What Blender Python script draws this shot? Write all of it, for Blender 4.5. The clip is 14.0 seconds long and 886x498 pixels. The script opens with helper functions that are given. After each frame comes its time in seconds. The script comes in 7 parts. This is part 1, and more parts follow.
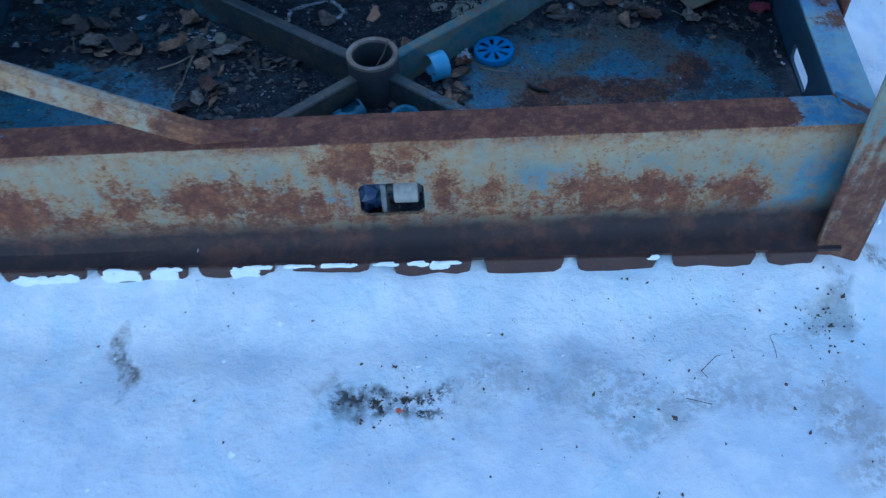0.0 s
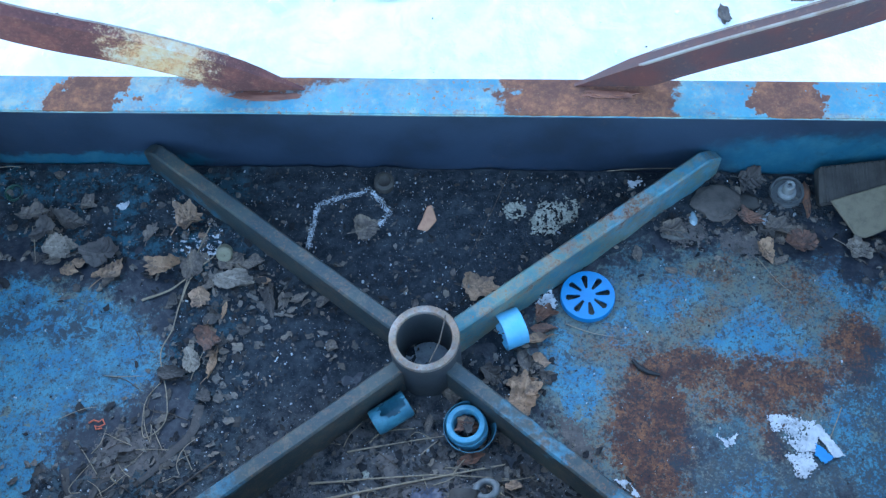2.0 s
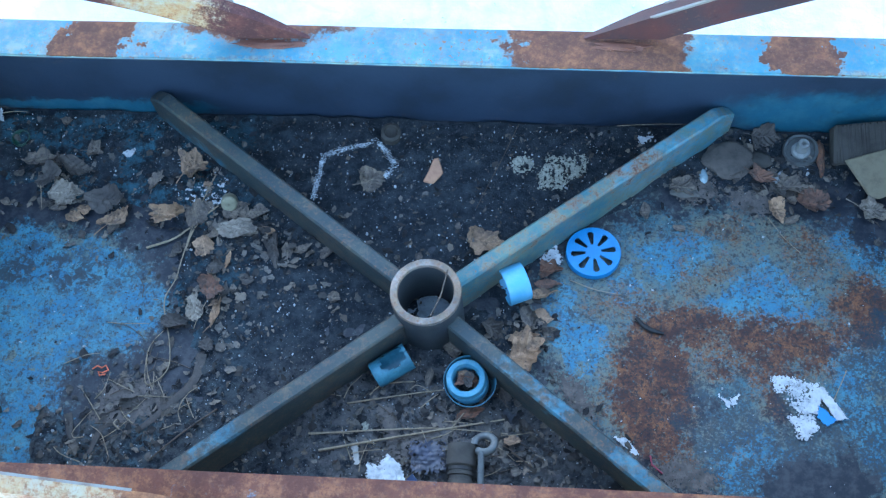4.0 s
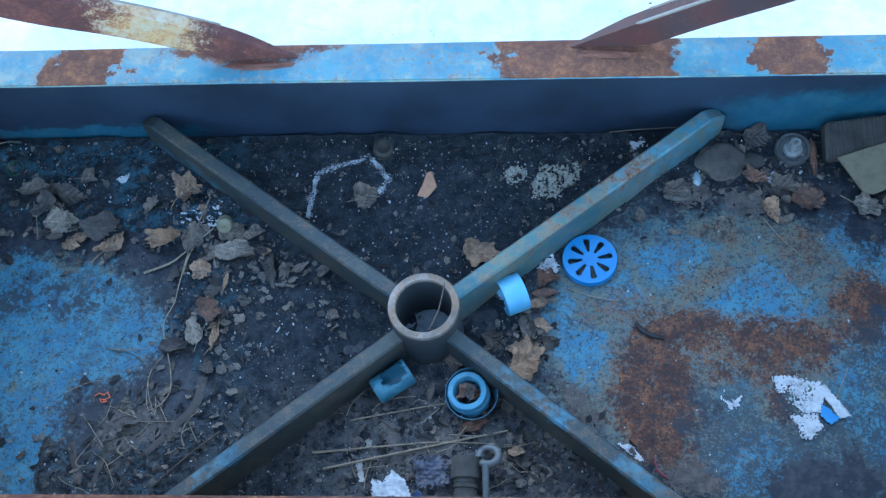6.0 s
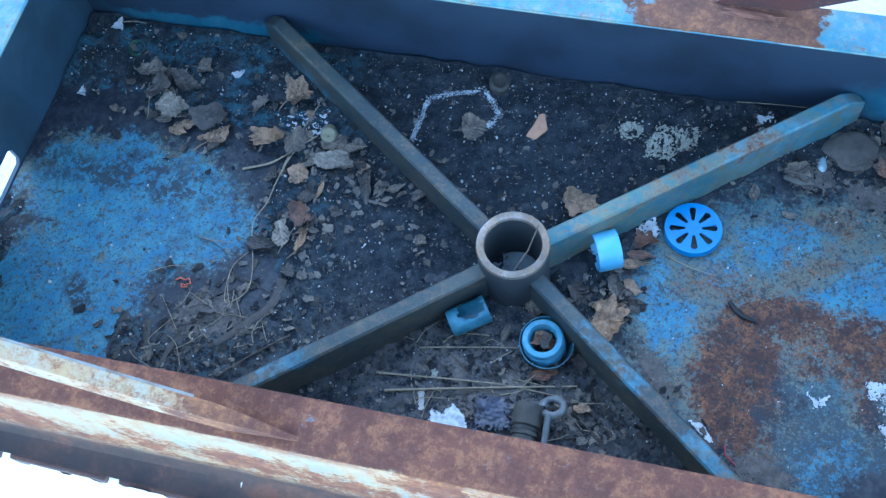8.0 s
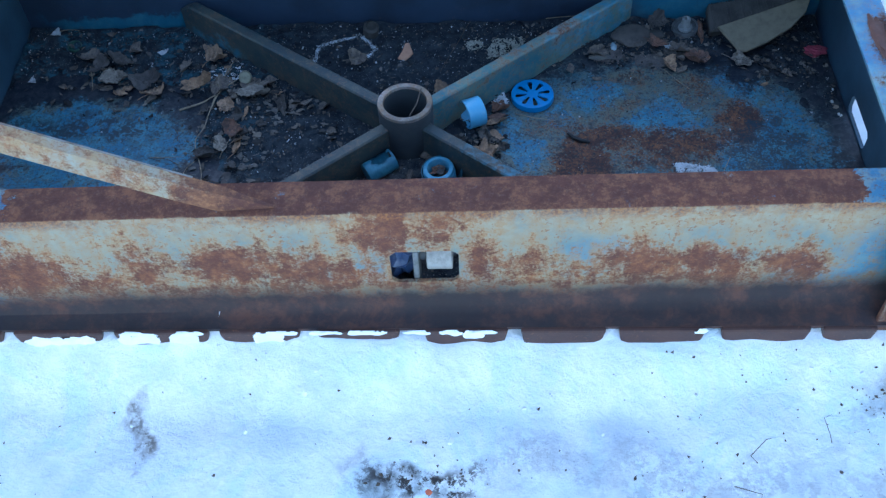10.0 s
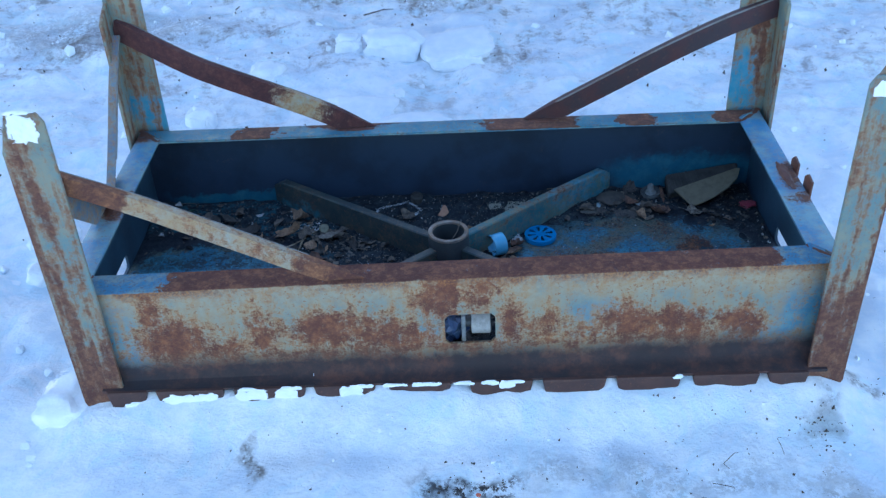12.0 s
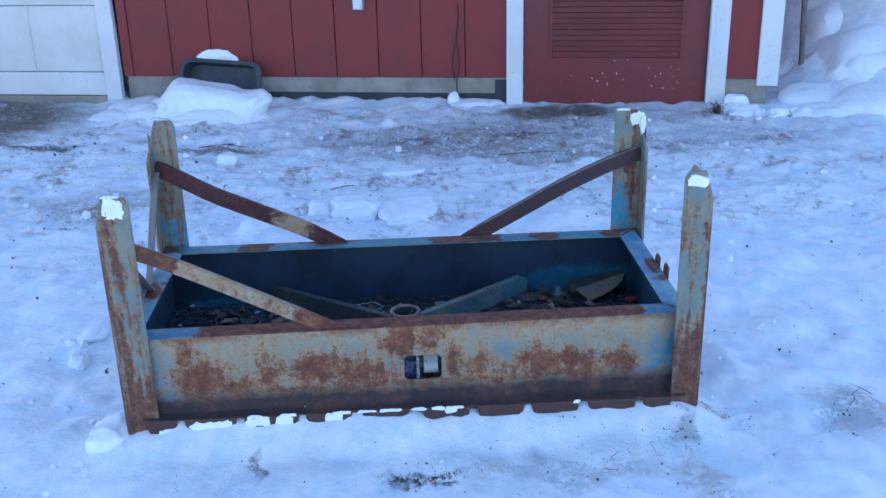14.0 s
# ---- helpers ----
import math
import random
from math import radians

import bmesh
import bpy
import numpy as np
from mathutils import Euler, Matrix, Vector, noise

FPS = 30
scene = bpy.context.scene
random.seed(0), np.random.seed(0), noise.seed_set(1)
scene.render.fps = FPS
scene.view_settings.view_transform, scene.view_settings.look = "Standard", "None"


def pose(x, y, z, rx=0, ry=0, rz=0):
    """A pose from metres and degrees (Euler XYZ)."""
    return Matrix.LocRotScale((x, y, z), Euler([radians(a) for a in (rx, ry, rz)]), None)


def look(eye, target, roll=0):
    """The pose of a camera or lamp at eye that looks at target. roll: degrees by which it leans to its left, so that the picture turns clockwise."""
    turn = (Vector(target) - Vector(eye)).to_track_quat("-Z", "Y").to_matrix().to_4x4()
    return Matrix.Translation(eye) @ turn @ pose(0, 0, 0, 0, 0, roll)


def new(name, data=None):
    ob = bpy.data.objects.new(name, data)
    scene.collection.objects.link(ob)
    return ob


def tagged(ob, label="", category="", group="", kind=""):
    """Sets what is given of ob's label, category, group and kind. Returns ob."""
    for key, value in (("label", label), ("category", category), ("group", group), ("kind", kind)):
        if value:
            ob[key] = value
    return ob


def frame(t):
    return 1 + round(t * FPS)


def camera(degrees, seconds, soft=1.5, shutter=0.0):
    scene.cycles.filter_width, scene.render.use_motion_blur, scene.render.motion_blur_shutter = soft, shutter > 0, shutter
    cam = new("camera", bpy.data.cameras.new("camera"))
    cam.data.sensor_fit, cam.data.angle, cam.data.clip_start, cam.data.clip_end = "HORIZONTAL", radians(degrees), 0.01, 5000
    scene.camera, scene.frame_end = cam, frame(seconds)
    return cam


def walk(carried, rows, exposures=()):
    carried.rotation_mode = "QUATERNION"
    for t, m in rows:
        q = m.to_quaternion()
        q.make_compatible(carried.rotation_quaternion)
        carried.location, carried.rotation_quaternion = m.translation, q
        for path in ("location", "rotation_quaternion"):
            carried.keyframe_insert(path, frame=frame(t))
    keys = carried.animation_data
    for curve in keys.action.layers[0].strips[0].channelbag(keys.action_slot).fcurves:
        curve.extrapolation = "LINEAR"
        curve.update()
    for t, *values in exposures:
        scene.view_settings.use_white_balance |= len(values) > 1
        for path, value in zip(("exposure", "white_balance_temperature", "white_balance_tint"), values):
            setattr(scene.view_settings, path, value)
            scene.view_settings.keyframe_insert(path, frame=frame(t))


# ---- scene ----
cam = camera(49.0, 14.0, soft=1.3, shutter=0.2)
PATH = [
    (0, (0.045, 0.056, 1.494), (0.002, 1.318, -0.057), -3.0),
    (0.5, (-0.009, 0.409, 1.501), (0.1, 1.486, -0.181), -0.1),
    (1, (0.068, 0.738, 1.519), (0.028, 1.786, -0.183), -0.5),
    (1.5, (0.046, 0.924, 1.514), (-0.073, 1.909, -0.222), -4.9),
    (2, (-0.009, 1.015, 1.542), (-0.141, 1.98, -0.205), -5.7),
    (2.5, (0.008, 1.019, 1.518), (-0.132, 1.841, -0.3), -4.9),
    (3, (0.021, 1.026, 1.522), (-0.16, 1.862, -0.286), -7.7),
    (5.5, (0.014, 1.023, 1.534), (-0.147, 1.922, -0.246), -8.4),
    (6, (0.027, 1.03, 1.533), (-0.152, 1.922, -0.248), -10.1),
    (6.5, (0.036, 1.036, 1.535), (-0.16, 1.934, -0.241), -11.1),
    (7, (0.047, 1.037, 1.53), (-0.163, 1.917, -0.254), -12.4),
    (7.5, (0.053, 1.029, 1.512), (-0.219, 1.861, -0.286), -14.3),
    (8, (0.032, 1.005, 1.478), (-0.338, 1.808, -0.315), -12.4),
    (8.5, (0.021, 0.817, 1.494), (-0.232, 1.77, -0.246), -9.5),
    (8.7, (0.015, 0.725, 1.496), (-0.112, 1.734, -0.227), -6.4),
    (10.8, (0.023, 0.007, 1.569), (-0.055, 1.452, 0.189), -2.8),
    (11, (0.045, -0.044, 1.585), (-0.047, 1.463, 0.273), -2.5),
    (11.5, (0.025, -0.188, 1.577), (-0.123, 1.365, 0.325), -1.9),
    (12, (-0.087, -0.516, 1.606), (-0.132, 1.14, 0.485), -2.8),
    (12.5, (-0.092, -0.799, 1.607), (-0.163, 0.947, 0.634), -2.8),
    (13, (-0.07, -1.072, 1.625), (-0.051, 0.729, 0.756), -0.9),
    (13.5, (-0.168, -1.314, 1.584), (0.006, 0.504, 0.768), -1.5),
    (14, (-0.135, -1.461, 1.615), (-0.048, 0.407, 0.906), -1.4),
]
EXPOSURES = [(0, 1.4, 5450, 9), (0.6, 1.68, 5850, 9), (1.0, 2.75, 6100, 10), (1.5, 3.5, 6350, 8), (2.0, 3.25, 6450, 7), (2.4, 3.1, 6450, 6), (3.0, 3.45, 6500, 6), (6.5, 3.08, 6600, 6), (7.5, 3.2, 6450, 6), (8.0, 3.4, 6200, 6), (8.6, 3.4, 6150, 8), (10.8, 1.65, 6000, 11), (12.5, 1.77, 5900, 11), (13.2, 1.57, 5650, 14), (14, 1.5, 5700, 18)]
walk(cam, [(t, look(eye, target, roll)) for t, eye, target, roll in PATH], EXPOSURES)

# ---- light: a clear winter sky, the yard itself in open shade ----
world = bpy.data.worlds.new("winter_sky")
scene.world = world
world.use_nodes = True
wt = world.node_tree
sky = wt.nodes.new("ShaderNodeTexSky")
sky.sky_type, sky.sun_disc = "NISHITA", False
SUN_FROM = Vector((-0.35, 1.0, 0.3))
sky.sun_elevation, sky.sun_rotation = math.asin(SUN_FROM.normalized().z), math.atan2(SUN_FROM.x, SUN_FROM.y)
sky.air_density, sky.dust_density, sky.ozone_density = 1.0, 0.6, 1.5
wt.nodes["Background"].inputs["Strength"].default_value = 0.15
wt.links.new(sky.outputs["Color"], wt.nodes["Background"].inputs["Color"])
# the low sun stands behind the red building, so that the whole yard lies in its shade
sun = new("sun", bpy.data.lights.new("sun", "SUN"))
sun.data.energy, sun.data.angle, sun.data.color = 3.0, radians(0.5), (1.0, 0.9, 0.78)
sun.matrix_world = look(SUN_FROM * 30, (0, 0, 0))


# ---- helpers of this scene ----
def part(name, bm, material, parent=None, label="", smooth=False):
    """Links a bmesh as one mesh object under a thing or a part."""
    bmesh.ops.recalc_face_normals(bm, faces=bm.faces)
    me = bpy.data.meshes.new(name)
    bm.to_mesh(me)
    bm.free()
    if material:
        me.materials.append(material)
    if smooth:
        for p in me.polygons:
            p.use_smooth = True
        me.set_sharp_from_angle(angle=radians(38))
    ob = new(name, me)
    if parent:
        ob.parent = parent
        ob.matrix_parent_inverse = parent.matrix_world.inverted()
    if label:
        ob["label"] = label
    return ob


def thing(name, place, label, category, group="", kind=""):
    """An Empty at the base of a thing made of parts; its parts are built in world metres."""
    ob = new(name)
    ob.empty_display_size = 0.05
    ob.location = place
    ob.matrix_world = Matrix.Translation(place)
    return tagged(ob, label, category, group, kind)


def bevelled(bm, width, segments=2):
    if width > 0:
        bmesh.ops.bevel(bm, geom=list(bm.edges), offset=width, segments=segments, affect="EDGES", profile=0.6)
    return bm


def add_box(bm, x0, x1, y0, y1, z0, z1, m=None):
    vs = [Vector((x, y, z)) for x in (x0, x1) for y in (y0, y1) for z in (z0, z1)]
    if m is not None:
        vs = [m @ v for v in vs]
    v = [bm.verts.new(p) for p in vs]
    for f in ((0, 1, 3, 2), (4, 6, 7, 5), (0, 4, 5, 1), (2, 3, 7, 6), (0, 2, 6, 4), (1, 5, 7, 3)):
        bm.faces.new([v[i] for i in f])
    return bm


def box(x0, x1, y0, y1, z0, z1, bevel=0.0, m=None, segments=2):
    bm = bevelled(add_box(bmesh.new(), x0, x1, y0, y1, z0, z1), bevel, segments)
    if m is not None:
        bm.transform(m)
    return bm


def prism(outline, thickness, m, bevel=0.0):
    """A flat plate: outline in its own x, y; extruded along its z; set by m."""
    bm = bmesh.new()
    f = bm.faces.new([bm.verts.new((x, y, 0)) for x, y in outline])
    r = bmesh.ops.extrude_face_region(bm, geom=[f])
    bmesh.ops.translate(bm, verts=[g for g in r["geom"] if isinstance(g, bmesh.types.BMVert)], vec=(0, 0, thickness))
    bevelled(bm, bevel, 1)
    bm.transform(m)
    return bm


def thicken(bm, t):
    """Gives an open sheet a thickness t towards the back of its faces."""
    bm.normal_update()
    verts, faces = list(bm.verts), list(bm.faces)
    normals = {v: v.normal.copy() for v in verts}
    rim = [(e.link_loops[0].vert, e.link_loops[0].link_loop_next.vert) for e in bm.edges if len(e.link_faces) == 1]
    twin = {v: bm.verts.new(v.co - normals[v] * t) for v in verts}
    for f in faces:
        bm.faces.new([twin[v] for v in reversed(f.verts)])
    for a, b in rim:
        bm.faces.new((b, a, twin[a], twin[b]))
    return bm


def lathe(profile, segments=48, m=None):
    """Turns (radius, height) points round z."""
    bm = bmesh.new()
    rings = []
    for r, z in profile:
        rings.append([bm.verts.new((r * math.cos(a), r * math.sin(a), z)) for a in np.linspace(0, 2 * math.pi, segments, endpoint=False)])
    for a, b in zip(rings, rings[1:]):
        for i in range(segments):
            j = (i + 1) % segments
            bm.faces.new((a[i], a[j], b[j], b[i]))
    if m is not None:
        bm.transform(m)
    return bm


def sweep(bm, path, section, up=Vector((0, 0, 1)), closed=True, scale=None):
    """Carries a section (side, up) along a path of points and caps its ends."""
    path = [Vector(p) for p in path]
    rings = []
    for i, p in enumerate(path):
        d = (path[min(i + 1, len(path) - 1)] - path[max(i - 1, 0)]).normalized()
        side = d.cross(up).normalized()
        lift = side.cross(d)
        k = 1.0 if scale is None else scale[i]
        rings.append([bm.verts.new(p + side * a * k + lift * b * k) for a, b in section])
    n = len(section)
    for a, b in zip(rings, rings[1:]):
        for i in range(n):
            bm.faces.new((a[i], a[(i + 1) % n], b[(i + 1) % n], b[i]))
    bm.faces.new(rings[0])
    bm.faces.new(rings[-1][::-1])
    return bm


def round_section(r, n=6):
    return [(r * math.cos(2 * math.pi * i / n), r * math.sin(2 * math.pi * i / n)) for i in range(n)]


def lump(centre, radii, seed, rough=0.25, subdiv=3, freq=3.0, cut=None, boxy=1.0):
    """An uneven clod: an icosphere pushed about by noise; cut flattens it below that height."""
    bm = bmesh.new()
    bmesh.ops.create_icosphere(bm, subdivisions=subdiv, radius=1.0)
    off = Vector((seed * 7.13, seed * 3.7, seed * 1.9))
    for v in bm.verts:
        k = 1 + rough * noise.fractal(v.co * freq * 0.5 + off, 1.0, 2.0, 4)
        if boxy != 1.0:
            v.co = Vector([math.copysign(abs(c) ** boxy, c) for c in v.co])
        v.co = Vector((v.co.x * radii[0] * k, v.co.y * radii[1] * k, v.co.z * radii[2] * k))
        if cut is not None and v.co.z < cut:
            v.co.z = cut
    bmesh.ops.translate(bm, verts=bm.verts, vec=centre)
    return bm


def sstep(a, b, x):
    t = np.clip((x - a) / (b - a), 0, 1)
    return t * t * (3 - 2 * t)


def grid_noise(xs, ys, scale, seed, octaves=4):
    """Smooth value noise on a grid of places, about -1 to 1."""
    rng = np.random.RandomState(seed)
    out, amp = np.zeros((len(ys), len(xs))), 1.0
    for o in range(octaves):
        table = rng.uniform(-1, 1, (64, 64))
        fx, fy = xs / scale * 2 ** o + 17.3 * o, ys / scale * 2 ** o + 9.1 * o
        ix, iy = np.floor(fx).astype(int), np.floor(fy).astype(int)
        tx, ty = fx - ix, fy - iy
        tx, ty = tx * tx * (3 - 2 * tx), ty * ty * (3 - 2 * ty)
        g = lambda a, b: table[np.ix_((iy + b) % 64, (ix + a) % 64)]
        top = g(0, 0) * (1 - tx)[None, :] + g(1, 0) * tx[None, :]
        bot = g(0, 1) * (1 - tx)[None, :] + g(1, 1) * tx[None, :]
        out += amp * (top * (1 - ty)[:, None] + bot * ty[:, None])
        amp *= 0.5
    return out / 1.6


def height_sheet(name, xs, ys, z, material, parent=None, keep=None):
    """A sheet over a grid of places, with heights z[row of y, column of x]; keep drops unwanted cells."""
    nx, ny = len(xs), len(ys)
    gx, gy = np.meshgrid(xs, ys)
    co = np.stack([gx, gy, z], -1).reshape(-1, 3)
    i = np.arange(nx * ny).reshape(ny, nx)
    faces = np.stack([i[:-1, :-1], i[:-1, 1:], i[1:, 1:], i[1:, :-1]], -1)
    faces = faces[keep] if keep is not None else faces.reshape(-1, 4)
    me = bpy.data.meshes.new(name)
    me.from_pydata(co.tolist(), [], faces.reshape(-1, 4).tolist())
    me.materials.append(material)
    for p in me.polygons:
        p.use_smooth = True
    ob = new(name, me)
    if parent:
        ob.parent = parent
        ob.matrix_parent_inverse = parent.matrix_world.inverted()
    return ob


# ---- materials ----
class Shade:
    """A small builder of node materials in world metres."""

    def __init__(self, name):
        self.mat = bpy.data.materials.new(name)
        self.mat.use_nodes = True
        self.t = self.mat.node_tree
        self.bsdf = self.t.nodes["Principled BSDF"]
        self.pos = self.t.nodes.new("ShaderNodeNewGeometry").outputs["Position"]
        self.island = self.pos.node.outputs["Random Per Island"]
        self.random = self.t.nodes.new("ShaderNodeObjectInfo").outputs["Random"]

    def put(self, socket, value):
        if isinstance(value, bpy.types.NodeSocket):
            self.t.links.new(value, socket)
        elif isinstance(value, (tuple, list)) and len(socket.default_value) == 4 and len(value) == 3:
            socket.default_value = (*value, 1)
        else:
            socket.default_value = value

    def noise(self, scale, detail=5, rough=0.6, vec=None, warp=0.0, colour=False):
        n = self.t.nodes.new("ShaderNodeTexNoise")
        self.put(n.inputs["Vector"], vec or self.pos)
        n.inputs["Scale"].default_value, n.inputs["Detail"].default_value = scale, detail
        n.inputs["Roughness"].default_value, n.inputs["Distortion"].default_value = rough, warp
        return n.outputs["Color" if colour else "Fac"]

    def cells(self, scale, vec=None, out="Distance"):
        n = self.t.nodes.new("ShaderNodeTexVoronoi")
        self.put(n.inputs["Vector"], vec or self.pos)
        n.inputs["Scale"].default_value = scale
        return n.outputs[out]

    def math(self, op, a, b=0.0):
        n = self.t.nodes.new("ShaderNodeMath")
        n.operation = op
        self.put(n.inputs[0], a)
        self.put(n.inputs[1], b)
        return n.outputs[0]

    def vec(self, op, a, b=(0, 0, 0)):
        n = self.t.nodes.new("ShaderNodeVectorMath")
        n.operation = op
        self.put(n.inputs[0], a)
        self.put(n.inputs[1], b)
        return n.outputs["Value" if op == "LENGTH" else "Vector"]

    def axis(self, which):
        n = self.t.nodes.new("ShaderNodeSeparateXYZ")
        self.put(n.inputs[0], self.pos)
        return n.outputs[which]

    def band(self, v, lo, hi):
        n = self.t.nodes.new("ShaderNodeMapRange")
        n.interpolation_type = "SMOOTHSTEP"
        self.put(n.inputs["Value"], v)
        n.inputs["From Min"].default_value, n.inputs["From Max"].default_value = lo, hi
        return n.outputs[0]

    def mix(self, f, a, b):
        n = self.t.nodes.new("ShaderNodeMix")
        n.data_type = "RGBA"
        self.put(n.inputs[0], f)
        self.put(n.inputs[6], a)
        self.put(n.inputs[7], b)
        return n.outputs[2]

    def warped(self, scale, amount):
        n = self.noise(scale, 4, 0.6, colour=True)
        return self.vec("ADD", self.pos, self.vec("MULTIPLY", self.vec("SUBTRACT", n, (0.5, 0.5, 0.5)), (amount, amount, amount)))

    def blot(self, where, centre, radii, soft=0.5):
        d = self.vec("LENGTH", self.vec("DIVIDE", self.vec("SUBTRACT", where, centre), radii))
        return self.band(d, 1 + soft, 1 - soft)

    def total(self, *terms):
        v = terms[0]
        for t in terms[1:]:
            v = self.math("ADD", v, t)
        return v

    def done(self, colour, rough=0.7, bump=None, strength=0.4, distance=0.002, metal=0.0, spec=0.5):
        self.put(self.bsdf.inputs["Base Color"], colour)
        self.put(self.bsdf.inputs["Roughness"], rough)
        self.put(self.bsdf.inputs["Metallic"], metal)
        self.put(self.bsdf.inputs["Specular IOR Level"], spec)
        if bump is not None:
            b = self.t.nodes.new("ShaderNodeBump")
            b.inputs["Strength"].default_value, b.inputs["Distance"].default_value = strength, distance
            self.put(b.inputs["Height"], bump)
            self.t.links.new(b.outputs[0], self.bsdf.inputs["Normal"])
        return self.mat


RUST, RUST_DARK, RUST_ORANGE = (0.17, 0.07, 0.045), (0.09, 0.042, 0.034), (0.33, 0.145, 0.06)
BLUE, BLUE_PALE, GREY_BLUE = (0.02, 0.23, 0.37), (0.34, 0.46, 0.48), (0.2, 0.3, 0.36)


def steel(name, paint, paint_worn, spots=(), blue_spots=(), level=0.56, gain=0.32, grime=0.3, fleck=0.5, foot=None, below=None, flange=None, streak=0.0, tint=0.9, rusty=None, broken=0.0, weights=(0.34, 0.4, 0.26), edge=(0.045, 0.075), blues=(BLUE, (0.07, 0.27, 0.4))):
    """Weathered painted steel: rust where the paint has gone, orange at its rim, blue where an upper coat is left, dark
    oily grime.
    spots, blue_spots: (centre, radii) of wear with a shape of its own; foot: (z, colour) of a darker band along the
    bottom;
    below: (z, colour) of the sheet under the flange, a dark coat with the tray's shade painted in."""
    s = Shade(name)
    w = s.warped(9, 0.12)
    w2 = s.warped(70, 0.035)
    where = s.vec("ADD", w, s.vec("SUBTRACT", w2, s.pos))
    big, mid, fine = s.noise(6, 6, 0.7), s.noise(47, 7, 0.75, warp=0.3), s.noise(270, 4, 0.7)
    v = s.total(s.math("MULTIPLY", big, weights[0]), s.math("MULTIPLY", mid, weights[1]), s.math("MULTIPLY", fine, weights[2]), s.math("MULTIPLY", s.math("SUBTRACT", s.noise(45, 4, 0.6, vec=s.vec("MULTIPLY", s.pos, (1, 1, 0.12))), 0.5), streak))
    for c, r, *k in spots:
        v = s.math("ADD", v, s.math("MULTIPLY", s.blot(where, c, r, 0.35 if k else 0.6), k[0] if k else gain))
    worn = s.band(s.noise(13, 6, 0.7), 0.38, 0.62)
    base = s.mix(worn, paint, paint_worn)
    z = s.axis(2)
    level_z = s.total(z, 0.016, s.math("MULTIPLY", s.math("SUBTRACT", s.axis(1), 1.21), -0.0185))
    if flange:
        # the flat top flange: (z, rusted stretches along x, tint of what is left of the paint)
        top = s.band(s.math("ADD", level_z, s.math("MULTIPLY", s.math("SUBTRACT", mid, 0.5), 0.006)), flange[0] - 0.001, flange[0] + 0.001)
        v = s.math("SUBTRACT", v, s.math("MULTIPLY", top, 0.01))
        for c, r in flange[1]:
            k = s.blot(s.vec("ADD", where, s.vec("SUBTRACT", s.warped(22, 0.16), s.pos)), (c, 1.6, 0.37), (r, 9.0, 9.0), 0.2)
            v = s.math("ADD", v, s.math("MULTIPLY", s.math("MULTIPLY", top, k), 0.34))
        pale = s.mix(s.band(s.noise(34, 6, 0.7), 0.48, 0.64), tuple(0.5 * (a + b) for a, b in zip(flange[2], (0.13, 0.32, 0.36))), (0.25, 0.33, 0.29))
        base = s.mix(top, base, s.mix(s.math("MULTIPLY", worn, 0.75), flange[2], pale))
        # the inner edge, knocked bare
        lip = s.math("MULTIPLY", s.math("MULTIPLY", top, s.band(s.axis(1), 1.906, 1.9)), s.band(s.noise(24, 6, 0.75), 0.46, 0.6))
        base = s.mix(s.math("MULTIPLY", lip, 0.45), base, s.mix(s.band(s.noise(150, 3), 0.45, 0.55), (0.3, 0.27, 0.19), (0.16, 0.07, 0.05)))
    # dark blue sheet under the flange, deepened by shade painted into its colour
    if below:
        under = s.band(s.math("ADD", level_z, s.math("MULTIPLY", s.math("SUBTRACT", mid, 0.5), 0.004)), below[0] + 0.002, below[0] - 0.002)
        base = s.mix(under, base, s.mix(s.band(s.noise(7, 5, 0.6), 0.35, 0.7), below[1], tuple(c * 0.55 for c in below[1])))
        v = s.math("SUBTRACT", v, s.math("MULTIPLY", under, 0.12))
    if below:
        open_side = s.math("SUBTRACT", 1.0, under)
    bl = None
    for c, r in blue_spots:
        k = s.blot(where, c, r, 0.25)
        bl = k if bl is None else s.math("MAXIMUM", bl, k)
    if bl is not None:
        if broken:
            bl = s.math("MULTIPLY", s.math("MULTIPLY", bl, 0.8), s.band(s.noise(30, 6, 0.7), 0.36, 0.6))
        base = s.mix(s.math("MULTIPLY", bl, s.band(mid, 0.84, 0.52)), base, s.mix(s.band(s.noise(25, 5, 0.7), 0.4, 0.7), *blues))
    specks = s.math("MULTIPLY", s.band(s.noise(150, 3, 0.6), 0.58, 0.68), s.band(s.noise(14, 4, 0.6), 0.4, 0.6))
    rust = s.band(v, level - edge[0], level + edge[1])
    rim = s.band(v, level - (0.25 if weights[2] < 0.2 else 0.2), level + 0.01)
    base = s.mix(s.math("MULTIPLY", s.math("MULTIPLY", rim, tint), s.band(s.noise(24, 6, 0.7) if weights[2] < 0.2 else mid, 0.25, 0.6)), base, s.mix(s.band(s.noise(90, 4, 0.7), 0.35, 0.65), (0.33, 0.225, 0.12), RUST_ORANGE))
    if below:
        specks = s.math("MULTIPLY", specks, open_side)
    base = s.mix(s.math("MULTIPLY", specks, fleck), base, s.mix(fine, RUST, RUST_ORANGE))
    dark, middle, light = rusty or (RUST_DARK, RUST, (0.27, 0.12, 0.06))
    rust_col = s.mix(s.band(s.noise(28, 7, 0.75), 0.36, 0.66), dark, s.mix(s.band(s.noise(90, 5, 0.75), 0.42, 0.62), middle, light))
    rust_col = s.mix(s.math("MULTIPLY", s.band(fine, 0.55, 0.75), 0.35), rust_col, (0.3, 0.2, 0.15))
    col = s.mix(rust, base, rust_col)
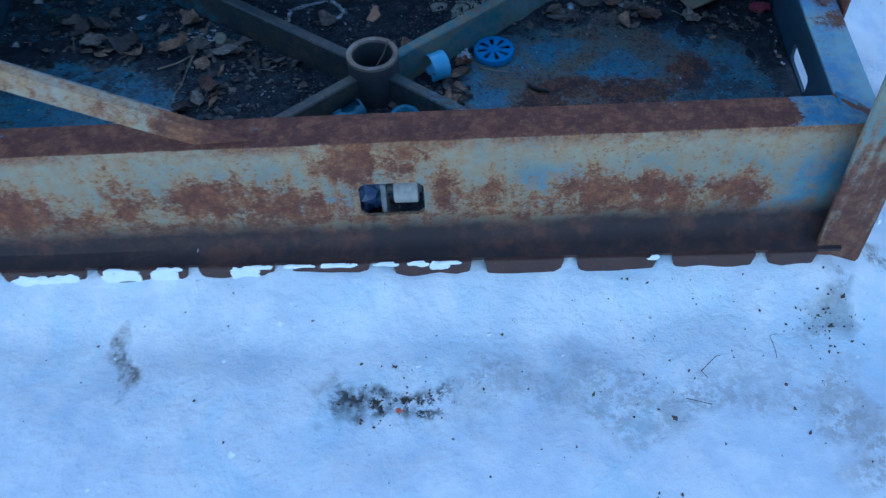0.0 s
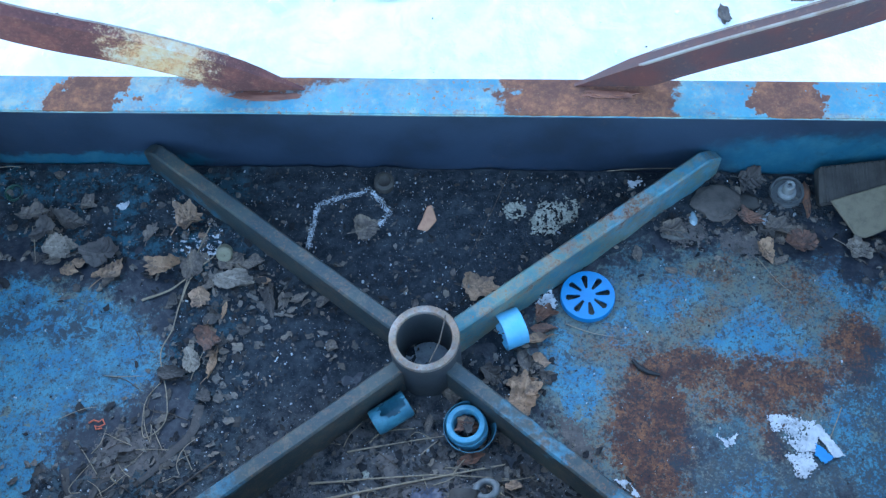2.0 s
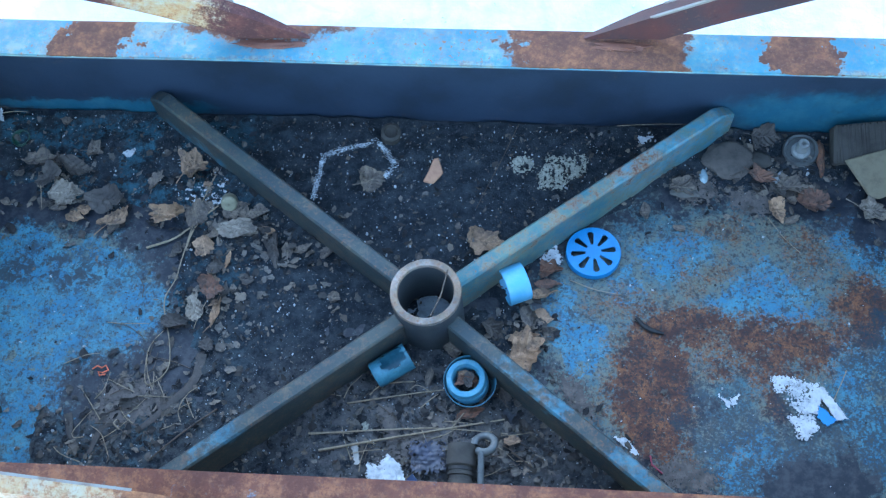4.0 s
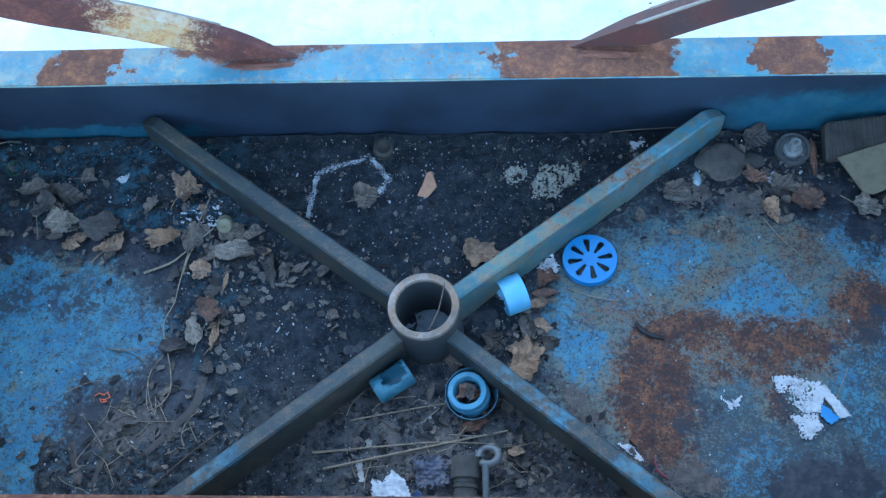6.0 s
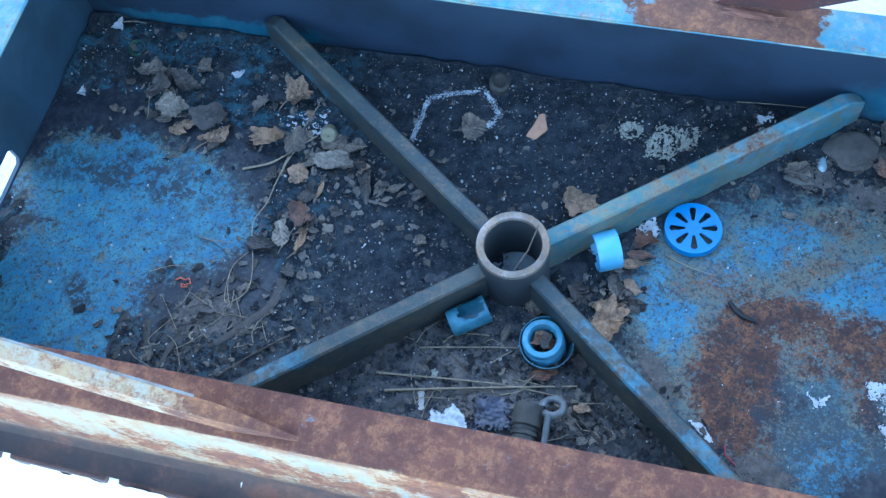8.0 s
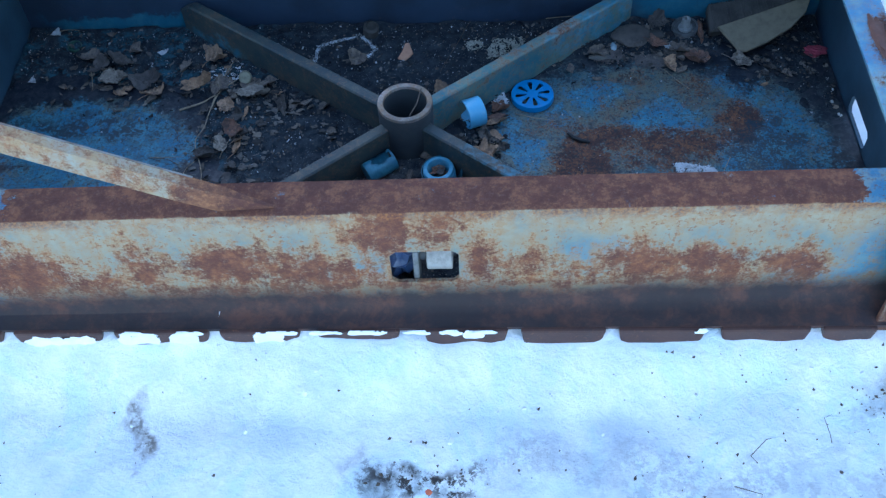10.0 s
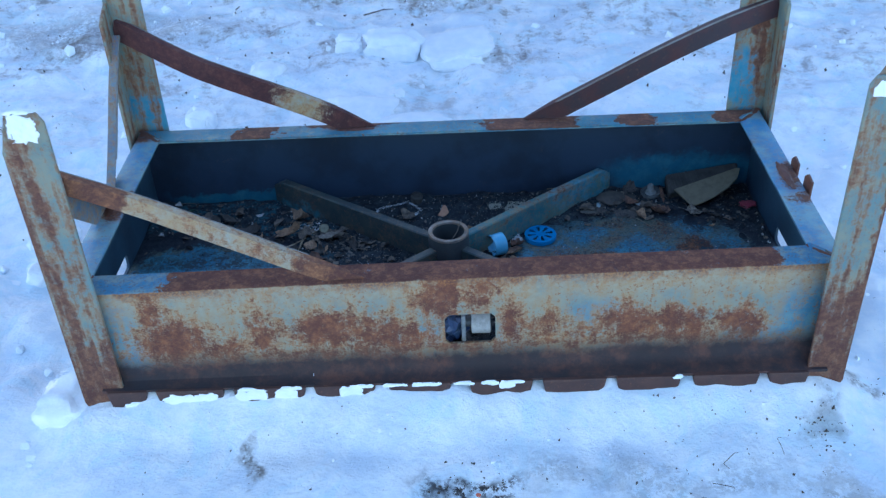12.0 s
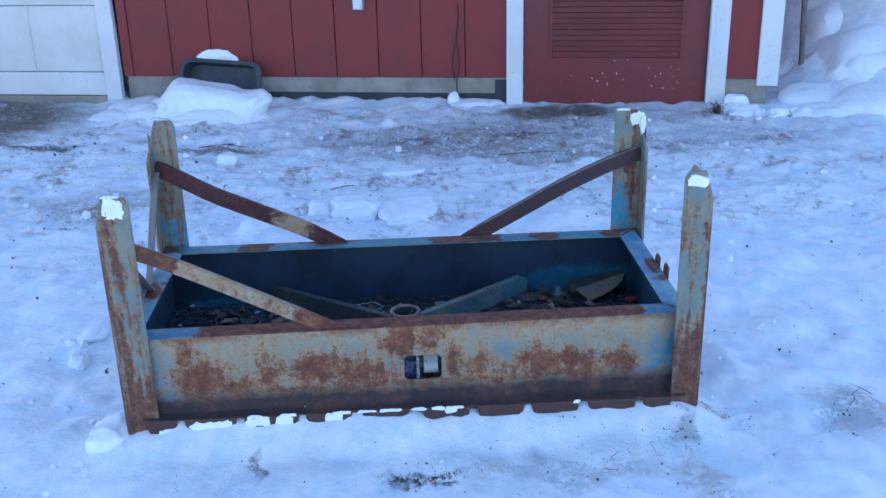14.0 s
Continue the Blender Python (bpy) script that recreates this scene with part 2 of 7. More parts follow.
    col = s.mix(s.math("MULTIPLY", s.band(s.noise(7, 7, 0.7), 0.5, 0.8), grime), col, (0.045, 0.05, 0.055))
    if foot:
        k = s.math("ADD", z, s.math("MULTIPLY", s.math("SUBTRACT", s.noise(5, 7, 0.7), 0.5), 0.07))
        col = s.mix(s.math("MULTIPLY", s.band(k, foot[0] + 0.022, foot[0] - 0.012), 0.93), col, s.mix(s.band(mid, 0.4, 0.7), foot[1], (0.12, 0.058, 0.046)))
    h = s.total(s.math("MULTIPLY", rust, -0.5), s.math("MULTIPLY", fine, s.math("ADD", rust, 0.2)), s.math("MULTIPLY", mid, 0.3))
    rough = s.total(0.42, s.math("MULTIPLY", rust, 0.42), s.math("MULTIPLY", fine, 0.15))
    return s.done(col, rough, h, 0.55, 0.0016, spec=0.4)


def paint_mat(name, colour, worn, rough=0.55, chips=0.0, chip_colour=(0.3, 0.27, 0.24), scale=1.0):
    s = Shade(name)
    n = s.noise(3 * scale, 6, 0.65)
    col = s.mix(s.band(n, 0.35, 0.7), colour, worn)
    fine = s.noise(90 * scale, 5, 0.65)
    if chips:
        col = s.mix(s.math("MULTIPLY", s.band(s.noise(26 * scale, 6, 0.7), 0.62, 0.66), chips), col, chip_colour)
    return s.done(col, rough, fine, 0.25, 0.002)


def snow_mat():
    s = Shade("snow")
    w = s.warped(6, 0.3)
    fine, mid, big = s.noise(110, 5, 0.65), s.noise(14, 5, 0.6), s.noise(1.7, 5, 0.6)
    col = s.mix(s.band(s.total(s.math("MULTIPLY", mid, 0.5), s.math("MULTIPLY", s.noise(4, 5, 0.6, warp=0.5), 0.5)), 0.38, 0.6), (0.75, 0.82, 0.9), (0.94, 0.95, 0.965))
    # bluish refrozen ice in trodden hollows
    ice = s.math("MULTIPLY", s.band(s.noise(4.5, 6, 0.65, warp=0.8), 0.5, 0.62), 0.55)
    col = s.mix(ice, col, (0.66, 0.84, 0.93))
    col = s.mix(s.math("MULTIPLY", s.band(s.noise(11, 6, 0.7, warp=0.5), 0.55, 0.66), 0.5), col, (0.94, 0.95, 0.96))
    # fine soil trodden in, mostly behind the frame and towards the doorway
    y = s.axis(1)
    zone = s.math("MULTIPLY", s.math("MULTIPLY", s.band(y, 2.2, 3.6), s.band(y, 6.6, 5.2)), s.band(s.axis(0), 3.0, 2.4))
    soil = s.math("MULTIPLY", s.band(s.total(s.math("MULTIPLY", s.noise(2.4, 7, 0.68), 0.55), s.math("MULTIPLY", s.noise(19, 6, 0.75), 0.45)), 0.5, 0.64), s.math("ADD", s.math("MULTIPLY", zone, 0.8), 0.06))
    col = s.mix(soil, col, (0.2, 0.145, 0.115))
    crumbs = s.math("MULTIPLY", s.band(s.noise(70, 4, 0.7), 0.66, 0.72), s.band(s.noise(3.1, 5, 0.6), 0.42, 0.62))
    col = s.mix(s.math("MULTIPLY", crumbs, 0.65), col, (0.11, 0.09, 0.08))
    grain = s.band(s.noise(55, 6, 0.75), 0.44, 0.56)
    spread = s.band(s.noise(9, 6, 0.7), 0.38, 0.6)
    for c, r, k, tint in (
        ((-0.095, 0.935, 0), (0.085, 0.03, 0.3), 1.0, (0.025, 0.022, 0.024)),
        ((0.69, 1.07, 0), (0.04, 0.045, 0.3), 0.5, (0.07, 0.055, 0.04)),
        ((-0.58, 0.995, 0), (0.025, 0.04, 0.3), 0.8, (0.11, 0.075, 0.055)),
        ((0.71, 0.86, 0), (0.06, 0.09, 0.3), 0.5, (0.3, 0.23, 0.17)),
        ((0.83, 1.2, 0), (0.05, 0.03, 0.3), 0.8, (0.1, 0.07, 0.05)),
        ((0.3, 0.93, 0), (0.4, 0.05, 0.3), 0.35, (0.16, 0.13, 0.11)),
        ((0.3, 4.8, 0), (0.9, 0.4, 0.5), 0.8, (0.17, 0.11, 0.08)),
        ((0.95, 4.4, 0), (0.7, 0.12, 0.5), 0.6, (0.15, 0.11, 0.08)),
        ((1.3, 5.35, 0), (0.9, 0.3, 0.5), 0.6, (0.22, 0.18, 0.16)),
        ((1.9, 4.7, 0), (0.9, 0.35, 0.5), 0.4, (0.2, 0.16, 0.15)),
        ((-2.47, 5.0, 0), (0.28, 0.07, 0.5), 1.0, (0.06, 0.045, 0.04)),
        ((-3.5, 5.95, 0), (0.95, 0.85, 0.6), 1.0, (0.11, 0.085, 0.065)),
        ((1.05, 5.5, 0), (0.4, 0.25, 0.5), 0.8, (0.19, 0.155, 0.12)),
        ((0.68, 4.82, 0), (0.16, 0.07, 0.5), 0.9, (0.12, 0.085, 0.07)),
        ((0.85, 4.25, 0), (0.4, 0.05, 0.5), 0.7, (0.15, 0.11, 0.07)),
        ((-1.35, 4.75, 0), (0.28, 0.07, 0.5), 0.85, (0.12, 0.08, 0.06)),
        ((0.0, 4.86, 0), (0.14, 0.06, 0.5), 0.8, (0.15, 0.1, 0.08)),
        ((2.35, 4.58, 0), (0.12, 0.06, 0.5), 0.8, (0.13, 0.09, 0.06)),
        ((-1.7, 3.7, 0), (0.5, 0.2, 0.5), 0.55, (0.14, 0.1, 0.09)),
        ((1.3, 1.2, 0), (0.14, 0.14, 0.3), 0.5, (0.09, 0.07, 0.06)),
    ):
        m = s.math("MULTIPLY", s.blot(w, c, r, 0.6), s.math("MAXIMUM", grain, s.math("MULTIPLY", spread, 0.8)))
        col = s.mix(s.math("MULTIPLY", m, k), col, tint)
    # bare wet gravel before the doors
    for c, r, tint in (((-3.75, 5.95, 0), (1.15, 1.0, 0.6), (0.23, 0.19, 0.155)), ((1.05, 5.55, 0), (0.42, 0.22, 0.5), (0.24, 0.2, 0.165))):
        m = s.math("MULTIPLY", s.blot(w, c, r, 0.25), s.math("ADD", s.math("MULTIPLY", s.band(s.noise(14, 7, 0.75), 0.36, 0.5), 0.75), 0.25))
        col = s.mix(m, col, s.mix(s.band(s.noise(80, 5, 0.7), 0.35, 0.65), tint, tuple(0.5 * v for v in tint)))
    h = s.total(s.math("MULTIPLY", fine, 0.16), s.math("MULTIPLY", s.noise(38, 6, 0.7), 0.5), mid, s.math("MULTIPLY", big, 0.4))
    m = s.done(col, s.math("SUBTRACT", 0.75, s.math("MULTIPLY", ice, 0.5)), h, 0.6, 0.02, spec=0.35)
    s.bsdf.inputs["Subsurface Weight"].default_value = 0.0
    return m


def clean_snow_mat():
    s = Shade("clean_snow")
    mid = s.noise(20, 6, 0.65)
    col = s.mix(s.band(mid, 0.35, 0.7), (0.84, 0.88, 0.93), (0.93, 0.945, 0.96))
    return s.done(col, 0.7, s.total(mid, s.math("MULTIPLY", s.noise(150, 4, 0.7), 0.3)), 0.5, 0.006, spec=0.3)


def leaf_mat(name, colour, dark):
    """Dry leaf: mottled, paler along its veins, spotted with rot."""
    s = Shade(name)
    vein = s.t.nodes.new("ShaderNodeAttribute")
    vein.attribute_name = "vein"
    col = s.mix(s.band(s.noise(55, 6, 0.7), 0.36, 0.64), colour, dark)
    col = s.mix(s.math("MULTIPLY", s.random, 0.3), col, (0.13, 0.12, 0.12))
    col = s.mix(s.math("MULTIPLY", vein.outputs["Fac"], 0.5), col, tuple(min(0.6, 1.5 * c + 0.02) for c in colour))
    col = s.mix(s.math("MULTIPLY", s.band(s.noise(38, 7, 0.78), 0.47, 0.6), 0.62), col, (0.06, 0.055, 0.055))
    col = s.mix(s.math("MULTIPLY", s.band(s.noise(210, 3, 0.6), 0.6, 0.68), 0.7), col, (0.04, 0.035, 0.035))
    return s.done(col, 0.75, s.total(s.noise(140, 5, 0.7), s.math("MULTIPLY", vein.outputs["Fac"], 0.5)), 0.6, 0.002, spec=0.25)


def plain_mat(name, colour, worn, rough=0.4, scale=40, bump=0.2, metal=0.0, dirt=0.25):
    s = Shade(name)
    col = s.mix(s.band(s.noise(scale, 5, 0.65), 0.4, 0.7), colour, worn)
    col = s.mix(s.math("MULTIPLY", s.band(s.noise(scale * 0.4, 7, 0.75), 0.52, 0.7), dirt), col, (0.05, 0.045, 0.045))
    return s.done(col, rough, s.noise(scale * 4, 4, 0.6), bump, 0.001, metal=metal)


SNOW, CLEAN_SNOW = snow_mat(), clean_snow_mat()

# the outer faces and the flange of each wall of the frame
def front_mat():
    """Pale grey-green paint over blue on the long front: ragged rust blotches with orange rims, a dark foot, a rusted
    top flange.
    """
    s = Shade("front_wall_steel")
    w = s.vec("ADD", s.warped(11, 0.1), s.vec("SUBTRACT", s.warped(60, 0.03), s.pos))
    big, mid, fine = s.noise(8, 6, 0.7), s.noise(38, 7, 0.75, warp=0.4), s.noise(210, 4, 0.7)
    runs = s.noise(46, 4, 0.6, vec=s.vec("MULTIPLY", s.pos, (1, 1, 0.1)))
    fray = s.total(s.math("MULTIPLY", s.math("SUBTRACT", mid, 0.5), 1.3), s.math("MULTIPLY", s.math("SUBTRACT", s.noise(95, 6, 0.75), 0.5), 1.0), s.math("MULTIPLY", s.math("SUBTRACT", fine, 0.5), 0.9), s.math("MULTIPLY", s.math("SUBTRACT", runs, 0.5), 0.75))
    rusted = None
    for x, z, rx, rz, k in ((-0.75, 0.205, 0.08, 0.06, 1.0), (-0.79, 0.29, 0.03, 0.07, 0.75), (-0.66, 0.185, 0.07, 0.035, 0.75), (-0.555, 0.235, 0.04, 0.08, 0.75), (-0.55, 0.2, 0.02, 0.03, 1.1), (-0.415, 0.225, 0.08, 0.048, 1.05),
                            (-0.27, 0.2, 0.1, 0.055, 0.85), (-0.15, 0.31, 0.04, 0.07, 1.0), (-0.06, 0.31, 0.05, 0.06, 0.7), (0.02, 0.22, 0.03, 0.055, 0.8), (0.08, 0.21, 0.05, 0.04, 0.65), (0.28, 0.2, 0.075, 0.045, 0.95), (0.39, 0.215, 0.08, 0.035, 1.0),
                            (0.41, 0.175, 0.09, 0.025, 0.8), (0.53, 0.2, 0.05, 0.035, 1.05), (0.17, 0.185, 0.06, 0.025, 0.7), (-0.35, 0.16, 0.4, 0.018, 0.7), (0.3, 0.155, 0.3, 0.014, 0.7)):
        b = s.math("MULTIPLY", s.blot(w, (x, 1.21, z), (rx * 1.1, 0.5, rz * 1.1), 0.85), k)
        rusted = b if rusted is None else s.math("MAXIMUM", rusted, b)
    v = s.total(s.math("MULTIPLY", rusted, 0.78), fray, 0.06)
    z = s.axis(2)
    base = s.mix(s.band(big, 0.4, 0.6), (0.17, 0.235, 0.225), (0.27, 0.275, 0.215))
    base = s.mix(s.math("MULTIPLY", s.band(s.noise(17, 6, 0.7), 0.46, 0.62), 0.75), base, (0.3, 0.275, 0.195))
    blue = None
    for x, z0, rx, rz in ((0.69, 0.2, 0.08, 0.2), (-0.95, 0.2, 0.1, 0.25), (-0.88, 0.15, 0.08, 0.07), (0.0, 0.19, 0.03, 0.05), (-0.17, 0.2, 0.02, 0.04), (0.6, 0.16, 0.09, 0.04), (0.2, 0.24, 0.06, 0.03)):
        b = s.math("MULTIPLY", s.blot(w, (x, 1.21, z0), (rx, 0.5, rz), 0.4), 0.9 if rx > 0.05 and abs(x) > 0.5 else 0.45)
        blue = b if blue is None else s.math("MAXIMUM", blue, b)
    base = s.mix(blue, base, s.mix(s.band(s.noise(20, 6, 0.7), 0.38, 0.62), (0.045, 0.2, 0.32), (0.13, 0.27, 0.32)))
    stain = s.band(s.total(s.math("MULTIPLY", s.noise(16, 6, 0.7, warp=0.5), 0.6), s.math("MULTIPLY", runs, 0.4)), 0.46, 0.62)
    base = s.mix(s.math("MULTIPLY", stain, 0.6), base, (0.33, 0.2, 0.1))
    # cream primer along the fold
    upper = s.math("MULTIPLY", s.band(s.math("ADD", z, s.math("MULTIPLY", s.math("SUBTRACT", big, 0.5), 0.08)), 0.25, 0.34), 0.85)
    base = s.mix(s.math("MULTIPLY", upper, s.band(s.noise(15, 6, 0.7), 0.26, 0.5)), base, s.mix(s.band(s.noise(70, 5, 0.7), 0.4, 0.62), (0.36, 0.31, 0.21), (0.37, 0.23, 0.12)))
    halo = s.math("MULTIPLY", s.band(v, 0.0, 0.5), s.band(mid, 0.28, 0.56))
    base = s.mix(s.math("MULTIPLY", halo, 0.8), base, s.mix(s.band(s.noise(110, 4, 0.7), 0.36, 0.62), (0.38, 0.25, 0.12), (0.4, 0.165, 0.05)))
    freckle = s.math("MULTIPLY", s.band(s.noise(105, 4, 0.7), 0.57, 0.65), s.band(s.noise(12, 4, 0.6), 0.38, 0.56))
    base = s.mix(s.math("MULTIPLY", freckle, 0.85), base, (0.27, 0.115, 0.05))
    rust = s.math("MULTIPLY", s.band(v, 0.24, 0.72), 0.94)
    red = s.mix(s.band(s.noise(24, 7, 0.75), 0.38, 0.62), (0.11, 0.036, 0.028), s.mix(s.band(s.noise(80, 5, 0.75), 0.4, 0.62), (0.16, 0.055, 0.036), (0.28, 0.11, 0.05)))
    col = s.mix(rust, base, red)
    # rust creeping down from the fold
    fold = s.math("MULTIPLY", s.band(s.math("ADD", z, s.math("MULTIPLY", s.math("SUBTRACT", mid, 0.5), 0.05)), 0.322, 0.35), s.band(s.noise(18, 6, 0.7), 0.36, 0.56))
    col = s.mix(s.math("MULTIPLY", fold, 0.85), col, s.mix(s.band(fine, 0.42, 0.6), (0.13, 0.05, 0.035), (0.34, 0.14, 0.05)))
    # brown above a much darker, rust-mottled foot
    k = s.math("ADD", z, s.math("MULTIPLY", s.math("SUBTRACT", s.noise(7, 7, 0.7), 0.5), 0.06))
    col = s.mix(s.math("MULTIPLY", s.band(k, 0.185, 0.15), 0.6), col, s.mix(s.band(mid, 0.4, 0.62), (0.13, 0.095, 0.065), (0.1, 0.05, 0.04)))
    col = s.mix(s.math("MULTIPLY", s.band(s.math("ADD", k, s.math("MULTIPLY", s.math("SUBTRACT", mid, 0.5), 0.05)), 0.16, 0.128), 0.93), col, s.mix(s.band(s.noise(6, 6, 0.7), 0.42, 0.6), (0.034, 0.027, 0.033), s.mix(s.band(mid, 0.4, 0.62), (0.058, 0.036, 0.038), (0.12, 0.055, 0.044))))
    # the flange, rusted through but at its ends
    level = s.total(z, 0.016, s.math("MULTIPLY", s.math("SUBTRACT", s.axis(1), 1.21), -0.0185))
    top = s.band(s.math("ADD", level, s.math("MULTIPLY", s.math("SUBTRACT", mid, 0.5), 0.008)), 0.3655, 0.368)
    sound = None
    for x, rx in ((-0.85, 0.1), (0.68, 0.075)):
        b = s.blot(w, (x, 1.245, 0.36), (rx, 0.6, 0.6), 0.45)
        sound = b if sound is None else s.math("MAXIMUM", sound, b)
    sound = s.band(s.total(sound, s.math("MULTIPLY", fray, 1.1)), 0.45, 0.65)
    flake = s.math("MULTIPLY", s.band(s.noise(33, 7, 0.75, warp=0.3), 0.6, 0.68), s.band(s.noise(6, 3, 0.5), 0.45, 0.6))
    plate = s.mix(s.band(s.noise(22, 7, 0.78), 0.4, 0.58), (0.09, 0.034, 0.026), s.mix(s.band(s.noise(60, 6, 0.78), 0.42, 0.6), (0.13, 0.048, 0.033), (0.23, 0.095, 0.05)))
    plate = s.mix(s.math("MULTIPLY", s.band(s.noise(120, 5, 0.75), 0.56, 0.66), 0.22), plate, (0.22, 0.13, 0.1))
    plate = s.mix(s.math("MULTIPLY", s.math("MAXIMUM", s.math("MULTIPLY", flake, 0.75), sound), 0.95), plate, s.mix(s.band(s.noise(30, 5, 0.7), 0.4, 0.62), (0.05, 0.19, 0.32), (0.17, 0.25, 0.27)))
    plate = s.mix(s.math("MULTIPLY", s.band(s.noise(140, 5, 0.75), 0.54, 0.62), 0.6), plate, (0.12, 0.055, 0.045))
    col = s.mix(top, col, plate)
    rust = s.math("MAXIMUM", rust, top)
    h = s.total(s.math("MULTIPLY", rust, -0.5), s.math("MULTIPLY", fine, s.math("ADD", rust, 0.25)), s.math("MULTIPLY", mid, 0.3))
    foot_band = s.band(z, 0.16, 0.13)
    return s.done(col, s.total(0.4, s.math("MULTIPLY", s.math("MAXIMUM", rust, foot_band), 0.38), s.math("MULTIPLY", fine, 0.16)), h, 0.55, 0.0018, spec=0.35)


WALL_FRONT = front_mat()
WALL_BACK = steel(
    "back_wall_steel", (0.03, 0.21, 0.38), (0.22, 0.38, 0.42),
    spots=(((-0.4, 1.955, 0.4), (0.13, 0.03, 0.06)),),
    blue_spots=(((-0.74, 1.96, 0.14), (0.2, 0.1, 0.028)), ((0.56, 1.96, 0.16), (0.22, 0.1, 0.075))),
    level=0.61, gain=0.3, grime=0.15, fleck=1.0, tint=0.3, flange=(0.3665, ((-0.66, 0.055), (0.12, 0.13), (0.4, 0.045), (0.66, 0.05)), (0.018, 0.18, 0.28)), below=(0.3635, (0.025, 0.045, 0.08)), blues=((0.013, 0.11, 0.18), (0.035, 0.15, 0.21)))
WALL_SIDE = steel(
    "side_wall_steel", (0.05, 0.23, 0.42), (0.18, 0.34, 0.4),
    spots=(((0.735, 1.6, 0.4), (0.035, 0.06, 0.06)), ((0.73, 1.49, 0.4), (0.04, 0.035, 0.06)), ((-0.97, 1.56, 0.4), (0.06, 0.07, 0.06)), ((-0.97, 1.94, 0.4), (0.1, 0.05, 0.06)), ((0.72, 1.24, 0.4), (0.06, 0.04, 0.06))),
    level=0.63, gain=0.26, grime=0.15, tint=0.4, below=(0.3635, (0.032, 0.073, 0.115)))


def floor_mat():
    """The tray's floor: bright blue paint worn to grey and olive primer, rust breaking through, dark specks and trodden dirt."""
    s = Shade("floor_steel")
    w = s.vec("ADD", s.warped(10, 0.11), s.vec("SUBTRACT", s.warped(55, 0.045), s.pos))
    mid, fine, lay = s.noise(44, 7, 0.75, warp=0.3), s.noise(230, 4, 0.7), s.noise(13, 7, 0.75, warp=0.4)

    def field(spots, soft=0.5):
        out = None
        for x, y, rx, ry, k in spots:
            b = s.math("MULTIPLY", s.blot(w, (x, y, 0.125), (rx, ry, 0.4), soft), k)
            out = b if out is None else s.math("MAXIMUM", out, b)
        return out

    def around(v, k):
        return s.math("MULTIPLY", s.math("SUBTRACT", v, 0.5), k)

    vivid = field(((0.11, 1.56, 0.045, 0.05, 1.0), (0.385, 1.63, 0.07, 0.035, 1.0), (0.35, 1.4, 0.055, 0.05, 1.0), (0.51, 1.49, 0.045, 0.09, 1.0), (0.26, 1.715, 0.07, 0.035, 0.85), (0.41, 1.66, 0.05, 0.05, 0.9), (0.54, 1.75, 0.05, 0.06, 0.9),
                   (0.08, 1.64, 0.03, 0.04, 0.8), (0.17, 1.66, 0.04, 0.03, 0.7), (0.6, 1.4, 0.08, 0.12, 0.9), (0.61, 1.58, 0.06, 0.14, 1.1), (0.67, 1.5, 0.05, 0.12, 0.85), (-0.72, 1.58, 0.17, 0.12, 1.0), (-0.84, 1.6, 0.14, 0.12, 1.0), (-0.82, 1.4, 0.15, 0.16, 1.0), (-0.55, 1.4, 0.03, 0.05, 0.5)), 0.45)
    base = s.mix(s.band(s.noise(19, 6, 0.75), 0.42, 0.6), (0.045, 0.12, 0.15), (0.115, 0.14, 0.12))
    base = s.mix(s.math("MULTIPLY", s.band(s.noise(120, 4, 0.7), 0.5, 0.62), 0.45), base, (0.17, 0.17, 0.13))
    blue = s.mix(s.band(s.noise(26, 6, 0.7), 0.4, 0.62), (0.017, 0.165, 0.285), (0.05, 0.225, 0.305))
    paint = s.band(s.total(s.math("MULTIPLY", vivid, 0.5), around(lay, 1.3), around(mid, 1.7), around(fine, 0.6)), 0.2, 0.33)
    base = s.mix(s.math("MULTIPLY", paint, 0.92), base, blue)
    base = s.mix(s.math("MULTIPLY", s.math("MULTIPLY", paint, s.band(s.noise(95, 5, 0.75), 0.52, 0.6)), 0.7), base, (0.075, 0.11, 0.12))
    rusted = field(((0.21, 1.49, 0.065, 0.12, 1.0), (0.26, 1.59, 0.08, 0.045, 0.95), (0.4, 1.575, 0.12, 0.045, 0.95), (0.52, 1.635, 0.05, 0.07, 1.0), (0.36, 1.53, 0.08, 0.025, 0.8), (0.22, 1.39, 0.05, 0.05, 0.75), (0.38, 1.48, 0.025, 0.035, 0.9), (0.33, 1.76, 0.05, 0.03, 0.6), (0.19, 1.63, 0.08, 0.035, 0.55), (0.45, 1.73, 0.04, 0.05, 0.6), (0.3, 1.68, 0.05, 0.03, 0.5), (0.45, 1.73, 0.22, 0.09, 0.24), (0.6, 1.58, 0.1, 0.16, 0.26), (0.34, 1.43, 0.2, 0.07, 0.26)))
    v = s.total(s.math("MULTIPLY", rusted, 0.68), around(mid, 1.3), around(fine, 0.75))
    rust = s.band(v, 0.36, 0.58)
    halo = s.math("MULTIPLY", s.band(v, 0.08, 0.4), s.band(fine, 0.36, 0.56))
    base = s.mix(s.math("MULTIPLY", halo, 0.85), base, s.mix(s.band(s.noise(90, 4, 0.7), 0.4, 0.62), (0.13, 0.12, 0.08), (0.19, 0.09, 0.045)))
    red = s.mix(s.band(s.noise(30, 7, 0.75), 0.38, 0.62), (0.068, 0.033, 0.028), s.mix(s.band(s.noise(100, 5, 0.75), 0.42, 0.6), (0.13, 0.055, 0.035), (0.24, 0.1, 0.046)))
    col = s.mix(rust, base, red)
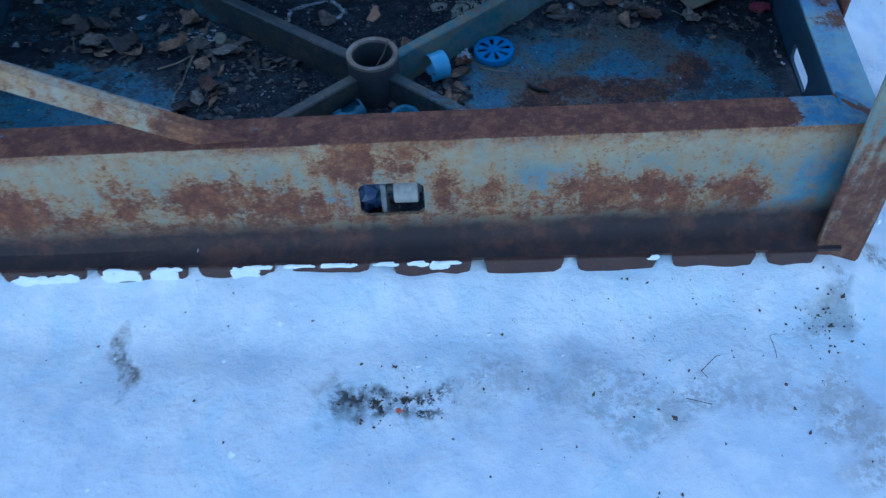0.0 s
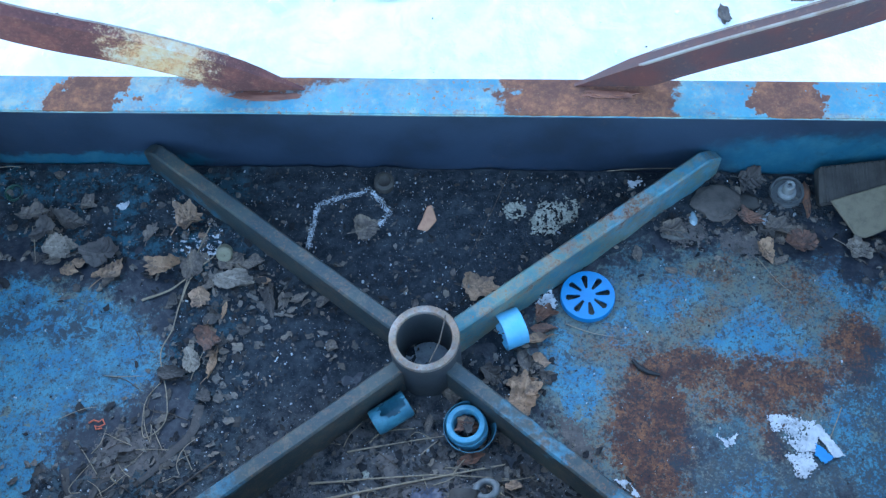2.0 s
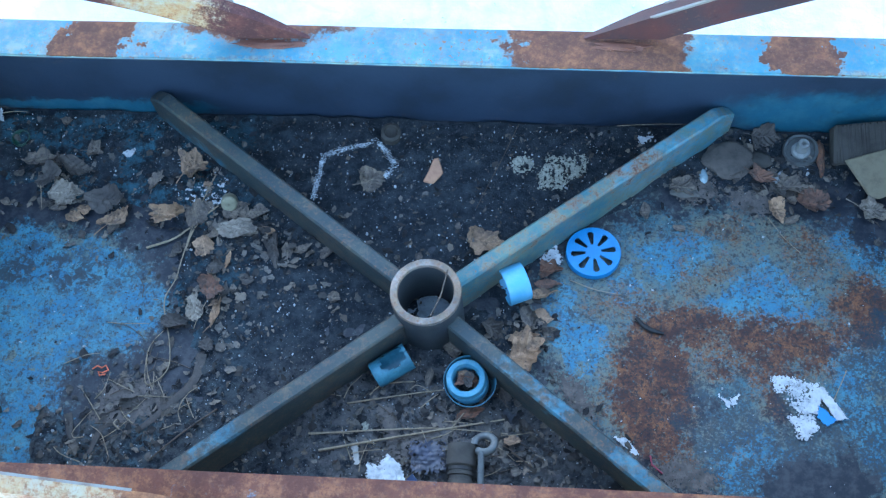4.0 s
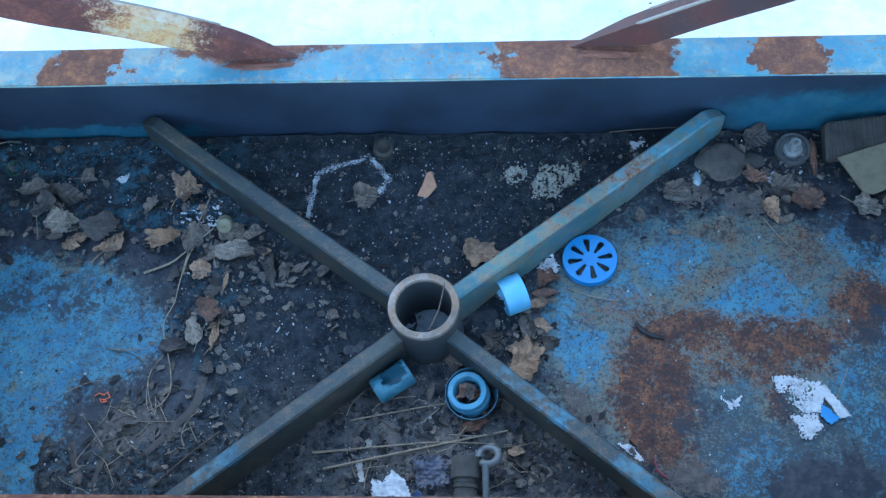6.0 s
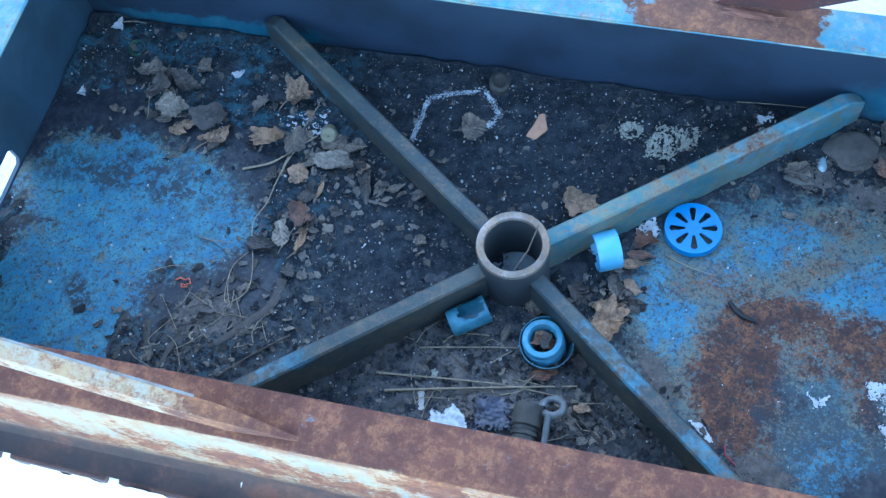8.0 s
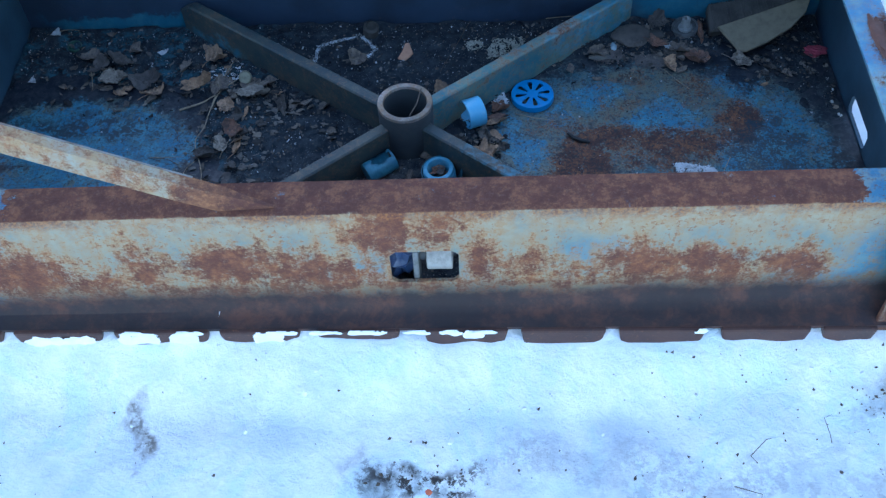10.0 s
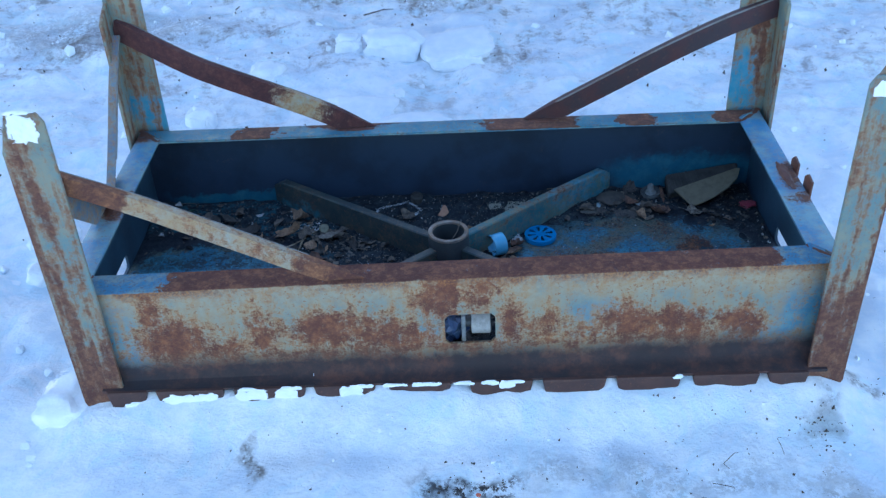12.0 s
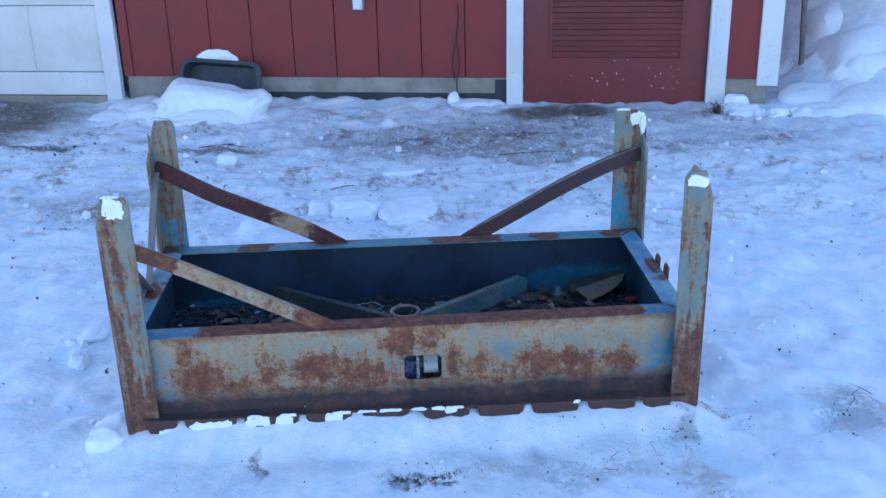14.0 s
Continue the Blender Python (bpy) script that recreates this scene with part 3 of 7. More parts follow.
    # pits and specks, thick in the rust
    col = s.mix(s.math("MULTIPLY", s.band(s.total(s.noise(170, 4, 0.75), s.math("MULTIPLY", rusted, 0.05)), 0.57, 0.63), 0.85), col, (0.035, 0.03, 0.032))
    col = s.mix(s.math("MULTIPLY", s.band(s.noise(62, 6, 0.75), 0.55, 0.62), 0.8), col, (0.033, 0.038, 0.042))
    light = s.math("MULTIPLY", s.band(s.noise(300, 3, 0.7), 0.6, 0.7), s.band(s.noise(30, 4, 0.6), 0.4, 0.6))
    col = s.mix(s.math("MULTIPLY", light, 0.5), col, (0.26, 0.27, 0.24))
    col = s.mix(s.math("MULTIPLY", s.band(s.noise(260, 5, 0.78), 0.53, 0.62), 0.7), col, (0.02, 0.024, 0.032))
    # dark navy in broken patches towards the front
    deep = s.total(s.math("MULTIPLY", field(((0.46, 1.44, 0.12, 0.07, 1.0), (0.58, 1.5, 0.09, 0.16, 0.8), (0.3, 1.46, 0.06, 0.06, 0.8), (0.4, 1.36, 0.15, 0.04, 0.9)), 0.5), 0.6), around(mid, 1.2), around(lay, 0.8))
    col = s.mix(s.math("MULTIPLY", s.math("MULTIPLY", s.band(deep, 0.18, 0.45), s.band(s.total(fine, around(mid, 0.8)), 0.36, 0.56)), 0.9), col, s.mix(s.band(fine, 0.4, 0.6), (0.01, 0.042, 0.075), (0.034, 0.048, 0.056)))
    # black mould eating into the blue in a net
    net = s.math("MULTIPLY", field(((-0.78, 1.645, 0.2, 0.035, 1.0), (-0.8, 1.43, 0.03, 0.03, 1.2), (-0.66, 1.55, 0.05, 0.08, 0.4)), 0.5), s.band(s.noise(58, 6, 0.75, warp=0.5), 0.45, 0.53))
    col = s.mix(s.math("MULTIPLY", net, 0.9), col, (0.025, 0.035, 0.045))
    # trodden dirt
    clean = field(((-0.75, 1.59, 0.19, 0.13, 1.0), (-0.86, 1.62, 0.12, 0.1, 1.0), (-0.83, 1.41, 0.14, 0.15, 1.0), (0.34, 1.58, 0.3, 0.22, 1.0), (0.3, 1.42, 0.12, 0.08, 1.0), (0.56, 1.48, 0.1, 0.16, 0.9), (0.6, 1.6, 0.08, 0.16, 1.0), (0.66, 1.5, 0.06, 0.14, 0.8)), 0.35)
    grime = field(((0.44, 1.37, 0.07, 0.035, 0.75), (0.285, 1.485, 0.035, 0.04, 0.45), (0.7, 1.4, 0.05, 0.15, 0.5), (0.42, 1.46, 0.05, 0.05, 0.35), (-0.56, 1.36, 0.06, 0.05, 0.4)), 0.5)
    veil = s.total(s.math("MULTIPLY", clean, -0.42), s.math("MULTIPLY", grime, 0.4), 0.36, around(s.noise(34, 7, 0.8), 0.9), around(s.noise(130, 5, 0.75), 0.8))
    col = s.mix(s.band(veil, 0.06, 0.26), col, s.mix(s.band(s.noise(60, 5, 0.7), 0.4, 0.65), (0.009, 0.015, 0.026), (0.04, 0.044, 0.054)))
    h = s.total(s.math("MULTIPLY", rust, -0.5), s.math("MULTIPLY", fine, s.math("ADD", rust, 0.3)), s.math("MULTIPLY", mid, 0.4))
    return s.done(col, s.total(0.42, s.math("MULTIPLY", rust, 0.42), s.math("MULTIPLY", fine, 0.15)), h, 0.6, 0.0018, spec=0.4)


FLOOR_STEEL = floor_mat()
RIB_STEEL = steel("rib_steel", (0.025, 0.046, 0.056), (0.05, 0.066, 0.064), blue_spots=(((0.27, 1.9, 0.2), (0.16, 0.14, 0.08)), ((0.14, 1.8, 0.212), (0.16, 0.14, 0.012)), ((0.17, 1.8, 0.15), (0.2, 0.16, 0.03)), ((0.12, 1.4, 0.212), (0.18, 0.13, 0.012)), ((-0.45, 1.3, 0.212), (0.12, 0.1, 0.014)), ((-0.56, 1.88, 0.13), (0.09, 0.08, 0.03))),
                  spots=(((0.1, 1.77, 0.19), (0.26, 0.2, 0.012)),), level=0.66, gain=0.07, grime=0.5, fleck=0.5, tint=0.4, broken=1.0, weights=(0.28, 0.42, 0.3), blues=((0.03, 0.17, 0.26), (0.09, 0.27, 0.35)))
RIB_TEAL = steel("rib_teal_steel", (0.03, 0.145, 0.18), (0.1, 0.19, 0.17), blue_spots=(((0.27, 1.9, 0.2), (0.16, 0.14, 0.08)), ((0.16, 1.81, 0.212), (0.14, 0.12, 0.012))),
                 spots=(((0.1, 1.77, 0.197), (0.26, 0.2, 0.008)),), level=0.63, gain=0.12, grime=0.45, fleck=1.0, tint=0.6, broken=1.0, weights=(0.26, 0.42, 0.32), blues=((0.03, 0.2, 0.3), (0.12, 0.33, 0.41)))
HUB_STEEL = steel("hub_steel", (0.04, 0.05, 0.056), (0.03, 0.036, 0.044), level=0.75, grime=0.35, fleck=0.1, tint=0.1)
HUB_RIM = steel("hub_rim_steel", (0.33, 0.32, 0.31), (0.12, 0.115, 0.11), level=0.56, grime=0.9, fleck=1.0, tint=0.6, weights=(0.2, 0.5, 0.3), rusty=((0.06, 0.045, 0.042), (0.11, 0.075, 0.06), (0.2, 0.15, 0.12)))
POST_STEEL = steel("post_steel", (0.13, 0.22, 0.23), (0.23, 0.245, 0.19),
                   spots=(((-0.97, 1.2, 0.5), (0.035, 0.2, 0.17)), ((-0.98, 1.2, 0.06), (0.12, 0.2, 0.2)), ((0.75, 1.2, 0.04), (0.12, 0.2, 0.22)), ((0.785, 1.2, 0.5), (0.022, 0.2, 0.24), 0.2), ((0.735, 1.97, 0.66), (0.022, 0.2, 0.2), 0.2), ((0.73, 1.2, 0.25), (0.04, 0.2, 0.1)), ((-0.97, 1.2, 0.2), (0.16, 0.2, 0.22), 0.07), ((0.76, 1.2, 0.14), (0.14, 0.2, 0.18), 0.09)),
                   blue_spots=(((-0.94, 1.98, 0.42), (0.08, 0.1, 0.06)), ((0.7, 1.98, 0.45), (0.05, 0.1, 0.1))),
                   level=0.62, gain=0.12, grime=0.25, streak=0.8, weights=(0.3, 0.5, 0.2), edge=(0.14, 0.09), rusty=((0.1, 0.042, 0.034), (0.16, 0.07, 0.045), (0.24, 0.115, 0.065)))
BRACE_STEEL = steel("brace_steel", (0.3, 0.37, 0.35), (0.42, 0.31, 0.18),
                    spots=(((-0.88, 1.93, 0.62), (0.3, 0.15, 0.3), 0.35), ((-0.36, 1.93, 0.4), (0.12, 0.15, 0.08)), ((0.42, 1.95, 0.55), (0.6, 0.3, 0.5), 0.35), ((-0.87, 1.22, 0.62), (0.1, 0.2, 0.12)), ((-0.36, 1.22, 0.38), (0.14, 0.2, 0.08))),
                    level=0.575, gain=0.2, grime=0.12, rusty=((0.058, 0.023, 0.027), (0.098, 0.035, 0.034), (0.14, 0.053, 0.044)))
REAR_BRACE_STEEL = steel("rear_brace_steel", (0.042, 0.029, 0.037), (0.07, 0.028, 0.031), level=0.62, grime=0.1, fleck=0.3, tint=0.0, streak=0.2, edge=(0.09, 0.09), rusty=((0.05, 0.022, 0.028), (0.08, 0.029, 0.032), (0.12, 0.043, 0.04)))
FRONT_BRACE_STEEL = steel("front_brace_steel", (0.31, 0.33, 0.28), (0.38, 0.27, 0.15),
                          spots=(((-0.9, 1.22, 0.64), (0.1, 0.2, 0.12), 0.4), ((-0.33, 1.23, 0.37), (0.12, 0.2, 0.06), 0.22)),
                          level=0.555, gain=0.15, grime=0.15, fleck=1.0, streak=0.25, weights=(0.28, 0.46, 0.26), edge=(0.07, 0.07), rusty=((0.1, 0.04, 0.032), (0.2, 0.085, 0.045), (0.34, 0.15, 0.07)))
SIDE_BRACE_STEEL = steel("side_brace_steel", (0.06, 0.16, 0.28), (0.15, 0.24, 0.29), level=0.58, grime=0.4)
SLAT_STEEL = steel("slat_steel", (0.062, 0.03, 0.027), (0.085, 0.04, 0.032), level=0.85, grime=0.5)
SCALE_RUST = steel("rust_scale", (0.11, 0.045, 0.034), (0.15, 0.06, 0.04), level=0.85, grime=0.1)


def dirt_mat():
    s = Shade("dirt")
    big, mid, fine = s.noise(6, 6, 0.7), s.noise(50, 6, 0.75), s.noise(260, 4, 0.7)
    col = s.mix(s.band(mid, 0.35, 0.7), (0.0105, 0.0165, 0.0255), (0.043, 0.055, 0.066))
    glimpse = s.math("MULTIPLY", s.band(s.noise(16, 6, 0.7), 0.46, 0.6), s.band(s.axis(0), -0.35, -0.6))
    col = s.mix(s.math("MULTIPLY", glimpse, s.band(mid, 0.4, 0.56)), col, (0.03, 0.105, 0.145))
    front = s.blot(s.warped(8, 0.15), (-0.12, 1.4, 0.13), (0.24, 0.12, 0.2), 0.5)
    col = s.mix(s.math("MULTIPLY", front, s.band(mid, 0.35, 0.6)), col, (0.12, 0.115, 0.115))
    left = s.blot(s.warped(8, 0.15), (-0.62, 1.42, 0.13), (0.22, 0.12, 0.2), 0.5)
    col = s.mix(s.math("MULTIPLY", left, s.math("MULTIPLY", s.band(mid, 0.38, 0.6), 0.7)), col, (0.095, 0.098, 0.1))
    col = s.mix(s.math("MULTIPLY", s.band(s.noise(380, 3, 0.6), 0.66, 0.72), 0.6), col, (0.4, 0.42, 0.45))
    return s.done(col, 0.85, s.total(mid, fine), 0.8, 0.005, spec=0.25)


DIRT = dirt_mat()
LEAF_TAN = leaf_mat("leaf_tan", (0.39, 0.24, 0.148), (0.26, 0.16, 0.1))
LEAF_PALE = leaf_mat("leaf_pale", (0.3, 0.255, 0.205), (0.21, 0.175, 0.14))
LEAF_GREY = leaf_mat("leaf_grey", (0.2, 0.157, 0.122), (0.105, 0.09, 0.08))
LEAF_DARK = leaf_mat("leaf_dark", (0.085, 0.073, 0.064), (0.05, 0.045, 0.043))
LEAF_RUST = leaf_mat("leaf_rust", (0.25, 0.11, 0.065), (0.13, 0.07, 0.05))
MUD_CRUST = leaf_mat("mud_crust", (0.15, 0.125, 0.11), (0.085, 0.075, 0.07))
GRIT = plain_mat("pale_grit", (0.42, 0.45, 0.47), (0.22, 0.24, 0.25), 0.8, 150, 0.5)
FROST = plain_mat("frost", (0.55, 0.6, 0.64), (0.4, 0.45, 0.5), 0.7, 150, 0.5, dirt=0.1)
BROWN_STONE = plain_mat("brown_stone", (0.1, 0.085, 0.075), (0.055, 0.05, 0.048), 0.85, 50, 0.6)
COLLAR_BLUE = plain_mat("weathered_blue_plastic", (0.06, 0.28, 0.42), (0.12, 0.34, 0.46), 0.4, 60, 0.2, dirt=0.7)
DULL_FILM = plain_mat("dull_film", (0.07, 0.075, 0.1), (0.04, 0.05, 0.09), 0.4, 60, 0.5)
EYE_IRON = plain_mat("grey_iron", (0.12, 0.14, 0.15), (0.08, 0.085, 0.09), 0.5, 60, 0.4, metal=0.2)
KNOB_DARK = plain_mat("dull_knob", (0.1, 0.11, 0.115), (0.055, 0.06, 0.062), 0.55, 70, 0.4, dirt=0.6)
KNOB_PALE = plain_mat("pale_knob", (0.26, 0.28, 0.28), (0.18, 0.19, 0.19), 0.45, 60, 0.3)
STRAW = plain_mat("straw", (0.3, 0.235, 0.16), (0.18, 0.145, 0.11), 0.8, 120)
TWIG = plain_mat("twig_bark", (0.1, 0.075, 0.06), (0.05, 0.04, 0.035), 0.85, 90)
BRIGHT_BLUE = plain_mat("bright_blue_plastic", (0.003, 0.21, 0.5), (0.008, 0.24, 0.53), 0.32, 25, 0.1, dirt=0.1)
PALE_BLUE = plain_mat("pale_blue_plastic", (0.1, 0.42, 0.66), (0.18, 0.48, 0.68), 0.35, 30, 0.1, dirt=0.3)
TEAL_BLUE = plain_mat("dull_teal_plastic", (0.03, 0.15, 0.22), (0.06, 0.24, 0.32), 0.35, 45, 0.2, dirt=0.4)
GREY_METAL = plain_mat("dull_grey_metal", (0.25, 0.26, 0.26), (0.16, 0.17, 0.17), 0.5, 60, 0.3, metal=0.6)
DARK_METAL = plain_mat("dark_iron", (0.07, 0.075, 0.08), (0.11, 0.1, 0.09), 0.5, 60, 0.4, metal=0.5)
BLACK_RUBBER = plain_mat("black_rubber", (0.012, 0.012, 0.014), (0.03, 0.03, 0.03), 0.6, 60)
CERAMIC = plain_mat("off_white_ceramic", (0.36, 0.35, 0.33), (0.24, 0.23, 0.215), 0.45, 50, dirt=0.5)
PAPER_WHITE = plain_mat("white_paper", (0.52, 0.55, 0.58), (0.34, 0.37, 0.4), 0.8, 90, 0.3, dirt=0.7)
LICHEN = plain_mat("pale_flakes", (0.34, 0.335, 0.28), (0.2, 0.2, 0.17), 0.9, 150, 0.6)
CLAY = plain_mat("orange_clay", (0.5, 0.26, 0.16), (0.4, 0.2, 0.13), 0.8, 60, 0.5)
STONE_GREY = plain_mat("grey_stone", (0.14, 0.135, 0.125), (0.1, 0.095, 0.09), 0.85, 50, 0.6)
OLD_WOOD = plain_mat("weathered_wood", (0.06, 0.056, 0.052), (0.034, 0.032, 0.03), 0.85, 30, 0.6)
WORN_EDGE = plain_mat("worn_pale_edge", (0.19, 0.2, 0.2), (0.13, 0.09, 0.07), 0.5, 30, 0.3)
FELT = plain_mat("tan_felt", (0.19, 0.165, 0.115), (0.14, 0.122, 0.085), 0.9, 70, 0.4, dirt=0.1)
CRIMSON = plain_mat("faded_crimson", (0.3, 0.04, 0.07), (0.2, 0.04, 0.06), 0.7, 60)
ORANGE_PLASTIC = plain_mat("orange_plastic", (0.75, 0.16, 0.07), (0.6, 0.12, 0.06), 0.5, 60)
GREEN_PLASTIC = plain_mat("green_plastic", (0.012, 0.07, 0.05), (0.01, 0.05, 0.04), 0.4, 60, dirt=0.8)
NUT_PLASTIC = plain_mat("yellowed_plastic", (0.25, 0.235, 0.16), (0.16, 0.15, 0.105), 0.5, 60)

BARN_RED = paint_mat("barn_red_paint", (0.24, 0.028, 0.028), (0.19, 0.03, 0.03), 0.6, 0.15, (0.1, 0.03, 0.03))
DOOR_RED = paint_mat("door_red_paint", (0.2, 0.028, 0.03), (0.16, 0.03, 0.033), 0.5, 0.12, (0.5, 0.42, 0.4))
WHITE_TRIM = paint_mat("white_trim_paint", (0.74, 0.75, 0.77), (0.66, 0.67, 0.7), 0.55, 0.5, (0.36, 0.33, 0.3))
WHITE_DOOR = paint_mat("white_garage_paint", (0.7, 0.71, 0.72), (0.6, 0.6, 0.59), 0.5, 0.15)
CONCRETE = paint_mat("concrete", (0.36, 0.32, 0.27), (0.22, 0.19, 0.165), 0.9, 0.6, (0.1, 0.09, 0.085), 1.5)
WET_CONCRETE = paint_mat("wet_concrete", (0.045, 0.045, 0.05), (0.025, 0.025, 0.03), 0.6, 0.0)
BLACK_PLASTIC = plain_mat("black_tub_plastic", (0.03, 0.035, 0.045), (0.06, 0.066, 0.075), 0.4, 14, 0.2, dirt=0.4)
POLE_WOOD = plain_mat("grey_pole_wood", (0.2, 0.17, 0.14), (0.13, 0.11, 0.1), 0.8, 30, 0.4)
ROOFING = plain_mat("dark_roofing", (0.06, 0.06, 0.065), (0.04, 0.04, 0.045), 0.9, 20, 0.5)

# ---- the snowy yard ----
def spaced(lo, hi, near_lo, near_hi, step, far_n):
    a = near_lo - (np.geomspace(1, 1 + near_lo - lo, far_n) - 1)[::-1]
    b = near_hi + np.geomspace(1, 1 + hi - near_hi, far_n) - 1
    return np.unique(np.concatenate([a, np.arange(near_lo, near_hi, step), b]))


WALL_ANGLE = -11.4
WALL_FRAME = pose(0.851, 5.87, 0, 0, 0, WALL_ANGLE)
SLAT_EDGES = ((-0.93, -0.835), (-0.815, -0.655), (-0.635, -0.465), (-0.447, -0.303), (-0.275, -0.128), (-0.088, 0.06), (0.081, 0.229), (0.25, 0.4), (0.425, 0.578), (0.597, 0.69))


def snow_height(xs, ys):
    X, Y = np.meshgrid(xs, ys)
    z = 0.016 * grid_noise(xs, ys, 0.35, 3) + 0.007 * grid_noise(xs, ys, 0.11, 4, 3)
    trodden = sstep(2.1, 2.8, Y) * sstep(7.2, 6.0, Y)
    trodden = np.maximum(trodden, sstep(0.92, 1.1, np.abs(X + 0.1)) * 0.9)
    trodden = np.maximum(trodden, 0.4 * sstep(1.12, 1.0, Y))
    n = grid_noise(xs, ys, 0.16, 6, 4)
    z += trodden * (0.026 * n + 0.034 * np.abs(grid_noise(xs, ys, 0.26, 8, 3)) + 0.022 * np.abs(grid_noise(xs, ys, 0.11, 10, 3)) + 0.008 * grid_noise(xs, ys, 0.06, 9, 2) - 0.012)
    # packed snow banked up against the slats
    near = sstep(1.02, 1.2, Y) * sstep(1.5, 1.3, Y) * sstep(-1.15, -0.9, X) * sstep(0.9, 0.7, X)
    z += near * (0.066 + 0.012 * sstep(0.1, -0.3, X) + 0.014 * grid_noise(xs, ys, 0.06, 12, 3))
    gaps = np.zeros_like(z)
    for (a, b), (c, d) in zip(SLAT_EDGES, SLAT_EDGES[1:]):
        gaps = np.maximum(gaps, np.exp(-(((X - (b + c) / 2) / 0.016) ** 2)))
    z += gaps * 0.022 * sstep(1.13, 1.19, Y) * sstep(1.4, 1.28, Y)
    z += gaps * 0.01 * sstep(0.93, 0.99, Y) * sstep(1.2, 1.14, Y) * (1 + 0.6 * grid_noise(xs, ys, 0.2, 31, 2))
    # the snow bank beyond the building's corner
    bank = sstep(2.62, 4.3, X + 0.25 * (Y - 5.5)) * sstep(4.3, 7.0, Y)
    z += bank * (1.25 + 0.13 * grid_noise(xs, ys, 0.8, 21, 5) + 0.05 * np.abs(grid_noise(xs, ys, 0.22, 23, 4)))
    # a little drift at the foot of the wall, bare soil by the garage door
    foot = (X - 0.851) * math.sin(radians(11.4)) + (Y - 5.87) * math.cos(radians(11.4))
    z += 0.03 * sstep(-0.5, -0.05, foot) * sstep(0.9, 0.2, X) * sstep(-2.5, -1.5, X)
    z -= 0.03 * sstep(-2.3, -2.9, X) * sstep(5.3, 6.0, Y)
    return z


gx = spaced(-140, 140, -3.6, 4.4, 0.03, 26)
gy = spaced(-140, 140, 0.25, 7.2, 0.028, 26)
ground = height_sheet("ground", gx, gy, snow_height(gx, gy), SNOW)
tagged(ground, "trodden icy snow with scattered soil and brown stains", "snow ground", kind="structure")


# ---- the red building ----
def wall_part(name, x0, x1, y0, y1, z0, z1, material, parent, bevel=0.003, label=""):
    return part(name, box(x0, x1, y0, y1, z0, z1, bevel, WALL_FRAME, 1), material, parent, label)


def place_on_wall(u, d=0.0, z=0.0):
    return WALL_FRAME @ Vector((u, d, z))


TOP = 2.6
wall_south = thing("wall_south", place_on_wall(-1.6), "red vertical board wall over a low concrete footing", "wall", kind="structure")
wall_part("core", -3.2, 0.0, 0.03, 0.16, 0.16, TOP, BARN_RED, wall_south, 0)
wall_part("core", 1.35, 1.8, 0.03, 0.16, 0.16, TOP, BARN_RED, wall_south, 0)
wall_part("footing", -3.2, -0.02, 0.012, 0.25, -0.12, 0.2, CONCRETE, wall_south, 0.008, "stained grey concrete footing")
wall_part("footing", 1.48, 1.79, 0.012, 0.25, -0.12, 0.2, CONCRETE, wall_south, 0.008, "stained grey concrete footing")
wall_part("splash", -2.1, -0.22, 0.004, 0.03, -0.12, 0.075, WET_CONCRETE, wall_south, 0.004, "dark damp foot of the footing")
wall_part("splash", -0.22, -0.13, 0.004, 0.03, -0.12, 0.18, WET_CONCRETE, wall_south, 0.004)
for a, b in [(-3.22, -3.135)] + [(-3.133 + 0.336 * i, -3.133 + 0.336 * (i + 1)) for i in range(9)] + [(1.48, 1.72)]:
    b = min(b, -0.12) if a < 0 else b
    if b - a > 0.04:
        wall_part("plank", a + 0.003, b - 0.003, 0.0, 0.03, 0.196, TOP, BARN_RED, wall_south, 0.004)

for name, u, d, w, z0 in (("trim_1", -3.312, 0.0, 0.132, -0.03), ("trim_2", -0.066, 0.0, 0.124, -0.04), ("trim_3", 1.42, 0.0, 0.14, -0.03), ("trim_4", 1.785, 0.0, 0.15, 0.15)):
    t = thing(name, place_on_wall(u), "white painted corner and casing board, flaking at its foot", "trim", kind="structure")
    wall_part("board", u - w / 2, u + w / 2, -0.028, 0.03, z0, TOP, WHITE_TRIM, t, 0.004)
    if name == "trim_3":
        wall_part("edge_strip", u - w / 2, u - w / 2 + 0.03, -0.05, -0.028, z0 + 0.02, TOP, WHITE_TRIM, t, 0.004)
    if name == "trim_4":
        wall_part("return_board", u + w / 2 - 0.02, u + w / 2, 0.03, 0.16, z0, TOP, WHITE_TRIM, t, 0.004)

door_1 = thing("door_1", place_on_wall(0.67), "closed dull red door with a louvred panel and chipped paint", "door", kind="structure")
wall_part("leaf", 0.0, 1.345, 0.02, 0.07, -0.01, 2.05, DOOR_RED, door_1, 0.003)
wall_part("lintel", -0.0, 1.345, 0.0, 0.07, 2.06, TOP, DOOR_RED, door_1, 0.003, "red boarding over the door")
for a, b in ((0.195, 0.215), (1.15, 1.17)):
    wall_part("louvre_stile", a, b, 0.0, 0.02, 0.34, 1.75, DOOR_RED, door_1, 0.002)
for i in range(34):
    z = 0.355 + 0.041 * i
    m = WALL_FRAME @ pose(0.6825, 0.012, z, -22, 0, 0)
    part("louvre_slat", box(-0.467, 0.467, -0.016, 0.016, -0.004, 0.004, 0, m), DOOR_RED, door_1)
rng = np.random.RandomState(5)
bm = bmesh.new()
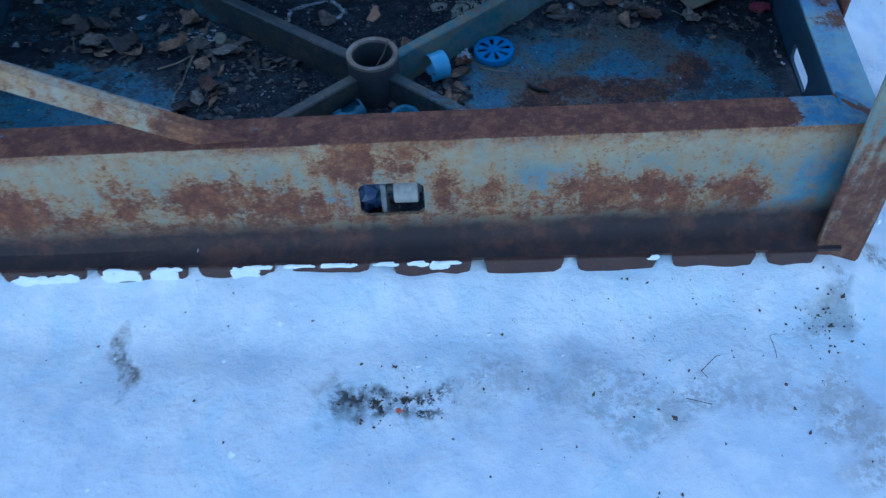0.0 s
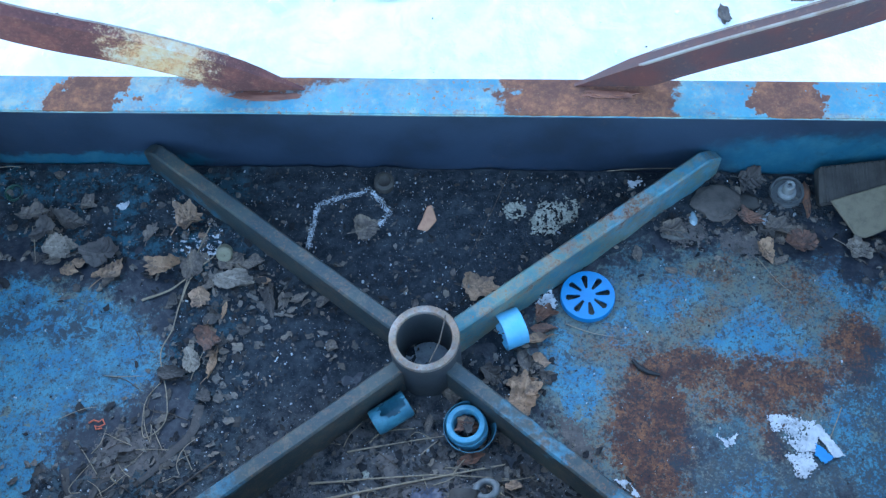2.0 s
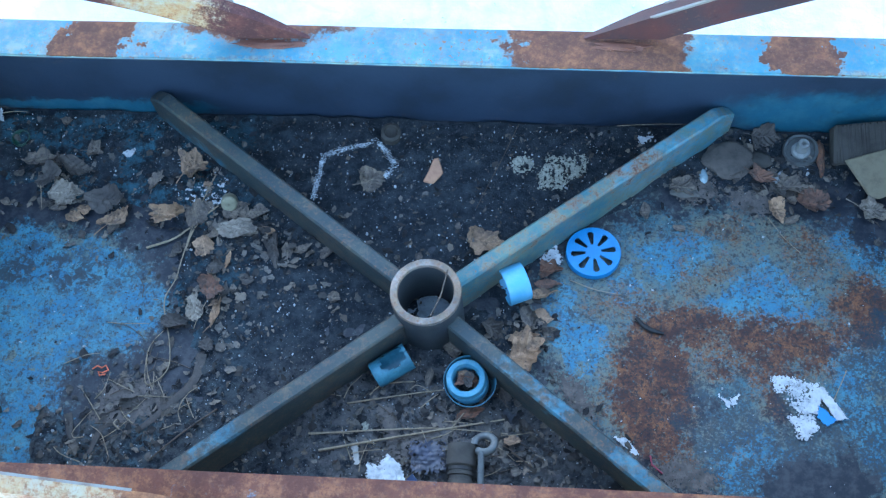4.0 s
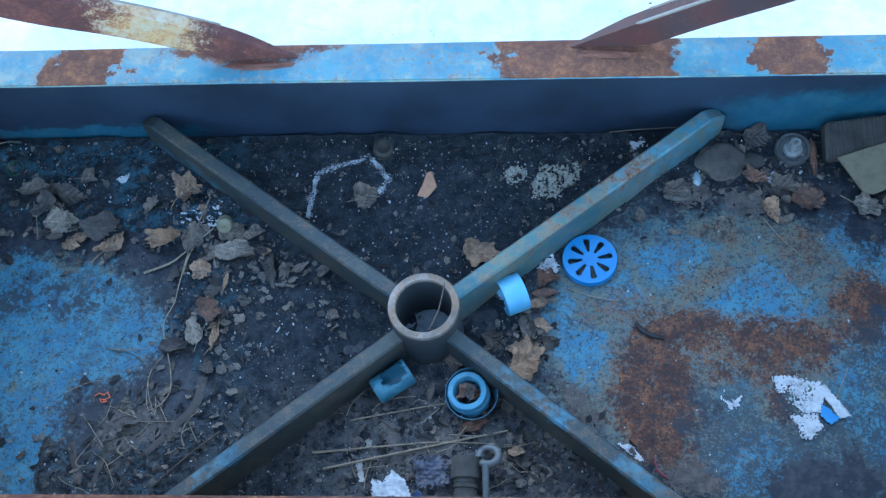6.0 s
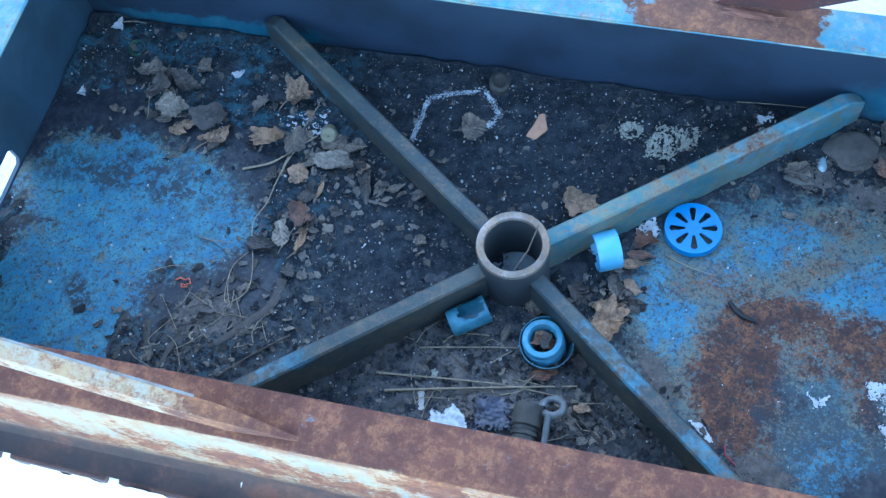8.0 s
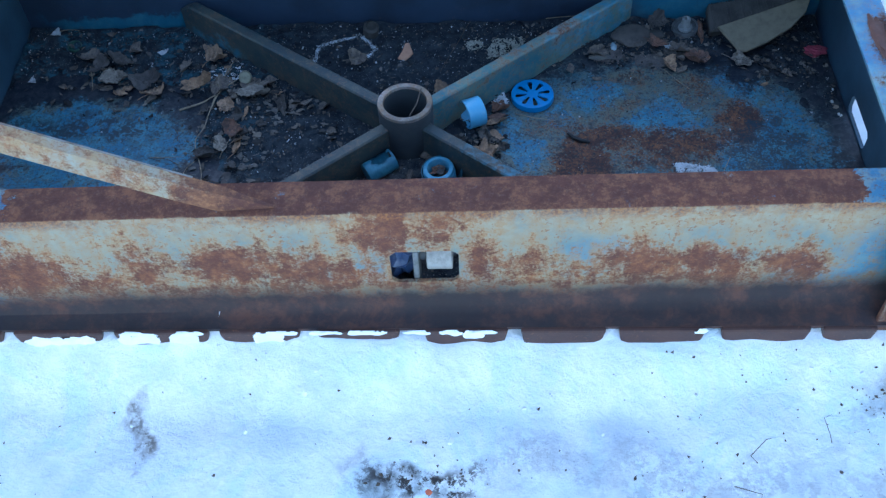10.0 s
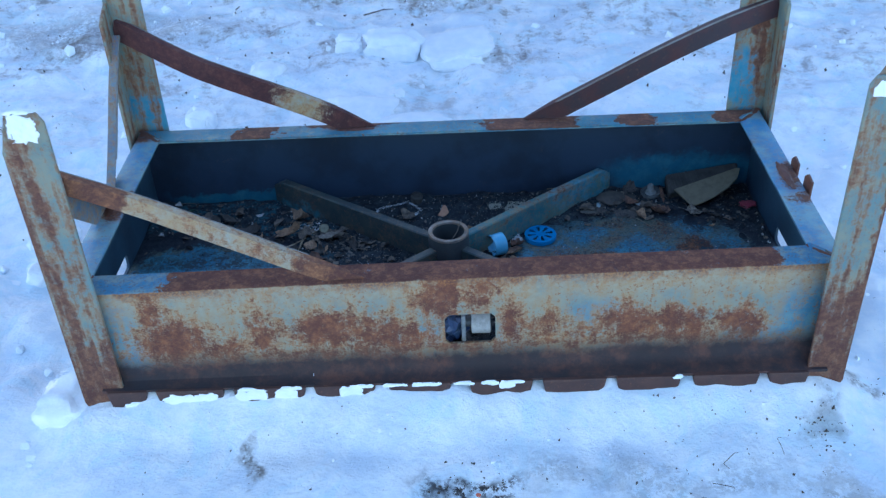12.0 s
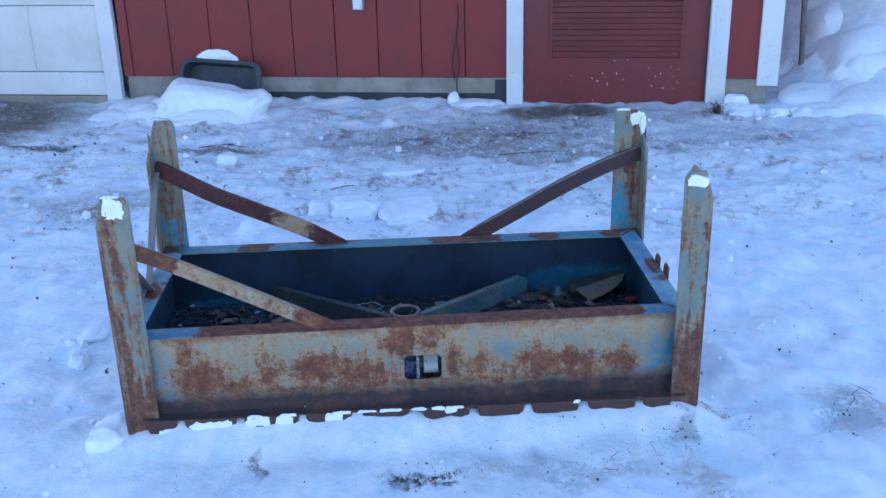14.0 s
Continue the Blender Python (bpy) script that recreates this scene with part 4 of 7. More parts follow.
for i in range(22):
    u, z = rng.choice([0.55, 0.66, 1.05]) + rng.normal(0, 0.1), abs(rng.normal(0.2, 0.08))
    if 0.03 < u < 1.3:
        m = WALL_FRAME @ pose(u, 0.0192, min(z, 0.325), 90, rng.uniform(0, 90), 0)
        a, b = rng.uniform(0.002, 0.008), rng.uniform(0.0015, 0.004)
        add_box(bm, -a, a, -b, b, -0.0008, 0.0008, m)
part("paint_chips", bm, WHITE_TRIM, door_1, "pale chips in the paint")

garage = thing("door_2", place_on_wall(-4.8), "white panelled garage door with peeling lower edge", "garage door", kind="structure")
for z0, z1 in ((0.228, 0.75), (0.755, 1.28), (1.285, 1.8), (1.805, 2.3)):
    wall_part("panel", -6.4, -3.38, 0.02, 0.06, z0, z1, WHITE_DOOR, garage, 0.005)
wall_part("bottom_rail", -6.4, -3.38, 0.012, 0.06, 0.035, 0.222, WHITE_TRIM, garage, 0.006, "scuffed white bottom rail")
wall_part("sill", -6.4, -3.36, -0.01, 0.3, -0.12, 0.03, CONCRETE, garage, 0.01, "grey concrete sill")
wall_part("head", -6.4, -3.38, 0.0, 0.06, 2.31, TOP, WHITE_DOOR, garage, 0.004)
for x in (-5.6, -4.8, -3.99):
    wall_part("stile", x, x + 0.012, 0.012, 0.02, 0.235, 2.3, WHITE_DOOR, garage, 0.002)

wall_rest = thing("wall_west", place_on_wall(-3, 4), "plain red walls closing the building", "wall", kind="structure")
wall_part("side", 1.66, 1.78, 0.26, 6.0, -0.1, TOP, BARN_RED, wall_rest, 0)
wall_part("side", -6.55, -6.41, 0.0, 6.0, -0.1, TOP, BARN_RED, wall_rest, 0)
wall_part("rear", -6.4, 1.71, 5.86, 6.0, -0.1, TOP, BARN_RED, wall_rest, 0)
roof = thing("roof", place_on_wall(-2.3, 3, TOP), "dark shallow pitched roof", "roof", kind="structure")
bm = add_box(bmesh.new(), -7.0, 2.3, -0.45, 3.2, 0, 0.12, WALL_FRAME @ pose(0, 0, TOP + 0.01, 14, 0, 0))
part("slope", bm, ROOFING, roof)
bm = add_box(bmesh.new(), -7.0, 2.3, -3.2, 0.45, 0, 0.12, WALL_FRAME @ pose(0, 6.1, TOP + 0.01, -14, 0, 0))
part("slope", bm, ROOFING, roof)

outlet = thing("outlet_box", place_on_wall(-1.25, -0.02, 0.72), "small grey weatherproof outlet box screwed to the red boards", "outlet")
wall_part("body", -1.302, -1.205, -0.03, 0.0, 0.705, 0.85, GREY_METAL, outlet, 0.008)
wall_part("cover", -1.29, -1.217, -0.045, -0.0305, 0.716, 0.84, WHITE_TRIM, outlet, 0.006, "off-white flip cover")

cable = thing("hanging_cable", place_on_wall(-0.48, -0.02, 0.05), "thin black cable hanging down the wall", "cable")
pts = [place_on_wall(-0.5 + 0.012 * math.sin(i * 0.9), -0.012, 0.75 - 0.05 * i) for i in range(15)]
part("wire", sweep(bmesh.new(), pts, round_section(0.004), up=Vector((0, 1, 0))), BLACK_RUBBER, cable, smooth=True)
pts = [place_on_wall(-0.535 + 0.01 * math.cos(i), -0.012, 0.45 - 0.045 * i) for i in range(7)]
part("wire", sweep(bmesh.new(), pts, round_section(0.003), up=Vector((0, 1, 0))), BLACK_RUBBER, cable, smooth=True)

# the black tub leaning on the wall, heaped with snow
tub = thing("plastic_tub", place_on_wall(-2.42, -0.2, 0), "black plastic tub leaning on the wall, half buried in snow", "tub")
m = WALL_FRAME @ pose(-2.37, -0.2, -0.01, 72, 3, -3)
bm = bmesh.new()


def tub_ring(w, h, r, z):
    out = []
    for cx, cy, a0 in ((w - r, h - r, 0), (-w + r, h - r, 90), (-w + r, -h + r, 180), (w - r, -h + r, 270)):
        for k in range(5):
            a = radians(a0 + 22.5 * k)
            out.append(bm.verts.new((cx + r * math.cos(a), cy + r * math.sin(a) + 0.17, z)))
    return out


rings = [tub_ring(0.335, 0.2, 0.09, 0.0), tub_ring(0.335, 0.2, 0.09, 0.022), tub_ring(0.305, 0.17, 0.075, 0.025), tub_ring(0.295, 0.16, 0.07, -0.09), tub_ring(0.3, 0.165, 0.07, -0.094), tub_ring(0.315, 0.18, 0.08, 0.0)]
for a, b in zip(rings, rings[1:] + rings[:1]):
    for i in range(20):
        bm.faces.new((a[i], a[(i + 1) % 20], b[(i + 1) % 20], b[i]))
bm.faces.new(rings[3])
bm.transform(m)
part("shell", bm, BLACK_PLASTIC, tub)
ob = part("snow_clod", lump(place_on_wall(-2.4, -0.03, 0.352), (0.125, 0.03, 0.055), 8, 0.4, 4, 2.2, None, 0.85), CLEAN_SNOW, None, smooth=True)
tagged(ob, "small heap of clean snow on the tub's rim", "snow")


def snow_pile(name, bits, label, seed, rough=0.24, boxy=1.0):
    bm = bmesh.new()
    for k, (x, y, z, rx, ry, rz) in enumerate(bits):
        b = lump((x, y, z), (rx, ry, rz), seed + k, rough, 4, 2.5, None, boxy)
        me = bpy.data.meshes.new("tmp")
        b.to_mesh(me)
        b.free()
        bm.from_mesh(me)
        bpy.data.meshes.remove(me)
    ob = part(name, bm, CLEAN_SNOW, None, smooth=True)
    return tagged(ob, label, "snow pile", kind="stuff")


slab = lump((0, 0, 0), (0.44, 0.2, 0.2), 14, 0.2, 5, 2.2, None, 0.62)
for v in slab.verts:
    v.co.x += 0.25 * v.co.z - (0.1 if v.co.x < -0.3 and v.co.z > 0.05 else 0.0) * sstep(-0.3, -0.45, v.co.x)
    v.co.z += 0.05 * float(sstep(0.3, 0.42, v.co.x)) - 0.12 * v.co.x - 0.35 * max(0.0, -v.co.y - 0.05)
    v.co.z -= 0.13 * float(sstep(-0.22, -0.44, v.co.x)) * (v.co.z > 0)
    # the front face leans out towards its foot
    v.co.y -= 0.24 * float(sstep(0.1, -0.16, v.co.z)) * float(sstep(0.0, -0.12, v.co.y))
slab.transform(WALL_FRAME @ pose(-2.33, -0.47, 0.03, 0, 0, 4))
tagged(part("snow_slab", slab, CLEAN_SNOW, None, smooth=True), "flat-topped slab of clean snow before the tub", "snow slab")
p = [place_on_wall(*q) for q in ((-2.3, -0.62, -0.02), (-2.75, -0.5, -0.02), (-3.0, -0.55, -0.03))]
snow_pile("snow_pile", [(*p[0], 0.42, 0.22, 0.1), (*p[1], 0.3, 0.25, 0.1), (*p[2], 0.3, 0.3, 0.07)], "low apron of snow round the slab", 11)
q = [place_on_wall(*q) for q in ((-0.35, -0.12, 0.0), (-0.52, -0.1, 0.01), (-2.95, -0.3, -0.01))]
snow_pile("snow_pile", [(*q[0], 0.2, 0.12, 0.06), (*q[1], 0.05, 0.05, 0.09)], "low drift of clean snow against the footing", 31)
snow_pile("snow_pile", [(*q[2], 0.25, 0.3, 0.08)], "low drift of snow beside the garage casing", 37)
q = [place_on_wall(*q) for q in ((1.58, -0.2, 0.0), (1.82, -0.36, 0.0), (1.56, -0.1, 0.02))]
snow_pile("snow_pile", [(*q[0], 0.15, 0.12, 0.055), (*q[1], 0.07, 0.05, 0.06), (*q[2], 0.09, 0.06, 0.08), (q[1][0] - 0.09, q[1][1] + 0.1, 0.0, 0.04, 0.04, 0.04), (q[1][0] + 0.13, q[1][1] + 0.04, 0.0, 0.05, 0.04, 0.045)], "broken lumps of snow by the building's corner", 43, 0.36, 0.85)

snow_pile("snow_pile", [(2.95, 5.2, -0.03, 0.26, 0.2, 0.1), (3.95, 6.05, -0.05, 1.0, 0.75, 0.6), (2.75, 5.15, -0.01, 0.1, 0.08, 0.07), (3.4, 5.25, -0.02, 0.5, 0.35, 0.2), (3.0, 5.6, -0.02, 0.3, 0.3, 0.14), (3.7, 5.75, 0.05, 0.55, 0.45, 0.4), (3.5, 6.4, 0.2, 0.4, 0.4, 0.4), (4.1, 6.3, 0.4, 0.6, 0.5, 0.5), (4.3, 5.5, 0.2, 0.6, 0.5, 0.5)], "tall shovelled heap of white snow beside the building", 71)

pole = thing("wooden_pole", (3.02, 5.97, 0.12), "grey wooden pole stuck upright in the snow bank", "pole")
part("shaft", lathe([(0.001, -0.5), (0.021, -0.5), (0.022, 1.2), (0.001, 1.2)], 12, pose(3.02, 5.97, 0.6, 0, -3, 0)), POLE_WOOD, pole, smooth=True)

tuft = thing("grass_tuft", (2.15, 5.25, 0.0), "tuft of dry brown grass by the door casing", "grass", kind="stuff")
rng = np.random.RandomState(9)
bm = bmesh.new()
for i in range(90):
    a, r = rng.uniform(0, 6.28), abs(rng.normal(0, 0.028))
    b = Vector((2.15 + r * math.cos(a), 5.25 + r * math.sin(a), 0.0))
    d = Vector((rng.normal(0, 0.02), rng.normal(0, 0.02), rng.uniform(0.05, 0.13)))
    sweep(bm, [b, b + d * 0.6, b + d + Vector((d.x, d.y, -0.02))], round_section(0.0016, 3), scale=[1, 0.8, 0.3])
part("blades", bm, TWIG, tuft)

# lumps of snow on the yard behind the frame
for k, (x, y, rx, ry, rz) in enumerate(((-0.09, 3.3, 0.15, 0.19, 0.05), (-0.36, 3.37, 0.12, 0.1, 0.07), (-0.55, 3.4, 0.06, 0.06, 0.05), (-0.86, 3.12, 0.07, 0.09, 0.05), (-0.1, 4.05, 0.11, 0.06, 0.03),
                                       (-1.2, 4.5, 0.06, 0.05, 0.04), (-1.05, 2.75, 0.05, 0.05, 0.05), (0.5, 2.55, 0.06, 0.05, 0.05), (0.56, 2.5, 0.04, 0.04, 0.04), (-0.45, 2.75, 0.13, 0.12, 0.04), (-1.06, 1.215, 0.07, 0.07, 0.055), (0.66, 1.145, 0.06, 0.035, 0.035), (-0.3, 2.6, 0.16, 0.12, 0.03), (-1.33, 1.98, 0.05, 0.05, 0.02), (-1.32, 1.78, 0.035, 0.035, 0.03))):
    ob = part("snow_chunk", lump((x, y, 0.01), (rx, ry, rz), 60 + k, 0.34, 4, 2.2, None, 0.7), CLEAN_SNOW, None, smooth=True)
    tagged(ob, "broken chunk of packed snow lying on the yard", "snow chunk", "snow chunks")

# crumbs of broken snow all over the yard
rng = np.random.RandomState(31)
crumb_bm = bmesh.new()
unit = bmesh.new()
bmesh.ops.create_icosphere(unit, subdivisions=1, radius=1.0)
unit_faces = [[v.index for v in f.verts] for f in unit.faces]
unit_co = [v.co.copy() for v in unit.verts]
unit.free()
for x0, x1, y0, y1, n, lo, hi in ((-2.2, 2.4, 2.1, 5.3, 230, 0.006, 0.028), (-1.9, -1.08, 0.9, 2.2, 70, 0.005, 0.022), (0.86, 2.0, 0.8, 2.4, 60, 0.004, 0.014), (-1.1, 1.0, 0.5, 1.13, 60, 0.003, 0.009)):
    for i in range(n):
        x, y = rng.uniform(x0, x1), rng.uniform(y0, y1)
        r = lo + (hi - lo) * rng.rand() ** 3
        z = float(ground.data.vertices[min(np.searchsorted(gy, y), len(gy) - 1) * len(gx) + min(np.searchsorted(gx, x), len(gx) - 1)].co.z)
        turn = Euler(rng.uniform(0, 6, 3)).to_matrix()
        vs = [crumb_bm.verts.new(turn @ (c * r * rng.uniform(0.6, 1.25)) * 1.0 + Vector((x, y, z + 0.15 * r))) for c in unit_co]
        for f in unit_faces:
            crumb_bm.faces.new([vs[q] for q in f])
tagged(part("snow_crumbs", crumb_bm, CLEAN_SNOW, None, smooth=True), "loose crumbs of broken snow on the trodden yard", "snow", kind="stuff")

# ---- the steel frame: a low welded tray on slats, with corner posts and braces ----
XL, XR, YF, YB, RIM, FLOOR = -1.0, 0.752, 1.21, 1.965, 0.37, 0.125
FRONT_LEFT, FRONT_RIGHT = 1.2005, 1.2305


def drop(y):
    """The rim sags a little towards the front."""
    return 0.016 - 0.0185 * (y - 1.21)


def dropped(points):
    return [(x, y, z - drop(y)) for x, y, z in points]


frame_thing = thing("steel_stacking_frame", ((XL + XR) / 2, (YF + YB) / 2, 0.0), "rusty blue steel stacking frame with corner posts and littered tray", "steel frame")
PROFILE = ((-0.042, 0.099), (-0.02, 0.1), (-0.008, 0.104), (-0.002, 0.113), (0.0, 0.128), (0.0, 0.136), (0.0, 0.162), (0.0, 0.17), (0.0, 0.18), (0.0, 0.243), (0.0, 0.253), (0.0, 0.362), (0.0018, 0.3675), (0.007, 0.37), (0.04, 0.3705), (0.069, 0.37))


def tray_wall(a, b, inward, holes, material, label, stop=(0.075, 0.075)):
    """One folded side of the tray from corner a to corner b; mitred; with an outward foot, an inward top flange and a slot."""
    a, b, inward = Vector(a), Vector(b), Vector(inward)
    run = (b - a).normalized()
    length = (b - a).length
    plain = [c for c in np.linspace(0, length, 25)[1:-1] if not any(h[0] - 0.01 < c < h[1] + 0.01 for h in holes)]
    cuts = sorted({0.0, length, *plain, *[c for h in holes for c in (h[0], h[0] + h[4], h[1] - h[4], h[1])]})
    bm = bmesh.new()
    rows = []
    for d, z in PROFILE:
        row = []
        for c in cuts:
            c2 = c
            if c == 0.0:
                c2 = d if d >= 0 else stop[0]
            elif c == length:
                c2 = length - (d if d >= 0 else stop[1])
            wob = 0.0016 * noise.noise(Vector((c * 4 + a.x, z * 5, a.y))) if 0 < c < length else 0
            p = a + run * c2
            # the foot's edge runs true though the wall above it is a little askew
            out = d * (p.y - 1.168) / 0.042 if d < 0 and inward.y > 0.5 else d * 0.1 if d < 0 and abs(inward.x) > 0.5 else d
            p += inward * (out + wob)
            row.append(bm.verts.new((p.x, p.y, z - drop(p.y) * (z > 0.3))))
        rows.append(row)
    for j in range(len(PROFILE) - 1):
        for i in range(len(cuts) - 1):
            zm, cm = (PROFILE[j][1] + PROFILE[j + 1][1]) / 2, (cuts[i] + cuts[i + 1]) / 2
            hole = next((h for h in holes if h[0] < cm < h[1] and h[2] < zm < h[3]), None)
            if hole:
                lo_c, hi_c, lo_z, hi_z = cm < hole[0] + hole[4], cm > hole[1] - hole[4], zm < hole[2] + hole[4], zm > hole[3] - hole[4]
                if (lo_c or hi_c) and (lo_z or hi_z):
                    ring = [rows[j][i], rows[j][i + 1], rows[j + 1][i + 1], rows[j + 1][i]]
                    ring.pop({(1, 1): 2, (0, 1): 3, (0, 0): 0, (1, 0): 1}[(int(lo_c), int(lo_z))])
                    bm.faces.new(ring)
                continue
            bm.faces.new((rows[j][i], rows[j][i + 1], rows[j + 1][i + 1], rows[j + 1][i]))
    bmesh.ops.recalc_face_normals(bm, faces=bm.faces)
    up = [f for f in bm.faces if abs(f.normal.z) > 0.9 and f.calc_center_median().z > 0.345]
    if up and up[0].normal.z < 0:
        bmesh.ops.reverse_faces(bm, faces=bm.faces)
    thicken(bm, 0.007)
    ob = part("side_wall", bm, material, frame_thing, label, smooth=True)
    return ob


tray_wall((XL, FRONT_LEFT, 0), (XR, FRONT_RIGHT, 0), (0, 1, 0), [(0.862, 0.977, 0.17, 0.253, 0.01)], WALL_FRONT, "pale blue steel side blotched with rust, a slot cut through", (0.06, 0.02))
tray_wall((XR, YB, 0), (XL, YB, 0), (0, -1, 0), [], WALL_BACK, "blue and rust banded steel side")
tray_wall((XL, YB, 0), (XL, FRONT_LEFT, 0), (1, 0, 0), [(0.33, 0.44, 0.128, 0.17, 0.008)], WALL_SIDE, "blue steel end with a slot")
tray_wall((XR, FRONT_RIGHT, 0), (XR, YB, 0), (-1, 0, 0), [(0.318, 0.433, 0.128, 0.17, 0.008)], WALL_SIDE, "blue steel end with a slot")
part("floor_plate", box(XL + 0.008, XR - 0.008, YF + 0.022, YB - 0.008, 0.104, FLOOR), FLOOR_STEEL, frame_thing, "blue painted floor plate with rust patches")

# hub and its four ribs
HX, HY = -0.128, 1.586
bore = [(0.0525, 0.12), (0.0525, 0.233), (0.0505, 0.2365), (0.048, 0.238), (0.043, 0.238), (0.0415, 0.2365), (0.041, 0.234), (0.041, 0.128), (0.001, 0.128)]
hub = part("hub", lathe(bore, 56, pose(HX, HY, 0)), HUB_STEEL, frame_thing, "round steel socket", smooth=True)
part("rim", lathe([(0.0528, 0.234), (0.0525, 0.2385), (0.0515, 0.2397), (0.0425, 0.2397), (0.0415, 0.2388), (0.0408, 0.234)], 56, pose(HX, HY, 0)), HUB_RIM, hub, "worn pale rim of the socket", smooth=True)
for ex, ey in ((-0.632, 1.952), (0.337, 1.955), (-0.575, 1.222), (0.322, 1.238)):
    d = Vector((ex - HX, ey - HY, 0))
    length = d.length
    ang = math.degrees(math.atan2(d.y, d.x))
    w = 0.0122
    outline = [(0.047, 0.118), (length, 0.118), (length, 0.185), (length - 0.035, 0.2065), (0.047, 0.2065)]
    m = pose(HX, HY + (0.002 if ey > HY else 0.0), 0, 0, 0, ang) @ pose(0, w, 0, 90, 0, 0)
    part("rib", prism(outline, 2 * w, m, 0.003), RIB_TEAL if ex > 0 and ey > HY else RIB_STEEL, frame_thing)

# the slats underneath
for k, (a, b) in enumerate(SLAT_EDGES):
    bm = bmesh.new()
    lo, hi, t = 0.012, 0.0985, 0.014
    vs = [[bm.verts.new((x, y, z)) for x, z in ((a, hi), (b, hi), (b - t, lo), (a + t, lo))] for y in (YF - 0.05, YB + 0.03)]
    bm.faces.new(vs[0])
    bm.faces.new(vs[1][::-1])
    for i in range(4):
        bm.faces.new((vs[0][i], vs[0][(i + 1) % 4], vs[1][(i + 1) % 4], vs[1][i]))
    bevelled(bm, 0.005, 2)
    part("slat", bm, SLAT_STEEL, frame_thing, "rusty brown steel slat")


# corner posts of angle steel: a flange along the long side and one along the end, their tops cut back
def corner_post(cx, cy, sx, sy, width, top, base, tilt=0.0):
    """cx, cy: outer corner; sx, sy: the ways towards the tray."""
    t = 0.009
    o = [(0, base + 0.045), (0.02, base), (width, base), (width, top - 0.02), (width - 0.012, top), (0.026, top), (0.0, top - 0.085)]
    m = Matrix(((sx, 0, 0, cx), (0, 0, sy, cy), (0, 1, 0, 0), (0, 0, 0, 1)))
    post = part("post", prism(o, t, m, 0.0015), POST_STEEL, frame_thing, "angle steel post with peeling paint and rust")
    o2 = [(t, base + 0.03), (0.085, base + 0.03), (0.085, top - 0.13), (t, top - 0.09)]
    m2 = Matrix(((0, 0, sx, cx), (sy, 0, 0, cy), (0, 1, 0, 0), (0, 0, 0, 1)))
    part("end_flange", prism(o2, t, m2, 0.0015), POST_STEEL, post)
    return post


corner_post(-0.993, 1.176, 1, 1, 0.1, 0.806, 0.012)
corner_post(0.777, 1.176, -1, 1, 0.088, 0.82, 0.012)
corner_post(-1.018, 1.984, 1, -1, 0.096, 0.84, 0.012)
corner_post(0.772, 1.984, -1, -1, 0.108, 0.82, 0.012)

# braces of light angle steel, bent by use
ANGLE = ((0.0, 0.0), (0.0, -0.056), (0.005, -0.056), (0.005, -0.005), (0.03, -0.005), (0.03, 0.0))


def brace(points, material, flip=1, label="bent angle steel brace", face=1.0, lip=0.03, fold=False):
    pts = [Vector(p) for p in dropped(points)]
    rim = RIM - drop(pts[-1].y)
    fine = []
    for i in range(len(pts) - 1):
        p0, p1, p2, p3 = pts[max(i - 1, 0)], pts[i], pts[i + 1], pts[min(i + 2, len(pts) - 1)]
        for s in np.linspace(0, 1, 6, endpoint=False):
            fine.append(0.5 * (2 * p1 + (p2 - p0) * s + (2 * p0 - 5 * p1 + 4 * p2 - p3) * s ** 2 + (3 * p1 - p0 - 3 * p2 + p3) * s ** 3))
    fine.append(pts[-1])
    sec = [(a * flip * lip / 0.03, b * face) for a, b in ANGLE]
    bm = sweep(bmesh.new(), fine, sec)
    if abs(pts[-1].x - pts[0].x) > abs(pts[-1].y - pts[0].y):
        # the lip is hammered flat towards the welded end
        order = sorted((p.x, p.y) for p in fine)
        for v in bm.verts:
            k = sstep(rim - 0.01, rim + 0.055, v.co.z)
            mid = float(np.interp(v.co.x, [p[0] for p in order], [p[1] for p in order]))
            v.co.y = mid + (v.co.y - mid) * (0.2 + 0.8 * float(k))
    bmesh.ops.bisect_plane(bm, geom=[*bm.verts, *bm.edges, *bm.faces], plane_co=(0, 0, rim + 0.0012), plane_no=(0, 0, 1), clear_inner=True)
    ob = part("brace", bm, material, frame_thing, label)
    # the lip's bare outer edge, scuffed pale
    u = 0.03 * flip * lip / 0.03
    scuffs = [("lip_edge", [(u - 0.0025, -0.0045), (u + 0.0008, -0.0045), (u + 0.0008, 0.0006), (u - 0.0025, 0.0006)], 0.06)]
    if fold:
        scuffs.append(("fold_edge", [(-0.0008 * flip, -0.0028), (0.0028 * flip, -0.0028), (0.0028 * flip, 0.0008), (-0.0008 * flip, 0.0008)], 0.05))
    for name, outline, above in scuffs:
        strip = sweep(bmesh.new(), fine, outline)
        bmesh.ops.bisect_plane(strip, geom=[*strip.verts, *strip.edges, *strip.faces], plane_co=(0, 0, rim + above), plane_no=(0, 0, 1), clear_inner=True)
        part(name, strip, WORN_EDGE, ob, "scuffed pale edge of the angle steel")
    return ob


